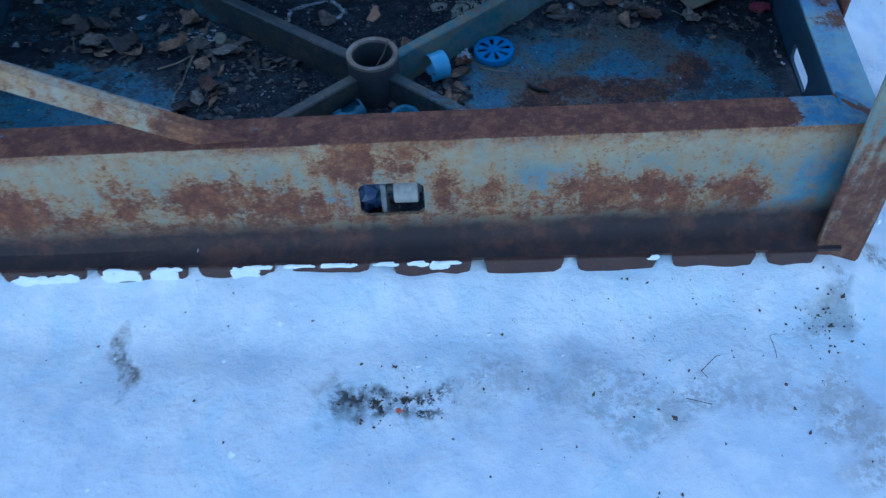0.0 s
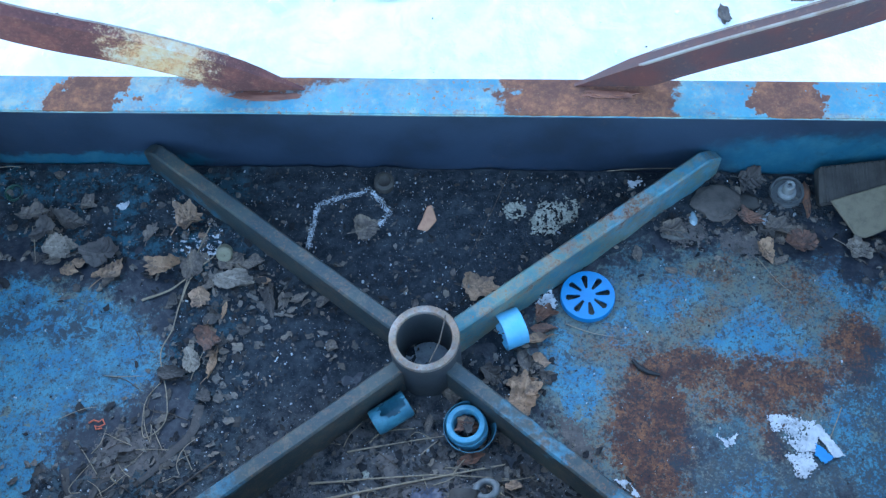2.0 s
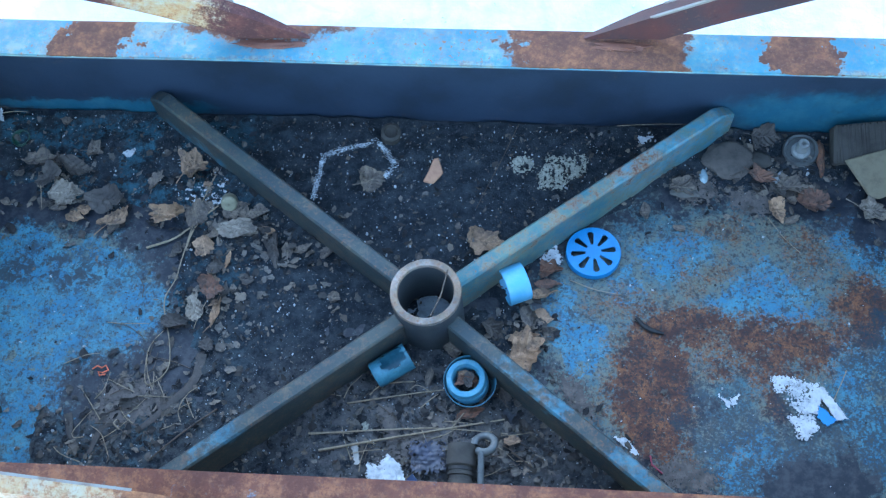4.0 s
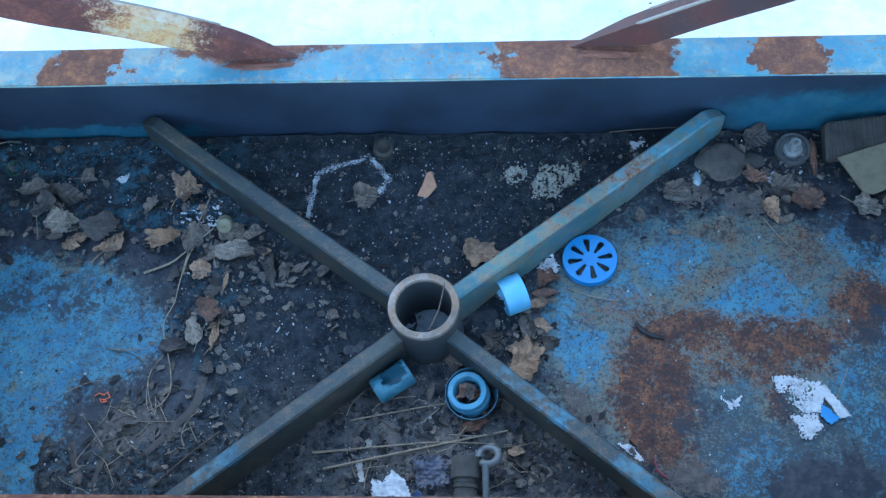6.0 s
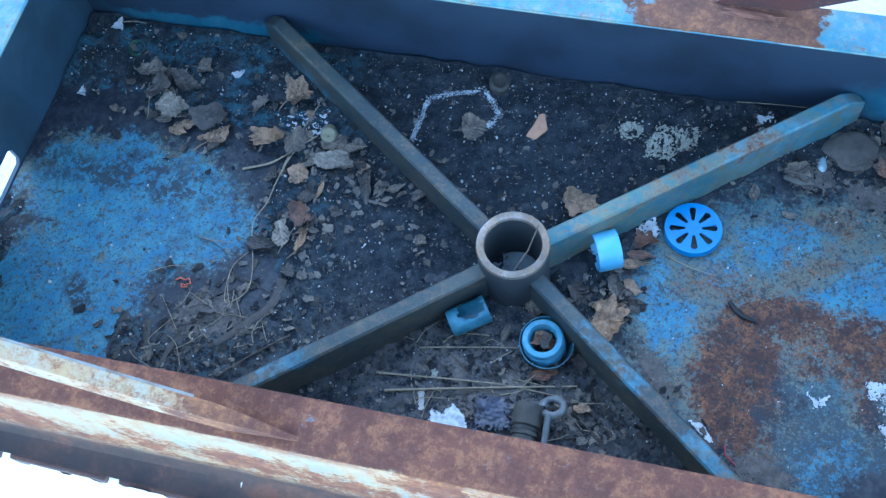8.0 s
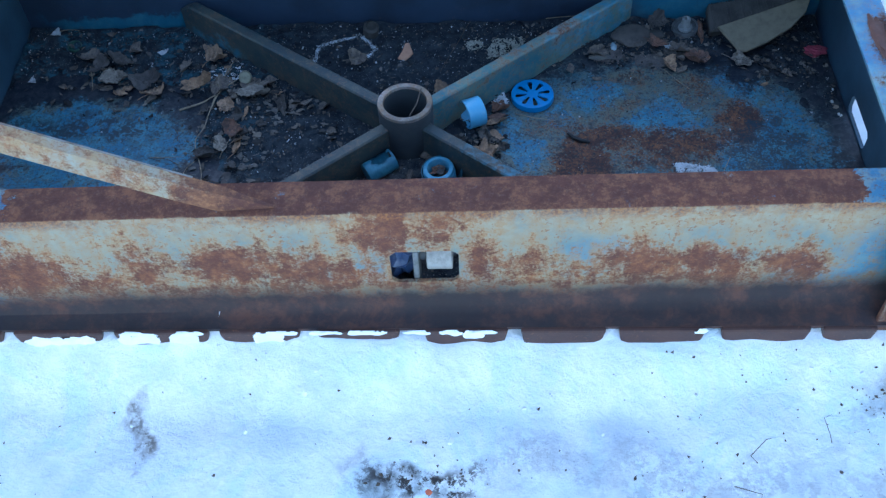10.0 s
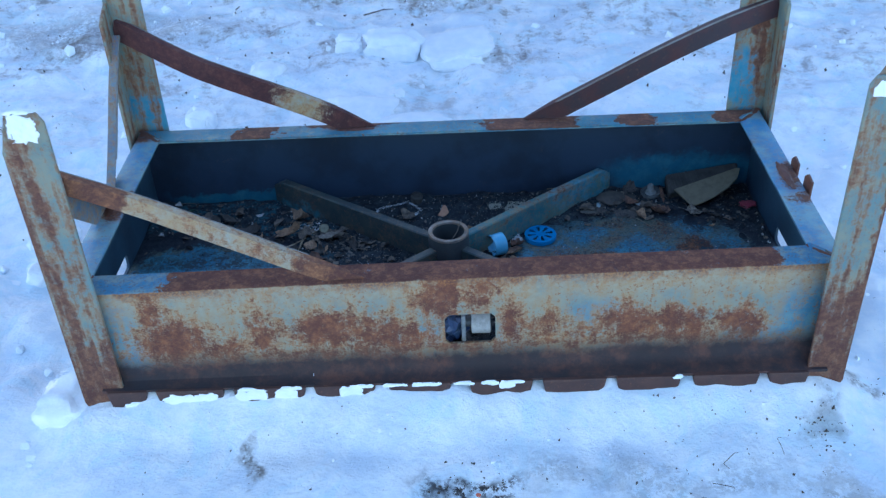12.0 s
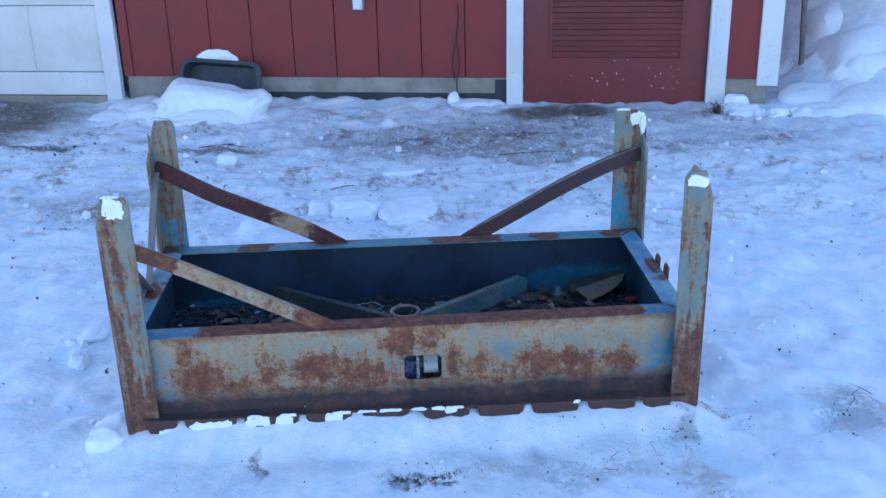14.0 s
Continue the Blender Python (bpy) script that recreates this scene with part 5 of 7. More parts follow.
brace([(-0.935, 1.198, 0.683), (-0.78, 1.211, 0.608), (-0.583, 1.216, 0.508), (-0.43, 1.22, 0.43), (-0.32, 1.226, 0.377), (-0.25, 1.23, 0.335)], FRONT_BRACE_STEEL, -1, face=0.72, lip=0.02)
brace([(-1.0, 1.965, 0.697), (-0.9, 1.932, 0.655), (-0.8, 1.912, 0.608), (-0.72, 1.908, 0.573), (-0.66, 1.912, 0.546), (-0.568, 1.925, 0.5), (-0.454, 1.933, 0.443), (-0.325, 1.936, 0.372), (-0.25, 1.936, 0.335)], BRACE_STEEL, -1, face=0.97, lip=0.02)
brace([(0.757, 1.965, 0.69), (0.6, 1.945, 0.638), (0.43, 1.935, 0.562), (0.26, 1.948, 0.464), (0.085, 1.948, 0.37), (0.02, 1.948, 0.335)], REAR_BRACE_STEEL, 1, "dull rust brown bent angle steel brace with a scuffed fold", face=0.95, lip=0.02, fold=True)
brace([(-0.985, 1.235, 0.62), (-0.986, 1.36, 0.54), (-0.986, 1.46, 0.46), (-0.984, 1.565, 0.372), (-0.984, 1.62, 0.33)], SIDE_BRACE_STEEL, 1, "blue bent brace on the end", face=1.0)
brace([(-1.014, 1.955, 0.66), (-1.014, 1.85, 0.56), (-1.008, 1.74, 0.46), (-0.998, 1.615, 0.372), (-0.996, 1.56, 0.33)], SIDE_BRACE_STEEL, -1, "blue bent brace on the end", face=0.8, lip=0.022)

# stubs where two braces have broken off, and their welds
for y0, y1, h, x in ((1.668, 1.64, 0.395, 0.753), (1.575, 1.555, 0.398, 0.757)):
    h -= drop(y0)
    o = [(0, 0.325), (0.05, 0.325), (0.054, h - 0.005), (0.02, h), (0.004, h - 0.014)]
    m = Matrix(((0, 0, 1, x), (-1, 0, 0, y0), (0, 1, 0, 0), (0, 0, 0, 1)))
    part("brace_stub", prism(o, 0.006, m, 0.001), SCALE_RUST, frame_thing, "torn rusty stub of a broken brace")
for cx, cy, ix, iy in ((XL, FRONT_LEFT, 1, 1), (XR, FRONT_RIGHT, -1, 1), (XL, YB, 1, -1), (XR, YB, -1, -1)):
    bead = [(cx + ix * d, cy + iy * d, RIM - drop(cy + iy * d) + 0.0005) for d in np.linspace(0.004, 0.07, 9)]
    part("corner_weld", sweep(bmesh.new(), bead, [(0.009 * a, 0.0022 * b) for a, b in round_section(1.0, 8)], scale=[1, 0.7, 1.1, 0.8, 1.0, 1.2, 0.8, 1.0, 0.7]), SCALE_RUST, frame_thing, "rusty weld bead across a corner", smooth=True)
part("weld", lump((0.72, 1.6, 0.3715 - drop(1.6)), (0.013, 0.06, 0.0035), 92, 0.5, 3, 4), SCALE_RUST, frame_thing, "rusty weld scar", smooth=True)
part("weld", lump((-0.965, 1.565, 0.371 - drop(1.565)), (0.02, 0.05, 0.007), 94, 0.5, 3, 4), SCALE_RUST, frame_thing, "rusty weld scar", smooth=True)
part("weld", lump((-0.38, 1.925, 0.371 - drop(1.925)), (0.05, 0.008, 0.003), 95, 0.5, 3, 4), SCALE_RUST, frame_thing, "rusty weld scar", smooth=True)
part("weld", lump((0.14, 1.935, 0.371 - drop(1.935)), (0.04, 0.008, 0.003), 96, 0.5, 3, 4), SCALE_RUST, frame_thing, "rusty weld scar", smooth=True)
part("torn_tip", prism([(0, 0), (0.035, 0.004), (0.03, 0.012), (0.012, 0.024), (0.004, 0.012)], 0.004, pose(0.703, 1.184, 0.815, 80, 10, 12)), POST_STEEL, frame_thing, "bent scrap of steel at a post's top")
part("torn_tip", prism([(0, 0), (0.025, 0.004), (0.02, 0.11), (0.006, 0.14), (-0.004, 0.06)], 0.004, pose(-1.022, 1.975, 0.655, 90, 0, 80)), POST_STEEL, frame_thing, "bent scrap of steel at a post's top")
part("torn_tip", prism([(0, 0), (0.025, 0.004), (0.02, 0.12), (0.006, 0.15), (-0.004, 0.06)], 0.004, pose(0.776, 1.97, 0.62, 90, 0, 100)), SLAT_STEEL, frame_thing, "bent rusty scrap of steel at a post's top")

# snow clinging to the tops of the posts and along the foot
def clinging_snow(m, w, h, seed, depth=0.007):
    """A thin rough crust of snow on a face; m carries x along the face, y up, z out of it."""
    bm = bmesh.new()
    n, k = 40, 24
    grid = [[bm.verts.new((w * (i / (n - 1) - 0.5), h * (j / (k - 1) - 0.5), 0)) for i in range(n)] for j in range(k)]
    for j in range(k):
        for i in range(n):
            v = grid[j][i]
            u, t = 2 * i / (n - 1) - 1, 2 * j / (k - 1) - 1
            q = Vector((v.co.x * 40, v.co.y * 40, seed))
            v.co.x *= 1 + 0.25 * noise.noise(q * 0.7) + 0.1 * noise.noise(q * 3)
            v.co.y *= 1 + 0.5 * noise.noise(q * 0.9 + Vector((9, 0, 0))) + 0.12 * noise.noise(q * 3.2)
            v.co.z = depth * max(0.0, (1 - u ** 6) * (1 - t ** 6)) * (0.7 + 0.6 * noise.noise(q) + 0.4 * noise.noise(q * 2.5)) - 0.0005
    for j in range(k - 1):
        for i in range(n - 1):
            q = (grid[j][i].co + grid[j + 1][i + 1].co) * 0.5
            u, t = 2 * (i + 0.5) / (n - 1) - 1, 2 * (j + 0.5) / (k - 1) - 1
            if u ** 4 + 0.6 * t ** 2 + 0.4 * noise.noise(Vector((q.x * 60, q.y * 90, seed + 3))) + 0.15 * noise.noise(Vector((q.x * 190, q.y * 230, seed))) < 0.72:
                bm.faces.new((grid[j][i], grid[j][i + 1], grid[j + 1][i + 1], grid[j + 1][i]))
    bmesh.ops.delete(bm, geom=[v for v in bm.verts if not v.link_faces], context="VERTS")
    bm.transform(m)
    return tagged(part("post_snow", bm, CLEAN_SNOW, None, smooth=True), "thin rough crust of snow clinging to the steel", "snow", "snow on the frame")


face = Matrix(((1, 0, 0, 0), (0, 0, -1, 0), (0, 1, 0, 0), (0, 0, 0, 1)))
clinging_snow(Matrix.Translation((-0.936, 1.176, 0.774)) @ face, 0.068, 0.062, 1, 0.005)
clinging_snow(Matrix.Translation((-0.938, 1.1805, 0.806)), 0.07, 0.012, 5, 0.006)
clinging_snow(Matrix.Translation((0.726, 1.176, 0.79)) @ face, 0.066, 0.036, 2, 0.004)
clinging_snow(Matrix.Translation((0.742, 1.975, 0.79)) @ face, 0.045, 0.05, 7, 0.005)
clinging_snow(Matrix.Translation((0.695, 1.9795, 0.82)), 0.06, 0.012, 8, 0.008)
for x, y, z, rx, rz, k in ((0.765, 1.972, 0.77, 0.012, 0.035, 3),):
    tagged(part("post_snow", lump((x, y, z), (rx, 0.012, rz), 120 + k, 0.5, 3, 4), CLEAN_SNOW, None, smooth=True), "thin crust of snow clinging to a post's top", "snow", "snow on the posts")
# wisps of dry grass caught on two post tops
rng = np.random.RandomState(21)
for x, y, z, n in ((-1.0, 1.982, 0.785, 12), (-0.935, 1.984, 0.838, 8), (-0.965, 1.178, 0.77, 7)):
    bm = bmesh.new()
    for i in range(n):
        b = Vector((x + rng.normal(0, 0.006), y - 0.004, z + rng.normal(0, 0.006)))
        d = Vector((rng.normal(-0.01, 0.022), rng.normal(-0.004, 0.008), rng.normal(0.008, 0.014)))
        sweep(bm, [b, b + d * 0.6 + Vector((0, 0, 0.004)), b + d * 1.5], round_section(0.0008, 4), scale=[1, 0.8, 0.4])
    tagged(part("grass_wisp", bm, STRAW, None), "wisp of dry grass caught on a post's top", "grass", kind="stuff")

# crusts of snow on the slats' fronts, and thin strips along the foot's edge
for k, (x, z, w, t) in enumerate(((-0.73, 0.072, 0.15, 0.036), (-0.59, 0.078, 0.08, 0.034), (-0.51, 0.08, 0.06, 0.034), (-0.36, 0.085, 0.06, 0.04), (-0.86, 0.06, 0.08, 0.022), (0.0, 0.09, 0.04, 0.02))):
    clinging_snow(Matrix.Translation((x, YF - 0.0503, z)) @ face, w, t, 20 + k, 0.005)
for k, (x, w) in enumerate(((-0.6, 0.055), (-0.5, 0.07), (-0.33, 0.05), (-0.26, 0.07), (-0.185, 0.08), (-0.1, 0.06), (-0.04, 0.05), (0.015, 0.06), (0.39, 0.025))):
    clinging_snow(Matrix.Translation((x, YF - 0.0508, 0.0985)) @ face, w * 0.9, 0.011, 40 + k, 0.005)

# ---- soil and litter in the tray ----
dx, dy = np.arange(XL + 0.01, XR - 0.008, 0.006), np.arange(YF + 0.01, YB - 0.008, 0.006)
DX, DY = np.meshgrid(dx, dy)
n1, n2 = grid_noise(dx, dy, 0.12, 41, 4), grid_noise(dx, dy, 0.03, 42, 4)
behind = DY - HY - 0.735 * np.abs(DX - HX)
before = HY - DY - 0.76 * np.abs(DX - HX)
cover = np.maximum(sstep(-0.02, 0.01, behind), sstep(-0.02, 0.01, before))
left = (DX < HX) * 1.0
bare_left = np.exp(-(((DX + 0.75 + 0.35 * (DY - 1.6)) / 0.21) ** 4 + ((DY - 1.595) / 0.172) ** 4))
bare_left = np.maximum(bare_left, np.exp(-(((DX + 0.83) / 0.1) ** 4 + ((DY - 1.4) / 0.14) ** 4)))
cover = np.maximum(cover, left * (1 - 1.75 * bare_left))
edge_right = np.maximum(sstep(1.8, 1.9, DY - 0.1 * (DX - 0.5)), sstep(0.6, 0.68, DX + 0.12 * (DY - 1.6)) * sstep(1.55, 1.75, DY))
near_hub = sstep(0.05, -0.02, DX - 0.25 * (DY - 1.58)) * sstep(-0.13, -0.05, DX)
cover = np.maximum(cover, (1 - left) * np.maximum(edge_right * 0.9, near_hub * 0.9))
h = FLOOR - 0.006 + 0.018 * (cover - 0.3 + 0.28 * n1 + 0.3 * n2) + 0.0035 * n2
keep = (np.minimum.reduce([h[:-1, :-1], h[1:, :-1], h[:-1, 1:], h[1:, 1:]]) > FLOOR - 0.013) & (DY > 1.223 + 0.0172 * DX)[:-1, :-1]
soil = height_sheet("soil", dx, dy, h, DIRT, None, keep)
tagged(soil, "dark damp soil and leaf mould on the tray floor", "soil", kind="stuff")


def on_soil(x, y):
    i, j = int(np.clip((x - dx[0]) / 0.006, 0, len(dx) - 1)), int(np.clip((y - dy[0]) / 0.006, 0, len(dy) - 1))
    return max(float(h[j, i]), FLOOR)


rng = np.random.RandomState(77)


def leaf(x, y, a, b, turn, material, label, lift=0.0):
    """A dry leaf, a long and b wide (half sizes): lobed or pointed, toothed and torn, pleated along its veins, its margin curled."""
    bm = bmesh.new()
    vein = bm.verts.layers.float.new("vein")
    seed = rng.uniform(0, 90)
    a, b = 1.15 * a, 1.15 * b
    size = math.sqrt(a * b)
    large = size > 0.017
    n, fr = (72, (0.14, 0.28, 0.42, 0.56, 0.7, 0.85, 1.0)) if large else (36, (0.25, 0.5, 0.75, 1.0))
    lobed = large and b > 0.5 * a and rng.rand() < 0.45
    lobes = [(c + rng.normal(0, 0.12), rng.uniform(0.75, 1.2), rng.uniform(0.2, 0.34)) for c in (0.0, 0.95, -0.95, 1.95, -1.95)]
    tears = [(rng.uniform(0, 6.28), rng.uniform(0.45, 0.85)) for _ in range(rng.randint(2, 4 + large))]
    fold, bend, cup = rng.uniform(-0.25, 0.75), rng.normal(0, 0.3), rng.uniform(-0.15, 0.35)
    curls = [(rng.uniform(0, 6.28), rng.uniform(0.3, 1.3)) for _ in range(3)]
    tilt = Euler((rng.normal(0, 0.15), rng.normal(0, 0.15), radians(turn))).to_matrix()

    def reach(t):
        d = (t + math.pi) % (2 * math.pi) - math.pi
        if lobed:
            r = 0.68 + max(0.36 * k * math.exp(-(((d - c + math.pi) % (2 * math.pi) - math.pi) / w) ** 2) for c, k, w in lobes)
        else:
            r = 0.9 - 0.12 * math.cos(d) + 0.42 * math.exp(-(d / 0.22) ** 2)
        r *= 1 + 0.1 * noise.noise(Vector((3 * math.cos(t), 3 * math.sin(t), seed))) + 0.11 * noise.noise(Vector((9 * math.cos(t), 9 * math.sin(t), seed))) + 0.07 * noise.noise(Vector((24 * math.cos(t), 24 * math.sin(t), seed)))
        for c, far in tears:
            across = math.cos(t - c)
            edge = far * (1 + 0.3 * noise.noise(Vector((3 * t, 7, seed))))
            if across > 0.05 and r * across > edge:
                r = edge / across
        return r

    rings = []
    for f in fr:
        ring = []
        for k in range(n):
            t = 2 * math.pi * k / n
            rr = reach(t)
            u, v = f * rr * math.cos(t), f * rr * math.sin(t)
            side = (2.7 * u - 2.2 * abs(v) + seed) % 1.0 - 0.5
            z = fold * abs(v) + bend * u * u + cup * (u * u + v * v) + 0.09 * math.cos(2 * math.pi * side)
            for c, h2 in curls:
                gap = abs((t - c + math.pi) % (2 * math.pi) - math.pi)
                z += h2 * f ** 4 * math.exp(-gap * gap * 2.5)
            z += 0.3 * (0.5 - abs(noise.noise(Vector((1.9 * u, 1.9 * v, seed))))) + 0.3 * abs(noise.noise(Vector((4.2 * u, 4.2 * v, seed + 5))))
            q = bm.verts.new(tilt @ Vector((a * u, b * v, 0.42 * size * z)))
            q[vein] = max(math.exp(-(v / 0.05) ** 2), 0.55 * math.exp(-(side / 0.09) ** 2))
            ring.append(q)
        rings.append(ring)
    c = bm.verts.new(sum((q.co for q in rings[0]), Vector()) / n)
    c[vein] = 1.0
    for k in range(n):
        j = (k + 1) % n
        bm.faces.new((c, rings[0][k], rings[0][j]))
        for r0, r1 in zip(rings, rings[1:]):
            bm.faces.new((r0[k], r1[k], r1[j], r0[j]))
    low = min(v.co.z for v in bm.verts)
    thicken(bm, 0.0005)
    if large and rng.rand() < 0.6:
        foot = tilt @ Vector((-0.5 * a, 0, 0.1 * size))
        way = tilt @ Vector((-a * rng.uniform(0.5, 0.9), a * rng.normal(0, 0.3), 0.0))
        sweep(bm, [foot, foot + way * 0.5 + Vector((0, 0, 0.002)), foot + way + Vector((0, 0, 0.001))], round_section(0.0009, 5), scale=[0.8, 0.9, 1.2])
    bmesh.ops.translate(bm, verts=bm.verts, vec=(x, y, max(on_soil(x + i * 0.6 * a, y + j * 0.6 * a) for i, j in ((0, 0), (1, 0), (-1, 0), (0, 1), (0, -1))) + 0.0008 + lift - low * 0.6))
    return tagged(part("dry_leaf", bm, material, None, smooth=True), label, "leaf", "dry leaves in the tray")


DARK_LEAVES = ((-0.796, 1.810, 0.025, 0.021, 0), (-0.756, 1.828, 0.028, 0.021, 0), (-0.686, 1.771, 0.028, 0.027, 0), (-0.720, 1.706, 0.008, 0.008, 0), (-0.481, 1.656, 0.014, 0.013, 0), (-0.529, 1.559, 0.023, 0.011, -10), (-0.393, 1.693, 0.027, 0.015, -73), (-0.606, 1.866, 0.008, 0.007, 0), (0.400, 1.941, 0.025, 0.025, 0), (-0.032, 1.573, 0.021, 0.015, -31), (-0.099, 1.445, 0.010, 0.008, -61), (0.012, 1.463, 0.012, 0.008, 31), (-0.017, 1.501, 0.013, 0.007, 0), (-0.472, 1.521, 0.013, 0.012, 0), (-0.528, 1.556, 0.020, 0.010, 0), (-0.573, 1.427, 0.015, 0.009, 20),)
for x, y, a, b, turn in DARK_LEAVES:
    leaf(x, y, a, b, turn, LEAF_DARK, "dark brown rotted leaf lying on the soil", rng.uniform(0, 0.004))
GREY_LEAVES = ((-0.804, 1.927, 0.010, 0.010, 0), (-0.830, 1.840, 0.029, 0.017, 16), (-0.735, 1.862, 0.016, 0.020, -4), (-0.612, 1.809, 0.020, 0.011, 60), (-0.530, 1.744, 0.029, 0.019, -72), (-0.463, 1.761, 0.023, 0.019, 0), (-0.429, 1.758, 0.017, 0.014, 0), (-0.247, 1.826, 0.023, 0.021, 40), (0.435, 1.847, 0.025, 0.021, 0), (0.259, 1.836, 0.025, 0.017, 0), (0.202, 1.790, 0.015, 0.010, -67), (0.023, 1.595, 0.019, 0.011, -72), (0.025, 1.589, 0.015, 0.015, 0), (-0.090, 1.535, 0.019, 0.015, -21), (-0.120, 1.493, 0.017, 0.005, 77),)
for x, y, a, b, turn in GREY_LEAVES:
    leaf(x, y, a, b, turn, LEAF_GREY, "grey-brown dry curled leaf in the litter", rng.uniform(0, 0.004))
TAN_LEAVES = ((-0.054, 1.722, 0.031, 0.024, 0), (-0.728, 1.753, 0.016, 0.011, -18), (-0.743, 1.738, 0.013, 0.015, 0), (-0.667, 1.739, 0.031, 0.019, 59), (-0.555, 1.841, 0.026, 0.030, 36), (-0.580, 1.744, 0.045, 0.021, -10), (-0.509, 1.693, 0.022, 0.017, -72), (-0.468, 1.577, 0.029, 0.009, 84), (0.412, 1.802, 0.018, 0.015, -71), (0.041, 1.635, 0.020, 0.010, 11), (0.045, 1.598, 0.013, 0.012, 0), (0.014, 1.564, 0.022, 0.012, 0), (0.020, 1.540, 0.033, 0.031, 31), (0.008, 1.400, 0.012, 0.008, -9),)
for x, y, a, b, turn in TAN_LEAVES:
    leaf(x, y, a, b, turn, LEAF_TAN, "tan dry torn leaf lying in the tray", rng.uniform(0, 0.004))
PALE_LEAVES = ((-0.765, 1.781, 0.027, 0.029, 0), (-0.682, 1.709, 0.006, 0.007, 0), (-0.448, 1.721, 0.043, 0.023, -16), (-0.502, 1.580, 0.022, 0.013, -63), (-0.509, 1.609, 0.006, 0.004, -59), (0.560, 1.811, 0.026, 0.019, 0),)
for x, y, a, b, turn in PALE_LEAVES:
    leaf(x, y, a, b, turn, LEAF_PALE, "pale grey dry crumpled leaf on the litter", rng.uniform(0, 0.004))
RUST_LEAVES = ((-0.481, 1.619, 0.024, 0.019, 0), (0.388, 1.861, 0.023, 0.014, -13), (0.476, 1.817, 0.027, 0.025, 0), (0.050, 1.679, 0.019, 0.017, 0), (0.052, 1.656, 0.018, 0.008, 0), (-0.061, 1.435, 0.021, 0.009, 17),)
for x, y, a, b, turn in RUST_LEAVES:
    leaf(x, y, a, b, turn, LEAF_RUST, "russet dry shrivelled leaf lying in the tray", rng.uniform(0, 0.004))

for cx, cy, sx, sy, n in ((-0.75, 1.78, 0.06, 0.035, 9), (-0.5, 1.74, 0.06, 0.04, 11), (-0.47, 1.62, 0.025, 0.05, 9), (0.02, 1.56, 0.025, 0.05, 10), (0.4, 1.84, 0.08, 0.03, 12), (0.62, 1.8, 0.05, 0.04, 8), (-0.05, 1.43, 0.08, 0.035, 9), (-0.36, 1.69, 0.05, 0.05, 7), (-0.08, 1.71, 0.05, 0.025, 4)):
    for i in range(n):
        k = rng.randint(5)
        x, y, a = cx + rng.normal(0, sx), cy + rng.normal(0, sy), rng.uniform(0.007, 0.015)
        if min(math.hypot(x, y - 1.642), math.hypot(x - 0.055, y - 1.705), math.hypot(x + 0.06, y - 1.48)) < 0.046 or math.hypot(x - 0.121, y - 1.712) < 0.06:
            continue
        leaf(x, y, a, a * rng.uniform(0.4, 0.85), rng.uniform(0, 360), (LEAF_DARK, LEAF_GREY, LEAF_GREY, LEAF_TAN, LEAF_DARK)[k], ("scrap of dark rotted leaf", "scrap of grey-brown dry leaf", "scrap of grey-brown dry leaf", "scrap of tan dry leaf", "scrap of dark rotted leaf")[k] + " in the litter")

# shreds of leaf, bark and grit too small to tell apart
shreds, grit = bmesh.new(), bmesh.new()
for i in range(9000):
    x, y = rng.uniform(XL + 0.02, XR - 0.02), rng.uniform(YF + 0.02, YB - 0.02)
    z = on_soil(x, y)
    on_plate = z < FLOOR + 0.0005
    if on_plate and rng.rand() > 0.04:
        continue
    big = not on_plate and (rng.rand() < 0.3 or (y < 1.48 and x < -0.3))
    r = rng.uniform(0.003, 0.0085) * rng.uniform(0.5, 1) if big else rng.uniform(0.0012, 0.003)
    m = Matrix.Translation((x, y, z + 0.001)) @ Euler((rng.normal(0, 0.4), rng.normal(0, 0.4), rng.uniform(0, 6.28))).to_matrix().to_4x4()
    vs = [m @ Vector((r * rng.uniform(0.6, 1.3) * math.cos(a), r * rng.uniform(0.3, 0.9) * math.sin(a), rng.uniform(0, 0.3) * r)) for a in (0, 1.2, 2.3, 3.4, 4.8)]
    shreds.faces.new([shreds.verts.new(v) for v in vs])
for cx, cy, cr, n in ((-0.76, 1.78, 0.07, 25), (-0.47, 1.7, 0.06, 40), (-0.49, 1.58, 0.035, 50), (-0.55, 1.43, 0.05, 60), (-0.03, 1.56, 0.04, 50), (0.37, 1.87, 0.08, 50), (0.65, 1.82, 0.06, 40), (-0.1, 1.42, 0.09, 110), (0.06, 1.39, 0.05, 40)):
    for i in range(n):
        x, y = np.clip(cx + rng.normal(0, cr), XL + 0.02, XR - 0.02), np.clip(cy + rng.normal(0, cr * 0.6), YF + 0.02, YB - 0.02)
        r = rng.uniform(0.003, 0.009)
        m = Matrix.Translation((x, y, on_soil(x, y) + 0.002)) @ Euler((rng.normal(0, 0.25), rng.normal(0, 0.25), rng.uniform(0, 6.28))).to_matrix().to_4x4()
        vs = [m @ Vector((r * rng.uniform(0.5, 1.3) * math.cos(a), r * rng.uniform(0.25, 0.9) * math.sin(a), rng.uniform(0, 0.4) * r)) for a in (0, 0.9, 1.7, 2.6, 3.4, 4.3, 5.3)]
        c = shreds.verts.new(m @ Vector((0, 0, 0)))
        ring = [shreds.verts.new(v) for v in vs]
        for k in range(7):
            shreds.faces.new((c, ring[k], ring[(k + 1) % 7]))
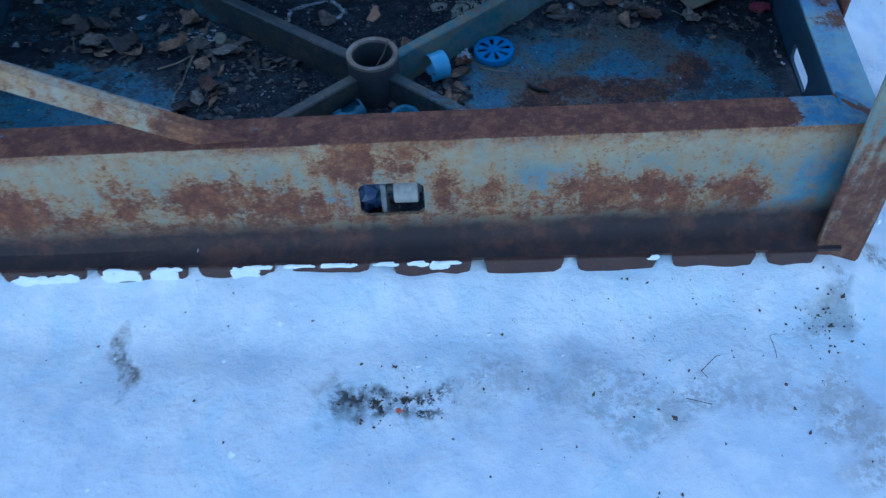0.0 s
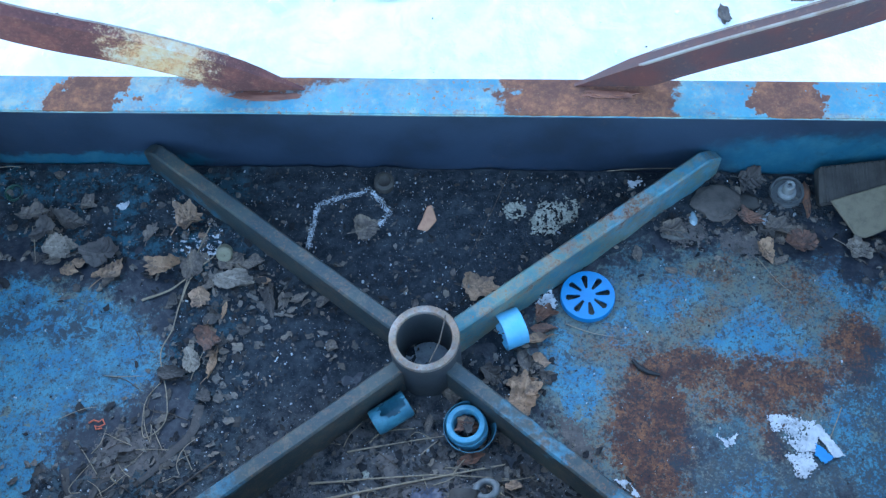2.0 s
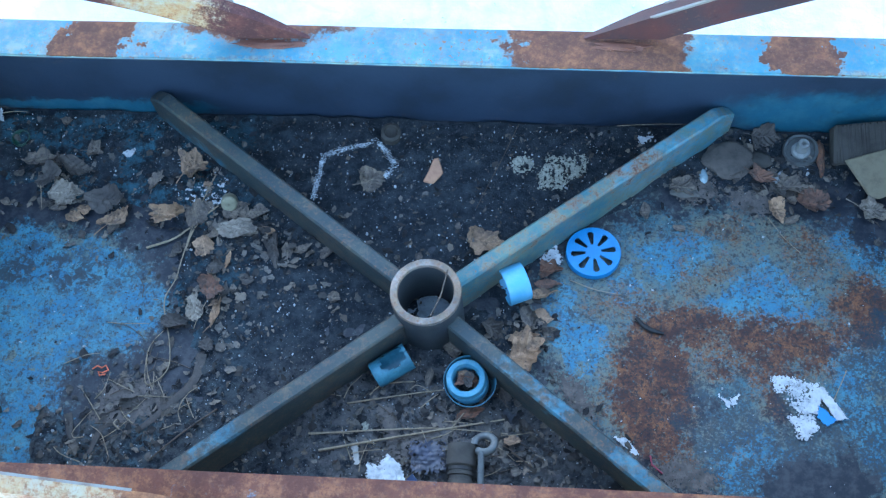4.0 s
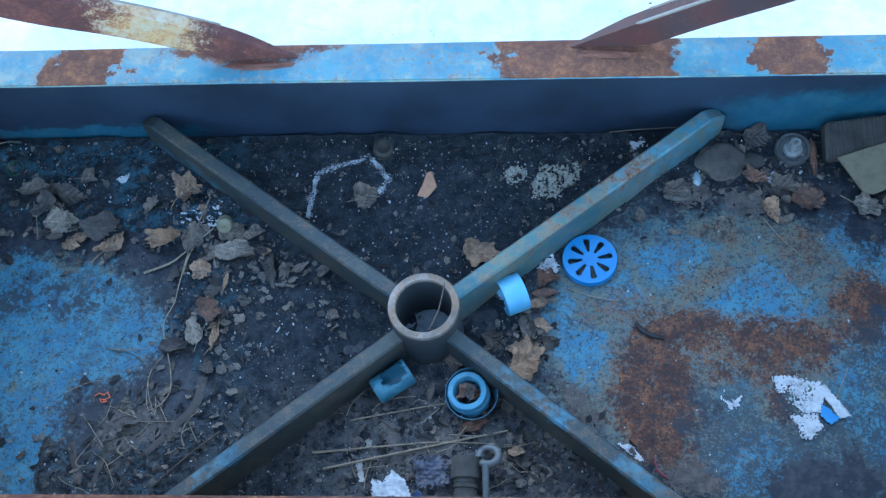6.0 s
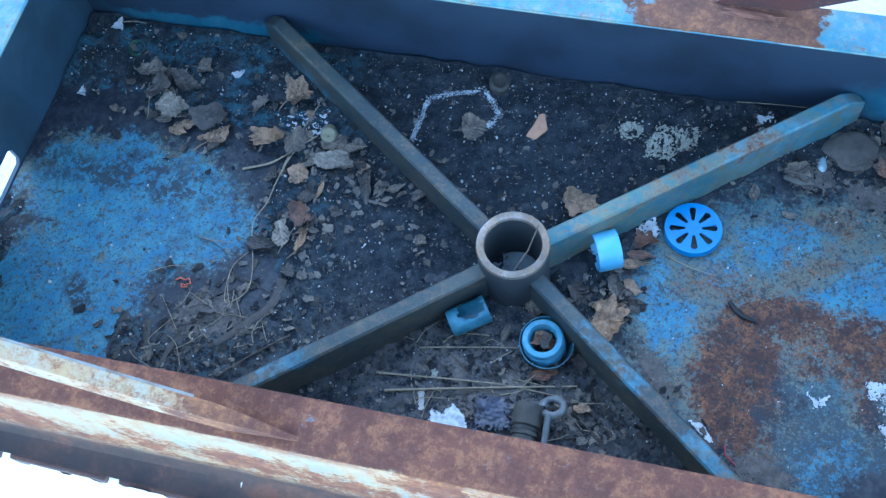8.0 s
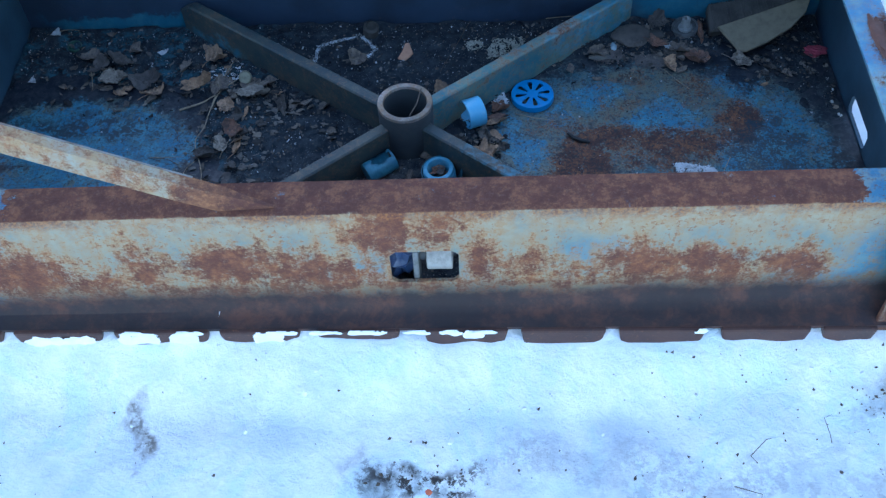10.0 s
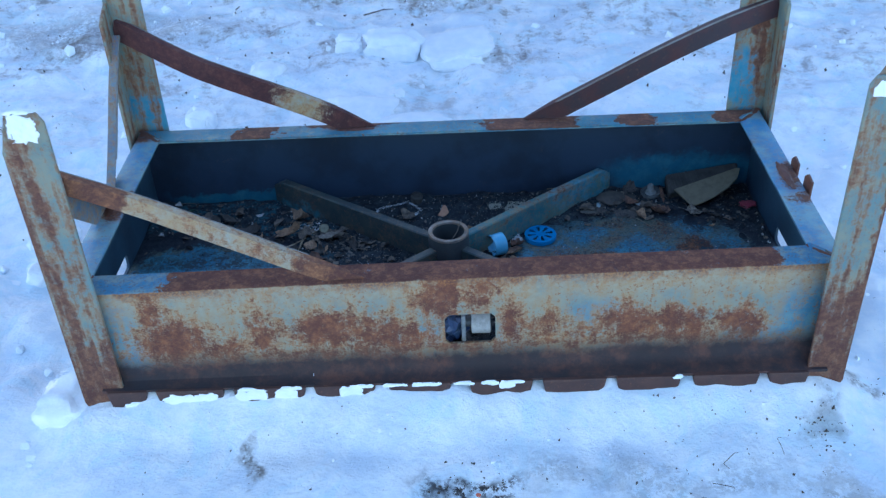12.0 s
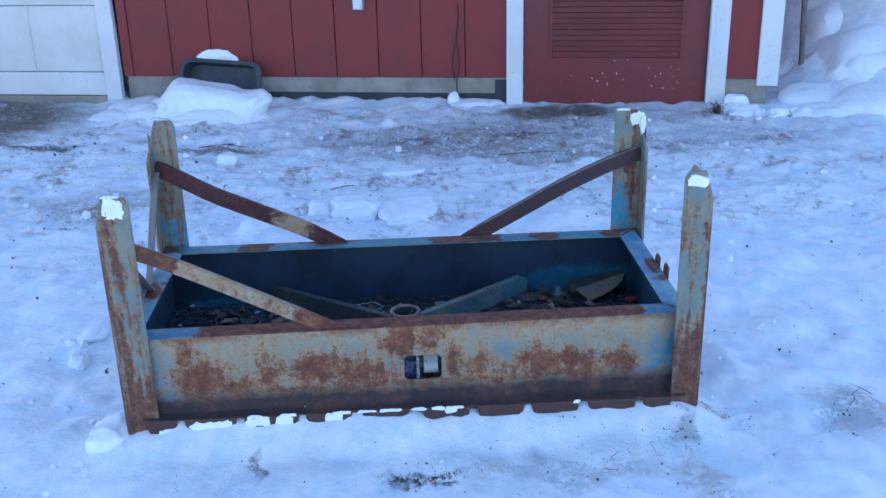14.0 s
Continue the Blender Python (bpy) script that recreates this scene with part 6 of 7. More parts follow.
for cx, cy, sx, sy, n in ((-0.76, 1.8, 0.08, 0.05, 90), (-0.5, 1.73, 0.08, 0.055, 150), (-0.36, 1.68, 0.08, 0.06, 110), (-0.47, 1.59, 0.035, 0.06, 90), (-0.57, 1.43, 0.07, 0.06, 60), (0.02, 1.57, 0.03, 0.05, 90), (0.38, 1.86, 0.1, 0.04, 170), (0.64, 1.84, 0.06, 0.06, 110), (-0.1, 1.42, 0.1, 0.045, 150), (0.06, 1.37, 0.07, 0.04, 70), (-0.06, 1.71, 0.07, 0.03, 40), (-0.7, 1.38, 0.04, 0.05, 20)):
    for i in range(n):
        x, y = np.clip(cx + rng.normal(0, sx), XL + 0.02, XR - 0.02), np.clip(cy + rng.normal(0, sy), YF + 0.03, YB - 0.02)
        if math.hypot(x - HX, y - HY) < 0.06:
            continue
        r, k = rng.uniform(0.003, 0.0095) * rng.uniform(0.6, 1.2), rng.randint(7, 12)
        m = Matrix.Translation((x, y, on_soil(x, y) + 0.0015 + 0.15 * r)) @ Euler((rng.normal(0, 0.22), rng.normal(0, 0.22), rng.uniform(0, 6.28))).to_matrix().to_4x4()
        c = shreds.verts.new(m @ Vector((0, 0, 0.18 * r)))
        slim = rng.uniform(0.35, 0.95)
        ring = [shreds.verts.new(m @ Vector((r * q * math.cos(t), slim * r * q * math.sin(t), 0.3 * r * rng.uniform(-0.6, 0.9)))) for t, q in zip(np.arange(k) * 2 * math.pi / k, rng.uniform(0.55, 1.35, k))]
        for t in range(k):
            shreds.faces.new((c, ring[t], ring[(t + 1) % k]))
for i in range(6800):
    x, y = rng.uniform(XL + 0.02, XR - 0.02), rng.uniform(YF + 0.02, YB - 0.02)
    z = on_soil(x, y)
    if z < FLOOR + 0.0005 and rng.rand() > 0.1:
        continue
    r = 0.00055 * rng.lognormal(0, 0.6)
    if y > HY + 0.735 * abs(x - HX) and rng.rand() < 0.25:
        r *= 1.4
    add_box(grit, -r, r, -r * 0.7, r * 0.7, -r * 0.5, r * 0.5, Matrix.Translation((x, y, z + 0.001)) @ Euler(rng.uniform(0, 3, 3)).to_matrix().to_4x4())


def shred_mat():
    s = Shade("leaf_shreds")
    col = s.mix(s.band(s.island, 0.1, 1.0), (0.02, 0.021, 0.024), s.mix(s.band(s.noise(25, 3), 0.4, 0.6), (0.2, 0.165, 0.135), (0.15, 0.14, 0.13)))
    col = s.mix(s.math("MULTIPLY", s.band(s.noise(150, 4, 0.7), 0.5, 0.64), 0.6), col, (0.04, 0.038, 0.04))
    return s.done(col, 0.85, s.noise(200, 3), 0.4, 0.001, spec=0.2)


tagged(part("leaf_shreds", shreds, shred_mat(), None), "brown shreds of rotted leaf over the soil", "leaf litter", kind="stuff")
tagged(part("pale_grit", grit, GRIT, None), "pale specks of grit and frost on the soil", "grit", kind="stuff")


# dry straws and twigs
def stalk(way, material, r=0.0013, label="dry straw stalk lying across the litter", lift=0.004, flat=1.0):
    pts = [Vector((*p, 0)) for p in way]
    fine = []
    for i in range(len(pts) - 1):
        p0, p1, p2, p3 = pts[max(i - 1, 0)], pts[i], pts[i + 1], pts[min(i + 2, len(pts) - 1)]
        for s in np.linspace(0, 1, 6, endpoint=False):
            fine.append(0.5 * (2 * p1 + (p2 - p0) * s + (2 * p0 - 5 * p1 + 4 * p2 - p3) * s ** 2 + (3 * p1 - p0 - 3 * p2 + p3) * s ** 3))
    fine.append(pts[-1])
    n = len(fine)
    z = [on_soil(p.x, p.y) for p in fine]
    for i, p in enumerate(fine):
        near = z[max(0, i - 3):i + 4]
        p.z = max(near) * 0.6 + sum(near) / len(near) * 0.4 + lift * (0.3 + 0.7 * math.sin(math.pi * i / (n - 1))) + r * 0.6
    section = [(u * flat, v) for u, v in round_section(r, 6)]
    return tagged(part("straw", sweep(bmesh.new(), fine, section, scale=list(np.linspace(1, 0.55, n))), material, None, smooth=True), label, "straw", "straws in the tray")


for way, r in ((((-0.275, 1.369), (-0.168, 1.394), (-0.006, 1.432)), 0.0021), (((-0.294, 1.394), (-0.169, 1.406), (-0.096, 1.412), (0.0, 1.411)), 0.0014), (((-0.241, 1.442), (-0.171, 1.456), (-0.098, 1.47)), 0.0014),
               (((-0.209, 1.458), (-0.189, 1.475), (-0.14, 1.482)), 0.0013), (((-0.607, 1.689), (-0.565, 1.706), (-0.538, 1.731)), 0.0024), (((-0.541, 1.686), (-0.527, 1.731), (-0.498, 1.769)), 0.0018),
               (((0.398, 1.791), (0.421, 1.753), (0.444, 1.73)), 0.0007), (((0.086, 1.665), (0.124, 1.65), (0.164, 1.644)), 0.0009), (((0.159, 1.95), (0.23, 1.955), (0.3, 1.957)), 0.0009), (((-0.922, 1.939), (-0.88, 1.945)), 0.001)):
    stalk(way, STRAW, r)
stalk(((-0.514, 1.825), (-0.531, 1.754), (-0.541, 1.686), (-0.546, 1.637), (-0.557, 1.594), (-0.535, 1.528), (-0.528, 1.487), (-0.543, 1.463), (-0.56, 1.461), (-0.566, 1.515), (-0.547, 1.549)), STRAW, 0.0012, "long thin dry stalk curled in a loop")
for way, r in ((((-0.439, 1.424), (-0.484, 1.381), (-0.527, 1.337)), 0.0018), (((-0.004, 1.477), (0.038, 1.448), (0.068, 1.42)), 0.0015), (((-0.006, 1.393), (0.038, 1.362)), 0.0017), (((-0.13, 1.44), (-0.106, 1.463)), 0.001), (((-0.084, 1.412), (-0.061, 1.445)), 0.001),
               (((-0.58, 1.383), (-0.591, 1.391), (-0.59, 1.399)), 0.0014), (((-0.825, 1.821), (-0.812, 1.785), (-0.806, 1.756)), 0.001), (((-0.007, 1.948), (-0.033, 1.873), (-0.069, 1.78)), 0.0009), (((0.495, 1.539), (0.461, 1.47)), 0.0008)):
    stalk(way, TWIG if r > 0.0016 or r == 0.0009 else STRAW, r, "thin dry twig lying in the tray")
for way, r in ((((-0.479, 1.51), (-0.482, 1.471), (-0.505, 1.439), (-0.531, 1.407), (-0.551, 1.387)), 0.0018), (((-0.596, 1.396), (-0.613, 1.379), (-0.622, 1.344)), 0.0014), (((-0.67, 1.405), (-0.655, 1.37), (-0.638, 1.348)), 0.0014)):
    stalk(way, LEAF_DARK, r, "flat withered grass blade in the mulch", 0.001, 4.5)
for i in range(58):
    if i < 26:
        x, y, a = rng.uniform(-0.28, 0.03), rng.uniform(1.34, 1.47), rng.normal(0.2, 0.6)
    else:
        x, y, a = rng.normal(-0.56, 0.05), rng.normal(1.46, 0.06), rng.uniform(0, 3)
    d = rng.uniform(0.012, 0.035)
    c = (x + rng.normal(0, 0.004), y + rng.normal(0, 0.004))
    stalk(((x - d * math.cos(a), y - d * math.sin(a)), c, (x + d * math.cos(a), y + d * math.sin(a))), STRAW if i % 3 else TWIG, 0.0008)
tagged(part("twig", sweep(bmesh.new(), [(-0.118, 1.548, 0.239), (-0.105, 1.58, 0.2405), (-0.098, 1.622, 0.2405)], round_section(0.0011, 5)), TWIG, None, smooth=True), "thin bent twig lying over the socket", "twig")


ob = part("ice_plug", lathe([(0.001, 0.135), (0.02, 0.1345), (0.039, 0.133), (0.0395, 0.129), (0.001, 0.129)], 32, pose(HX, HY, 0)), plain_mat("cloudy_ice", (0.3, 0.36, 0.4), (0.16, 0.2, 0.23), 0.3, 60), None, smooth=True)
tagged(ob, "cloudy grey ice at the bottom of the socket", "ice")


# ---- the odds and ends ----
def slotted_cap(x, y):
    c = thing("slotted_cap", (x, y, FLOOR), "bright blue round plastic cap with eight slots", "plastic cap")
    r, n, hgt = 0.0435, 96, 0.013
    bm = bmesh.new()
    rows = []
    radii = [0.0105, 0.0125, 0.016, 0.021, 0.026, 0.031, 0.0335, 0.0355, 0.039, 0.0425]
    for rr in radii:
        rows.append([bm.verts.new((x + rr * math.cos(2 * math.pi * i / n), y + rr * math.sin(2 * math.pi * i / n), FLOOR + hgt)) for i in range(n)])
    mid = bm.verts.new((x, y, FLOOR + hgt))
    for i in range(n):
        bm.faces.new((mid, rows[0][i], rows[0][(i + 1) % n]))
    for k in range(len(radii) - 1):
        rm = (radii[k] + radii[k + 1]) / 2
        for i in range(n):
            a = ((i + 0.5) / n * 8 + 0.28) % 1.0 - 0.5
            half = 0.0
            if 0.0125 < rm < 0.0355:
                wide = 0.0018 + 0.0034 * ((rm - 0.0125) / 0.023)
                if rm > 0.0335:
                    wide *= 0.6
                half = wide / (2 * math.pi * rm / 8)
            if abs(a) < half:
                continue
            bm.faces.new((rows[k][i], rows[k][(i + 1) % n], rows[k + 1][(i + 1) % n], rows[k + 1][i]))
    bmesh.ops.recalc_face_normals(bm, faces=bm.faces)
    if next(iter(bm.faces)).normal.z < 0:
        bmesh.ops.reverse_faces(bm, faces=bm.faces)
    thicken(bm, 0.003)
    part("disc", bm, BRIGHT_BLUE, c)
    part("skirt", lathe([(0.0425, hgt), (r, hgt - 0.0015), (r, 0.001), (0.041, 0.001), (0.041, hgt - 0.003)], 72, pose(x, y, FLOOR)), BRIGHT_BLUE, c, smooth=True)


slotted_cap(0.121, 1.712)

# a short sleeve of pipe lying on its side
m = pose(0.0, 1.642, on_soil(0.0, 1.642) + 0.029, 90, 0, 114)
ob = part("pipe_sleeve", lathe([(0.029, -0.018), (0.03, -0.017), (0.03, 0.017), (0.029, 0.018), (0.027, 0.018), (0.027, -0.018), (0.029, -0.018)], 48, m), PALE_BLUE, None, smooth=True)
tagged(ob, "short pale blue plastic pipe sleeve lying on its side", "pipe sleeve")

# a broken teal cup on its side
m = pose(-0.178, 1.498, max(on_soil(-0.178 + i, 1.498 + j) for i in (-0.02, 0, 0.02) for j in (-0.02, 0, 0.02)) + 0.0195, 84, 0, 124)
cup = thing("broken_cup", (-0.178, 1.498, FLOOR), "broken dull teal plastic cup lying on its side", "cup")
wall = [(0.0205 + 0.0007 * k / 14, -0.027 + 0.057 * k / 14) for k in range(15)]
bm = lathe([(0.002, -0.03), (0.0185, -0.03)] + wall + [(r - 0.0014, z) for r, z in reversed(wall)] + [(0.002, -0.0285)], 56)
gone = []
for f in bm.faces:
    c = f.calc_center_median()
    a = math.atan2(c.x, c.y)
    ragged_edge = 1 + 0.35 * noise.noise(Vector((3 * a, 60 * c.z, 2.0)))
    if abs(c.z) < 0.029 and math.hypot((a - 0.25) / 0.85, (c.z - 0.006) / 0.021) < ragged_edge:
        gone.append(f)
bmesh.ops.delete(bm, geom=gone, context="FACES")
bm.transform(m)
part("shell", bm, TEAL_BLUE, cup, smooth=True)

# a threaded collar standing on its end with litter in it
rx, ry = -0.063, 1.485
rz = on_soil(rx, ry) - 0.004
collar = thing("threaded_collar", (rx, ry, rz), "pale blue threaded plastic collar with dead leaves inside", "pipe collar")
prof = [(0.019, 0.0), (0.029, 0.0)]
for k in range(4):
    prof += [(0.029, 0.005 + 0.007 * k), (0.0315, 0.007 + 0.007 * k), (0.0315, 0.009 + 0.007 * k), (0.029, 0.011 + 0.007 * k)]
prof += [(0.03, 0.036), (0.03, 0.041), (0.028, 0.044), (0.0215, 0.045), (0.0195, 0.042), (0.019, 0.0)]
part("body", lathe(prof, 56, pose(rx, ry, rz, 4, -3, 0)), COLLAR_BLUE, collar, smooth=True)
part("outer_ring", lathe([(0.0335, 0.002), (0.0362, 0.014), (0.0385, 0.03), (0.0392, 0.034), (0.0382, 0.034), (0.0372, 0.03), (0.0348, 0.014), (0.032, 0.002)], 56, pose(rx + 0.002, ry - 0.002, rz + 0.002, 4, 3, 0)), TEAL_BLUE, collar, "darker flared teal skirt", smooth=True)
for k in range(5):
    t = 1.3 * k
    leaf(rx + 0.007 * math.cos(t), ry + 0.007 * math.sin(t), 0.012, 0.008, 70 * k, (LEAF_RUST, LEAF_DARK, LEAF_TAN)[k % 3], "dead leaf scrap inside the blue collar", 0.012 + 0.004 * k)

# a spark-plug-like fitting behind the front slot: ribbed body, pale insulator, metal collar
fx, fy = -0.064, 1.335
plug = thing("pipe_fitting", (fx, fy, FLOOR), "dull ribbed pipe fitting with a pale collar, lying in the litter", "pipe fitting")
m = pose(fx, fy, FLOOR + 0.027, 90, 0, 0)
part("body", lathe([(0.001, -0.05), (0.021, -0.05), (0.0215, -0.046), (0.0215, -0.02), (0.019, -0.018), (0.0172, -0.018), (0.0172, -0.012), (0.0185, -0.011), (0.0185, -0.006), (0.0165, -0.005), (0.0165, 0.0), (0.018, 0.001), (0.018, 0.038), (0.0165, 0.041), (0.001, 0.041)], 40, m), OLD_WOOD, plug, smooth=True)
part("band", lathe([(0.0173, -0.0175), (0.0185, -0.0175), (0.0185, -0.0125), (0.0173, -0.0125)], 40, m), BLACK_RUBBER, plug, "black sealing ring", smooth=True)
bm = bmesh.new()
for k, (a, b) in enumerate(((-0.008, -0.006), (-0.003, 0.002), (0.004, 0.009))):
    add_box(bm, fx + a, fx + b, 1.366 - 0.004, 1.366 + 0.004, FLOOR + 0.0444, FLOOR + 0.0453)
part("mark", bm, LICHEN, plug, "pale worn marking")

# the pale cylinder and clip that show through the slot
valve = thing("ceramic_plug", (-0.05, 1.247, 0.16), "off-white cylinder with a metal clip behind the wall's slot", "fitting")
m = pose(-0.052, 1.252, 0.206, 0, 90, 0)
part("cylinder", lathe([(0.001, -0.026), (0.027, -0.026), (0.029, -0.024), (0.029, 0.016), (0.027, 0.018), (0.001, 0.018)], 36, m), CERAMIC, valve, smooth=True)
part("clip", box(-0.101, -0.091, 1.224, 1.275, FLOOR + 0.002, 0.24, 0.003), GREY_METAL, valve, "dull metal clip")
part("stem", lathe([(0.001, -0.05), (0.013, -0.05), (0.013, -0.026), (0.001, -0.026)], 24, m), DARK_METAL, valve, smooth=True)
ob = part("blue_bag", lump((-0.13, 1.28, FLOOR + 0.05), (0.035, 0.04, 0.05), 201, 0.6, 3, 5), plain_mat("dark_blue_film", (0.03, 0.06, 0.14), (0.09, 0.13, 0.22), 0.35, 40, 0.5), None)
tagged(ob, "crumpled dark blue plastic film behind the slot", "plastic film")

# an eye bolt
ex, ey = -0.036, 1.398
bolt = thing("eye_bolt", (ex, ey, FLOOR), "dull iron eye bolt lying in the litter", "eye bolt")
pts = [(ex + 0.004 + 0.0145 * math.cos(t), ey - 0.012 + 0.013 * math.sin(t), FLOOR + 0.04 + 0.007 * math.cos(t + 0.6)) for t in np.linspace(-2.3, 3.3, 24)]
part("eye", sweep(bmesh.new(), pts, round_section(0.0056, 10)), EYE_IRON, bolt, smooth=True)
part("shank", sweep(bmesh.new(), [(ex + 0.0, ey - 0.024, FLOOR + 0.046), (ex + 0.001, ey - 0.05, FLOOR + 0.04), (ex + 0.002, ey - 0.11, FLOOR + 0.022)], round_section(0.0048, 10)), EYE_IRON, bolt, smooth=True)

# a turned metal knob near the back
vx, vy = 0.458, 1.915
vz = on_soil(vx, vy) - 0.001
knob = thing("metal_knob", (vx, vy, vz), "dull grey flanged metal knob standing on the soil", "metal knob")
m = pose(vx, vy, vz, 6, -4, 0)
part("flange", lathe([(0.001, 0.0), (0.0275, 0.0), (0.029, 0.004), (0.029, 0.009), (0.027, 0.013), (0.0235, 0.012), (0.0225, 0.007), (0.001, 0.006)], 44, m), KNOB_DARK, knob, smooth=True)
part("stem", lathe([(0.0155, 0.006), (0.0145, 0.011), (0.0095, 0.013), (0.009, 0.032), (0.0078, 0.0345), (0.0042, 0.0345), (0.0036, 0.028), (0.001, 0.028)], 32, m), KNOB_PALE, knob, smooth=True)
ob = part("bark_strip", lump((0.487, 1.9, FLOOR + 0.012), (0.006, 0.035, 0.012), 210, 0.4, 3, 3), LEAF_RUST, None, smooth=True)
tagged(ob, "curled strip of reddish bark beside the knob", "bark")

# a weathered wooden block with a piece of tan felt on it
block = thing("wooden_block", (0.6, 1.92, FLOOR), "weathered grooved wooden block leaning in the corner", "wooden block")
m = pose(0.605, 1.922, FLOOR + 0.034, 26, -7, 4)
o = [(-0.105, -0.03), (0.06, -0.026), (0.105, 0.012), (0.11, 0.034), (-0.1, 0.034)]
part("body", prism(o, 0.04, m @ pose(0, 0, -0.02), 0.004), OLD_WOOD, block)
for k in range(34):
    x = -0.098 + 0.0059 * k + 0.001 * math.sin(3.7 * k)
    part("ridge", box(x, x + 0.0036 + 0.001 * math.sin(5.1 * k), -0.027 + 0.028 * max(0, (x - 0.05) / 0.055), 0.033, 0.0185, 0.0212 + 0.0012 * math.sin(2.3 * k), 0.0006, m, 1), OLD_WOOD, block)
o = [(-0.098, 0.0), (-0.072, -0.066), (-0.058, -0.071), (-0.01, -0.062), (0.045, -0.044), (0.085, -0.018), (0.105, 0.012), (0.095, 0.016)]
ob = part("felt_scrap", prism(o, 0.007, pose(0.612, 1.9, FLOOR + 0.048, 22, -9, 10), 0.0015), FELT, None)
tagged(ob, "stiff tan felt scrap leaning on the wooden block", "felt scrap")

tagged(part("flat_stone", lump((0.341, 1.892, FLOOR + 0.01), (0.04, 0.034, 0.009), 220, 0.22, 4, 2.4), BROWN_STONE, None, smooth=True), "flat grey-brown oval stone on the soil", "stone")
tagged(part("flat_stone", lump((0.392, 1.893, FLOOR + 0.008), (0.018, 0.016, 0.008), 221, 0.25, 3, 2.6), OLD_WOOD, None, smooth=True), "small dark round stone on the soil", "stone")
tagged(part("bark_flake", lump((0.27, 1.828, FLOOR + 0.006), (0.024, 0.008, 0.006), 222, 0.35, 3, 3), STONE_GREY, None, smooth=True), "grey flake of bark by the rib", "bark")
tagged(part("glass_chip", lump((0.299, 1.86, FLOOR + 0.006), (0.007, 0.014, 0.005), 223, 0.3, 2, 3), plain_mat("pale_glass", (0.25, 0.36, 0.42), (0.4, 0.48, 0.5), 0.15, 50), None, smooth=True), "pale bluish chip of glass on the soil", "glass chip")
o = [(-0.014, -0.02), (0.003, -0.022), (0.018, 0.0), (0.006, 0.026), (-0.002, 0.022), (-0.007, 0.0)]
tagged(part("clay_shard", prism(o, 0.006, pose(-0.147, 1.85, on_soil(-0.147, 1.85) + 0.004, 14, 18, 0), 0.0015), CLAY, None), "orange clay shard standing in dark soil", "clay shard")


def inside(x, y, outline):
    """How far a place lies inside an outline (below zero outside)."""
    odd, near = False, 1e9
    for (ax, ay), (bx, by) in zip(outline, outline[1:] + outline[:1]):
        if (ay > y) != (by > y) and x < ax + (bx - ax) * (y - ay) / (by - ay):
            odd = not odd
        t = min(1, max(0, ((x - ax) * (bx - ax) + (y - ay) * (by - ay)) / max(1e-12, (bx - ax) ** 2 + (by - ay) ** 2)))
        near = min(near, math.hypot(ax + t * (bx - ax) - x, ay + t * (by - ay) - y))
    return near if odd else -near


def ragged(depth_at, box4, cell, torn, holes, lift, crumple, seed, thick=0.0005, grain=260, patchy=0.0):
    """A thin sheet with frayed edges and small holes, crumpled, lying on the litter."""
    bm = bmesh.new()
    grid = {}
    x0, x1, y0, y1 = box4

    def corner(i, j):
        if (i, j) not in grid:
            x, y = x0 + i * cell, y0 + j * cell
            q = Vector((x * 60, y * 60, seed))
            z = on_soil(x, y) * 0.3 + on_soil((x0 + x1) / 2, (y0 + y1) / 2) * 0.7 + lift + crumple * (1 + noise.noise(q) + 0.5 * noise.noise(q * 3))
            j2 = noise.noise_vector(Vector((x * 900, y * 900, seed)))
            grid[(i, j)] = bm.verts.new((x + 0.4 * cell * j2.x, y + 0.4 * cell * j2.y, z))
        return grid[(i, j)]

    for i in range(int((x1 - x0) / cell)):
        for j in range(int((y1 - y0) / cell)):
            x, y = x0 + (i + 0.5) * cell, y0 + (j + 0.5) * cell
            d = depth_at(x, y)
            n = noise.noise(Vector((x * grain, y * grain, seed))) + 0.6 * noise.noise(Vector((x * grain * 2.6, y * grain * 2.6, seed))) + patchy * noise.noise(Vector((x * 70, y * 70, seed + 2)))
            if d + torn * n > 0 and n > holes:
                bm.faces.new((corner(i, j), corner(i + 1, j), corner(i + 1, j + 1), corner(i, j + 1)))
    thicken(bm, thick)
    return bm


def bounds(outline, m=0.008):
    xs, ys = [p[0] for p in outline], [p[1] for p in outline]
    return min(xs) - m, max(xs) + m, min(ys) - m, max(ys) + m


def scrap(outline, label, material=PAPER_WHITE, torn=0.003, holes=-0.9, lift=0.0015, crumple=0.0012, name="paper_scrap", category="paper scrap", cell=0.0013, grain=260, patchy=0.0):
    bm = ragged(lambda x, y: inside(x, y, outline), bounds(outline), cell, torn, holes, lift, crumple, 13.7 * outline[0][0] + 7, 0.0005, grain, patchy)
    return tagged(part(name, bm, material, None, smooth=True), label, category, name.replace("_", " ") + "s in the tray")


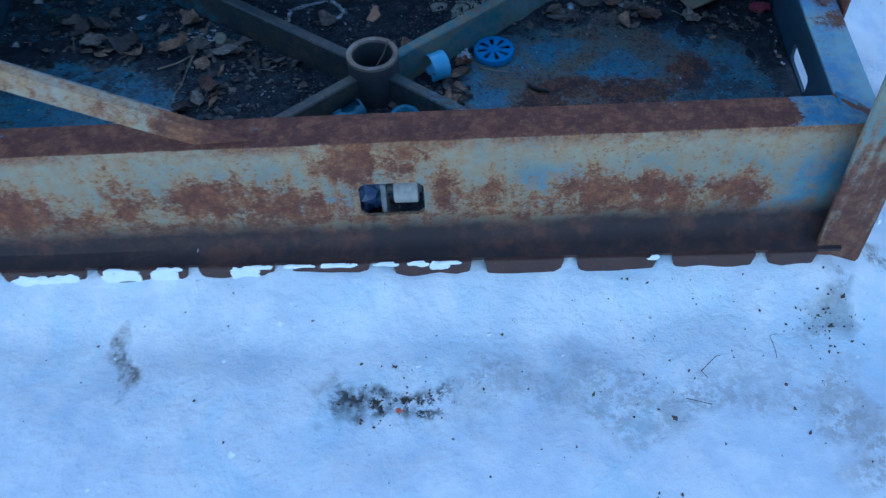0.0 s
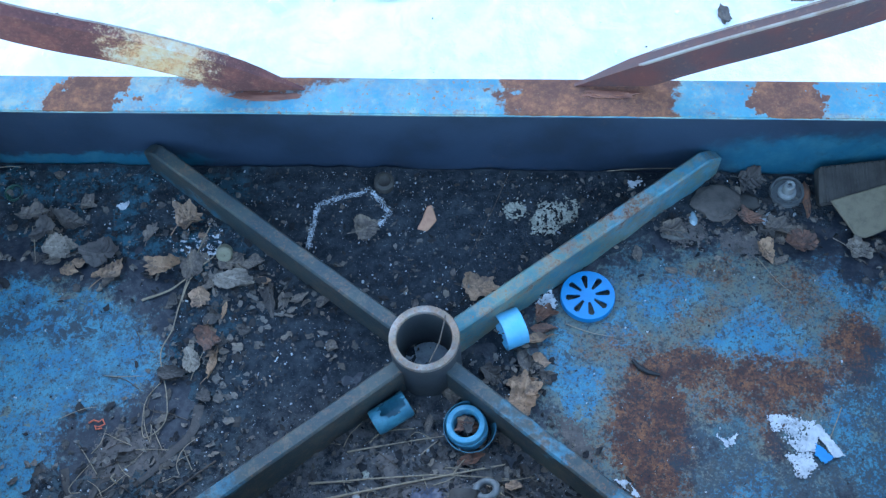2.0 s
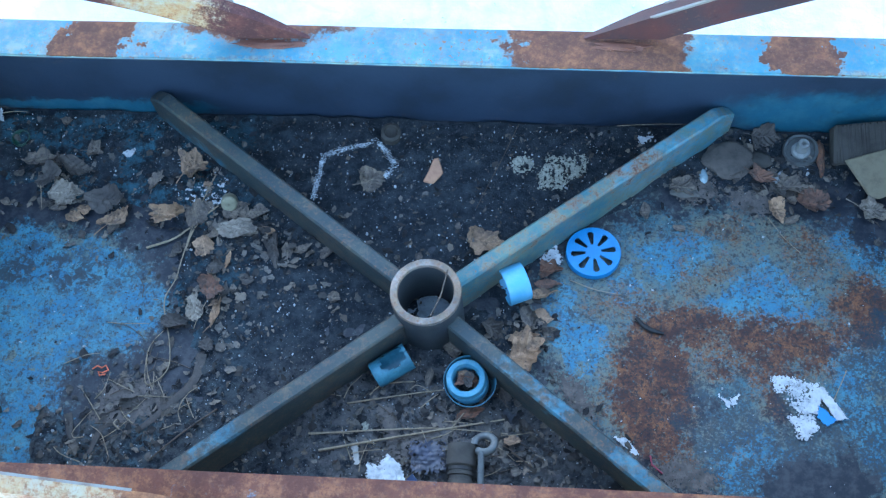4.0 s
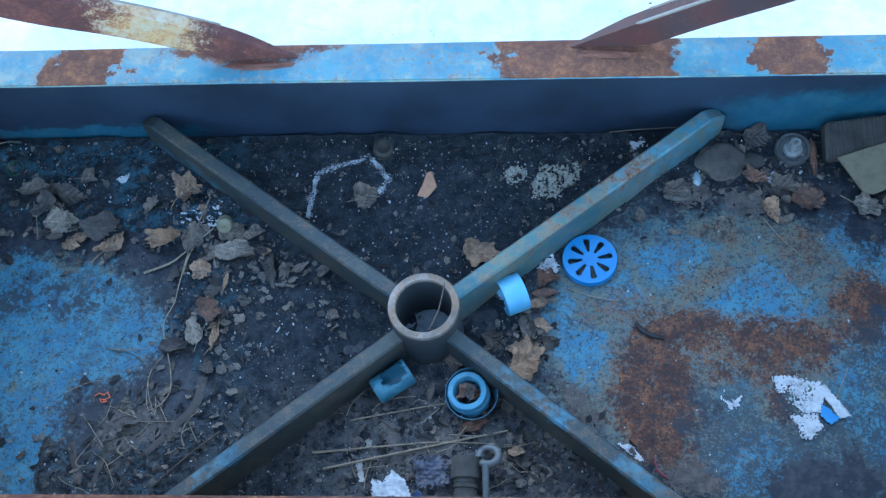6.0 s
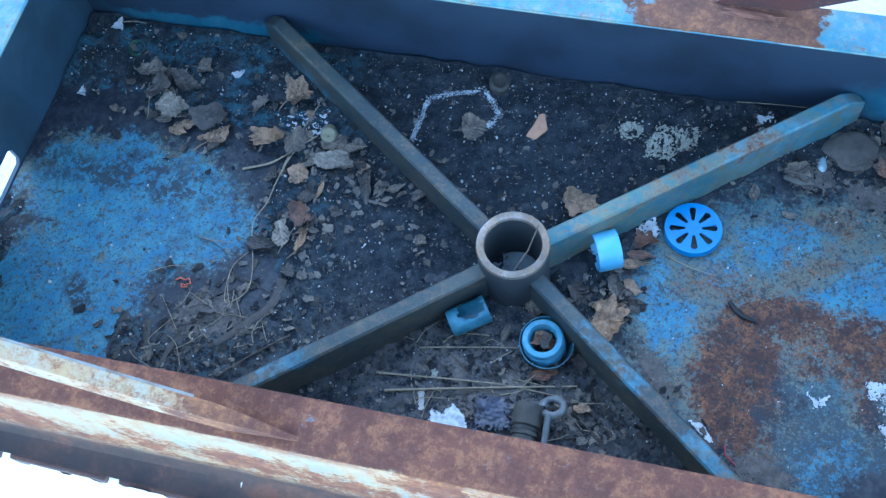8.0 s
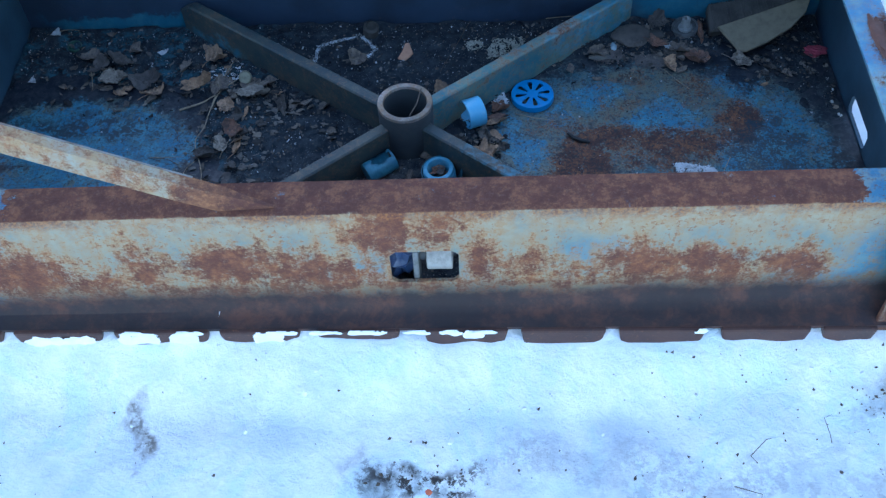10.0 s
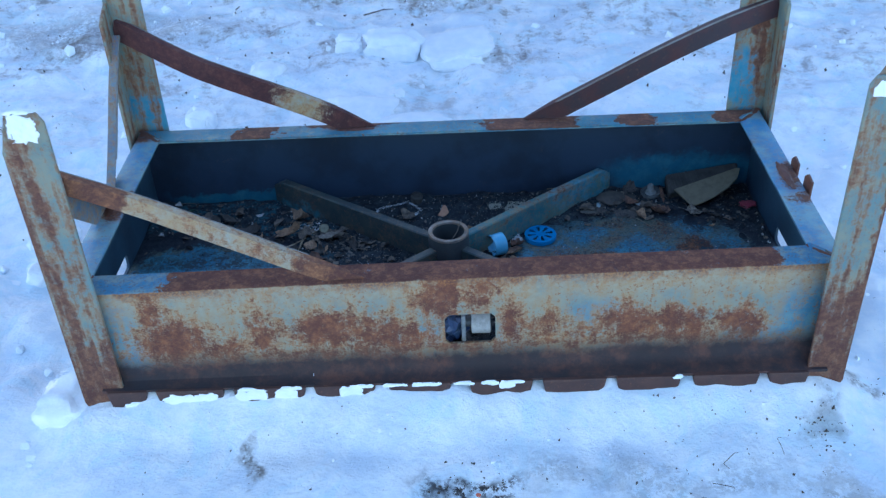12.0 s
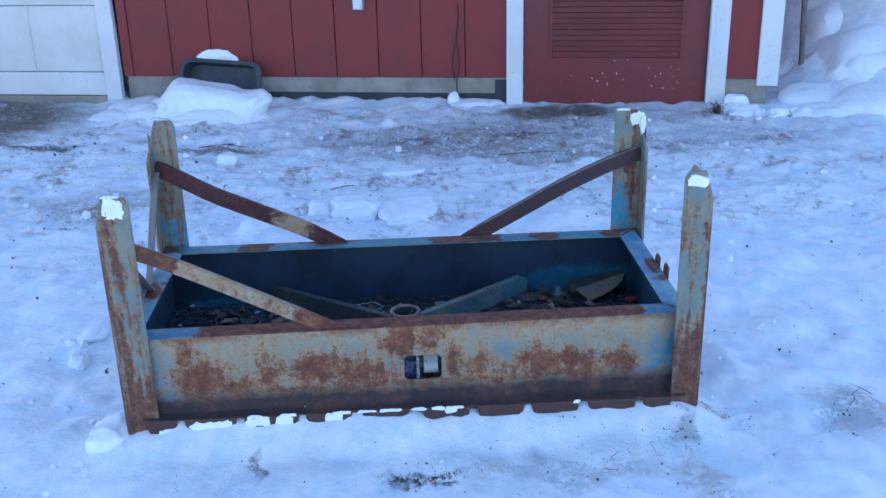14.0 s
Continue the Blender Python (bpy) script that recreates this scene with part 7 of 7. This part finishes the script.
for outline in ([(-0.02, 1.869), (0.005, 1.891), (0.022, 1.865), (0.0, 1.852)], [(0.031, 1.847), (0.047, 1.887), (0.08, 1.883), (0.098, 1.86), (0.068, 1.825), (0.034, 1.823)], [(0.083, 1.868), (0.09, 1.893), (0.107, 1.893), (0.106, 1.858)]):
    tagged(part("pale_flakes", ragged(lambda x, y: inside(x, y, outline), bounds(outline), 0.001, 0.008, -0.12, 0.002, 0.002, 5.0, 0.0006, 230, 0.9), LICHEN, None), "cluster of pale crumbly flakes on dark soil", "flakes", kind="stuff")
outline = [(-0.57, 1.787), (-0.559, 1.801), (-0.497, 1.819), (-0.494, 1.774), (-0.533, 1.769)]
tagged(part("pale_flakes", ragged(lambda x, y: inside(x, y, outline), bounds(outline), 0.0011, 0.01, 0.34, 0.002, 0.0015, 9.0, 0.0004, 180, 0.7), PAPER_WHITE, None), "shredded scraps of white paper between leaves", "flakes", kind="stuff")
# a broken line of frost crystals
rim_line = [(-0.341, 1.794), (-0.334, 1.875), (-0.246, 1.905), (-0.209, 1.86), (-0.225, 1.838)]


def rim_depth(x, y):
    near = 1e9
    for (ax, ay), (bx, by) in zip(rim_line, rim_line[1:]):
        t = min(1, max(0, ((x - ax) * (bx - ax) + (y - ay) * (by - ay)) / ((bx - ax) ** 2 + (by - ay) ** 2)))
        near = min(near, math.hypot(ax + t * (bx - ax) - x, ay + t * (by - ay) - y))
    return 0.0022 - near


tagged(part("frost_rim", ragged(rim_depth, bounds(rim_line, 0.02), 0.0008, 0.007, 0.1, 0.002, 0.001, 3.0, 0.0004, 560, 0.6), FROST, None), "broken outline of pale frost crystals on the soil", "frost", kind="stuff")
ob = part("stub", lathe([(0.001, 0.0), (0.017, 0.0), (0.017, 0.02), (0.012, 0.024), (0.01, 0.016), (0.001, 0.016)], 28, pose(-0.224, 1.918, on_soil(-0.22, 1.918), 12, 8, 0)), OLD_WOOD, None, smooth=True)
tagged(ob, "small dull plastic stub by the back wall", "plastic stub")
ob = part("round_nut", lathe([(0.001, 0), (0.012, 0), (0.0135, 0.004), (0.0135, 0.017), (0.011, 0.02), (0.001, 0.02)], 28, pose(-0.482, 1.783, on_soil(-0.482, 1.783) + 0.004, 55, 20, 0)), NUT_PLASTIC, None, smooth=True)
tagged(ob, "small yellowed plastic stopper among the leaves", "stopper")
ob = part("bottle_cap", lathe([(0.016, 0.0), (0.0158, 0.0055), (0.0148, 0.0065), (0.0138, 0.0055), (0.0135, 0.002), (0.009, 0.0018), (0.0085, 0.0035), (0.0078, 0.0018), (0.001, 0.0016), (0.001, 0.0)], 40, pose(-0.876, 1.889, on_soil(-0.876, 1.889) - 0.001, 4, 6, 0)), GREEN_PLASTIC, None, smooth=True)
tagged(ob, "dark green bottle cap half sunk in soil", "bottle cap")

TORN = "torn speckled white paper scrap stuck to the floor"
scrap([(0.385, 1.521), (0.41, 1.522), (0.457, 1.51), (0.449, 1.48), (0.436, 1.468), (0.424, 1.467), (0.402, 1.487), (0.41, 1.498), (0.391, 1.504)], TORN, torn=0.007, holes=-0.3, cell=0.001, grain=330, patchy=0.7)
scrap([(0.404, 1.462), (0.424, 1.467), (0.444, 1.466), (0.444, 1.448), (0.427, 1.427), (0.414, 1.432), (0.414, 1.446)], TORN, torn=0.005, holes=-0.42, cell=0.001, grain=330, patchy=0.4)
scrap([(0.445, 1.507), (0.457, 1.511), (0.489, 1.464), (0.472, 1.46)], "folded strip of clean white paper", torn=0.0015, holes=-2, lift=0.003, crumple=0.002)
scrap([(0.444, 1.506), (0.457, 1.509), (0.446, 1.467), (0.431, 1.471)], "folded strip of clean white paper", torn=0.0015, holes=-2, lift=0.004, crumple=0.0018)
scrap([(0.449, 1.482), (0.472, 1.46), (0.457, 1.451), (0.445, 1.463)], "torn scrap of blue printed paper", BRIGHT_BLUE, torn=0.0015, holes=-0.8, lift=0.0045)
scrap([(0.306, 1.492), (0.318, 1.482), (0.337, 1.492), (0.331, 1.475), (0.318, 1.472)], TORN, torn=0.004, holes=-0.5)
scrap([(0.152, 1.418), (0.174, 1.416), (0.19, 1.394), (0.183, 1.393)], TORN, torn=0.002)
scrap([(-0.202, 1.356), (-0.187, 1.35), (-0.172, 1.368), (-0.154, 1.355), (-0.14, 1.33), (-0.197, 1.33)], "larger torn white paper scrap in the litter", torn=0.004, holes=-0.75, lift=0.004, crumple=0.003)
scrap([(-0.227, 1.377), (-0.22, 1.385), (-0.212, 1.354), (-0.22, 1.352)], "small pale torn scrap in the litter", CERAMIC, torn=0.002)
scrap([(-0.218, 1.418), (-0.212, 1.422), (-0.205, 1.408), (-0.213, 1.406)], "small pale torn scrap in the litter", LICHEN, torn=0.006)
scrap([(-0.688, 1.869), (-0.666, 1.876), (-0.668, 1.863), (-0.678, 1.858)], "small white paper scrap on dark soil", torn=0.003)
scrap([(-0.935, 1.918), (-0.913, 1.918), (-0.925, 1.948)], "small white triangular scrap on dark soil", torn=0.002)
scrap([(-0.953, 1.782), (-0.935, 1.78), (-0.945, 1.806)], "small white triangular scrap on dark soil", torn=0.002)
scrap([(0.191, 1.929), (0.218, 1.929), (0.198, 1.913)], "small white paper scrap on dark soil", torn=0.003)
scrap([(0.036, 1.701), (0.063, 1.726), (0.073, 1.697), (0.059, 1.687)], "crumpled white paper scrap beside the blue cap", torn=0.005, holes=-0.5, crumple=0.003)
scrap([(0.4, 1.868), (0.43, 1.878), (0.434, 1.864), (0.416, 1.856)], "small white paper scrap among leaves", torn=0.003)
for outline in ([(0.065, 1.515), (0.109, 1.497), (0.132, 1.436), (0.088, 1.456)], [(0.215, 1.377), (0.244, 1.397), (0.303, 1.367), (0.286, 1.345), (0.225, 1.35)], [(-0.62, 1.46), (-0.56, 1.47), (-0.5, 1.42), (-0.55, 1.37), (-0.64, 1.4)], [(0.25, 1.85), (0.31, 1.86), (0.32, 1.82), (0.27, 1.81)], [(0.34, 1.84), (0.39, 1.85), (0.42, 1.81), (0.38, 1.79), (0.34, 1.81)], [(0.4, 1.87), (0.46, 1.87), (0.47, 1.83), (0.42, 1.83)], [(-0.2, 1.44), (-0.1, 1.45), (-0.06, 1.39), (-0.16, 1.36)]):
    scrap(outline, "crust of dried grey-brown mud and leaf pulp", MUD_CRUST, torn=0.018, holes=-0.55, lift=0.0006, crumple=0.0008, name="mud_crust", category="mud", cell=0.0018)
scrap([(-0.139, 1.387), (-0.095, 1.391), (-0.086, 1.35), (-0.134, 1.345)], "dull crumpled plastic film in the litter", DULL_FILM, torn=0.014, holes=-0.6, lift=0.006, crumple=0.004, name="film_scrap", category="plastic film")
ob = part("rubber_strip", sweep(bmesh.new(), [(0.188, 1.606, FLOOR + 0.004), (0.197, 1.594, FLOOR + 0.005), (0.21, 1.586, FLOOR + 0.005), (0.229, 1.582, FLOOR + 0.004)], round_section(0.0042, 8), scale=[0.7, 1, 1, 0.6]), BLACK_RUBBER, None, smooth=True)
tagged(ob, "short curved strip of black rubber on the floor", "rubber strip")
ob = part("red_wire", sweep(bmesh.new(), [(0.205, 1.392, FLOOR + 0.008), (0.207, 1.38, FLOOR + 0.007), (0.222, 1.368, FLOOR + 0.004)], round_section(0.0013, 6)), CRIMSON, None, smooth=True)
tagged(ob, "snippet of red wire beside the rib", "wire")
ob = part("crimson_scrap", lump((0.716, 1.83, FLOOR + 0.012), (0.022, 0.014, 0.008), 230, 0.5, 3, 4), CRIMSON, None)
tagged(ob, "faded crimson scrap by the end wall", "scrap")
oz = on_soil(-0.636, 1.475) + 0.003
loop = [(-0.648, 1.477), (-0.641, 1.482), (-0.632, 1.479), (-0.628, 1.484), (-0.622, 1.476), (-0.63, 1.471), (-0.638, 1.473), (-0.634, 1.467), (-0.625, 1.469)]
ob = part("orange_shred", sweep(bmesh.new(), [(x, y, oz + 0.001 * (i % 3)) for i, (x, y) in enumerate(loop)], round_section(0.0012, 6)), ORANGE_PLASTIC, None, smooth=True)
tagged(ob, "thin looped orange plastic shred in the litter", "plastic shred")

# ---- debris on the snow ----
rng = np.random.RandomState(123)


def crumbs(name, spots, material, label, n, size):
    bm = bmesh.new()
    for x, y, sx, sy, k in spots:
        for i in range(int(n * k)):
            px, py = x + rng.normal(0, sx), y + rng.normal(0, sy)
            if XL - 0.05 < px < XR + 0.05 and YF - 0.05 < py < YB + 0.05:
                continue
            j, i2 = np.searchsorted(gy, py), np.searchsorted(gx, px)
            z = float(ground.data.vertices[min(j, len(gy) - 1) * len(gx) + min(i2, len(gx) - 1)].co.z)
            r = size * rng.lognormal(0, 0.45)
            m = Matrix.Translation((px, py, z + r * 0.2)) @ Euler(rng.uniform(0, 6, 3)).to_matrix().to_4x4()
            vs = [bm.verts.new(m @ Vector(v)) for v in ((r, 0, 0), (-r * 0.6, r * 0.7, 0), (-r * 0.5, -r * 0.6, 0.1 * r), (0, 0, r * 0.6), (0.1 * r, 0, -r * 0.4))]
            for f in ((0, 1, 3), (1, 2, 3), (2, 0, 3), (1, 0, 4), (2, 1, 4), (0, 2, 4)):
                bm.faces.new([vs[q] for q in f])
    return tagged(part(name, bm, material, None), label, "debris", kind="stuff")


crumbs("soil_crumbs", ((-0.07, 0.93, 0.06, 0.03, 0.7), (0.69, 1.06, 0.04, 0.04, 0.7), (0.3, 0.95, 0.35, 0.12, 1.2), (0.55, 1.12, 0.25, 0.06, 0.5), (0.0, 0.7, 0.6, 0.3, 0.6), (-0.6, 1.0, 0.25, 0.1, 0.2), (1.3, 1.3, 0.25, 0.3, 0.3), (0.85, 1.2, 0.08, 0.04, 0.6)), TWIG, "dark soil crumbs and bits of bark on the snow", 70, 0.003)
crumbs("yard_crumbs", ((0.4, 4.7, 0.7, 0.35, 1.0), (-1.3, 4.75, 0.4, 0.3, 0.7), (-1.8, 3.4, 0.6, 0.7, 0.9), (1.5, 3.5, 0.8, 1.0, 0.8), (0.0, 4.0, 1.0, 0.8, 1.0), (-2.5, 5.0, 0.3, 0.2, 0.8), (1.4, 2.2, 0.4, 0.7, 0.2), (-1.6, 1.5, 0.3, 0.5, 0.3)), TWIG, "brown crumbs of soil and leaf trodden into the snow", 200, 0.0048)
crumbs("leaf_bits", ((1.26, 1.2, 0.025, 0.03, 0.35), (1.21, 1.07, 0.05, 0.02, 0.3), (-1.2, 1.75, 0.05, 0.03, 0.4), (-2.45, 4.98, 0.12, 0.04, 1.2), (-1.32, 4.78, 0.15, 0.05, 1.2), (0.7, 4.82, 0.1, 0.03, 0.8)), LEAF_DARK, "dark scraps of leaf frozen into the snow", 22, 0.0055)
for x, y, a, d, r in ((0.48, 0.98, 0.6, 0.045, 0.0012), (0.6, 1.02, 1.3, 0.03, 0.0009), (0.44, 0.9, -0.5, 0.025, 0.0012), (-1.3, 4.85, 0.3, 0.12, 0.006), (-1.18, 4.82, -0.6, 0.09, 0.005), (-0.45, 3.8, 0.5, 0.08, 0.005), (0.85, 4.85, 0.2, 0.1, 0.006), (1.32, 1.25, 0.9, 0.07, 0.002), (1.36, 1.3, 2.0, 0.05, 0.0018), (0.72, 4.38, 0.05, 0.22, 0.004), (-1.1, 3.95, 1.0, 0.05, 0.004)):
    p = [Vector((x + s * d * math.cos(a), y + s * d * math.sin(a), 0.014 + 0.004 * (1 - s * s))) + Vector((rng.normal(0, 0.006), rng.normal(0, 0.006), 0)) for s in (-1, -0.4, 0.3, 1)]
    tagged(part("twig", sweep(bmesh.new(), p, round_section(r * 0.7, 5), scale=[1, 1, 0.8, 0.4]), TWIG, None, smooth=True), "dark broken twig lying on the snow", "twig", "twigs on the snow")
for x, y, a, b, turn, k in ((0.422, 2.418, 0.012, 0.022, 20, 251), (0.6, 2.47, 0.03, 0.009, 8, 252), (0.57, 2.36, 0.01, 0.004, 0, 253)):
    bm = lump((0, 0, 0), (a, b, 0.006), k, 0.75, 3, 3.5)
    bm.transform(pose(x, y, 0.014, 0, 0, turn))
    tagged(part("dead_leaf", bm, MUD_CRUST, None), "dark shrivelled leaf frozen into the snow behind the frame", "leaf", "leaves on the snow")
tagged(part("orange_chip", lump((-0.075, 0.905, 0.008), (0.006, 0.005, 0.003), 240, 0.4, 2, 3), ORANGE_PLASTIC, None), "tiny orange chip on the dirty snow", "plastic chip")
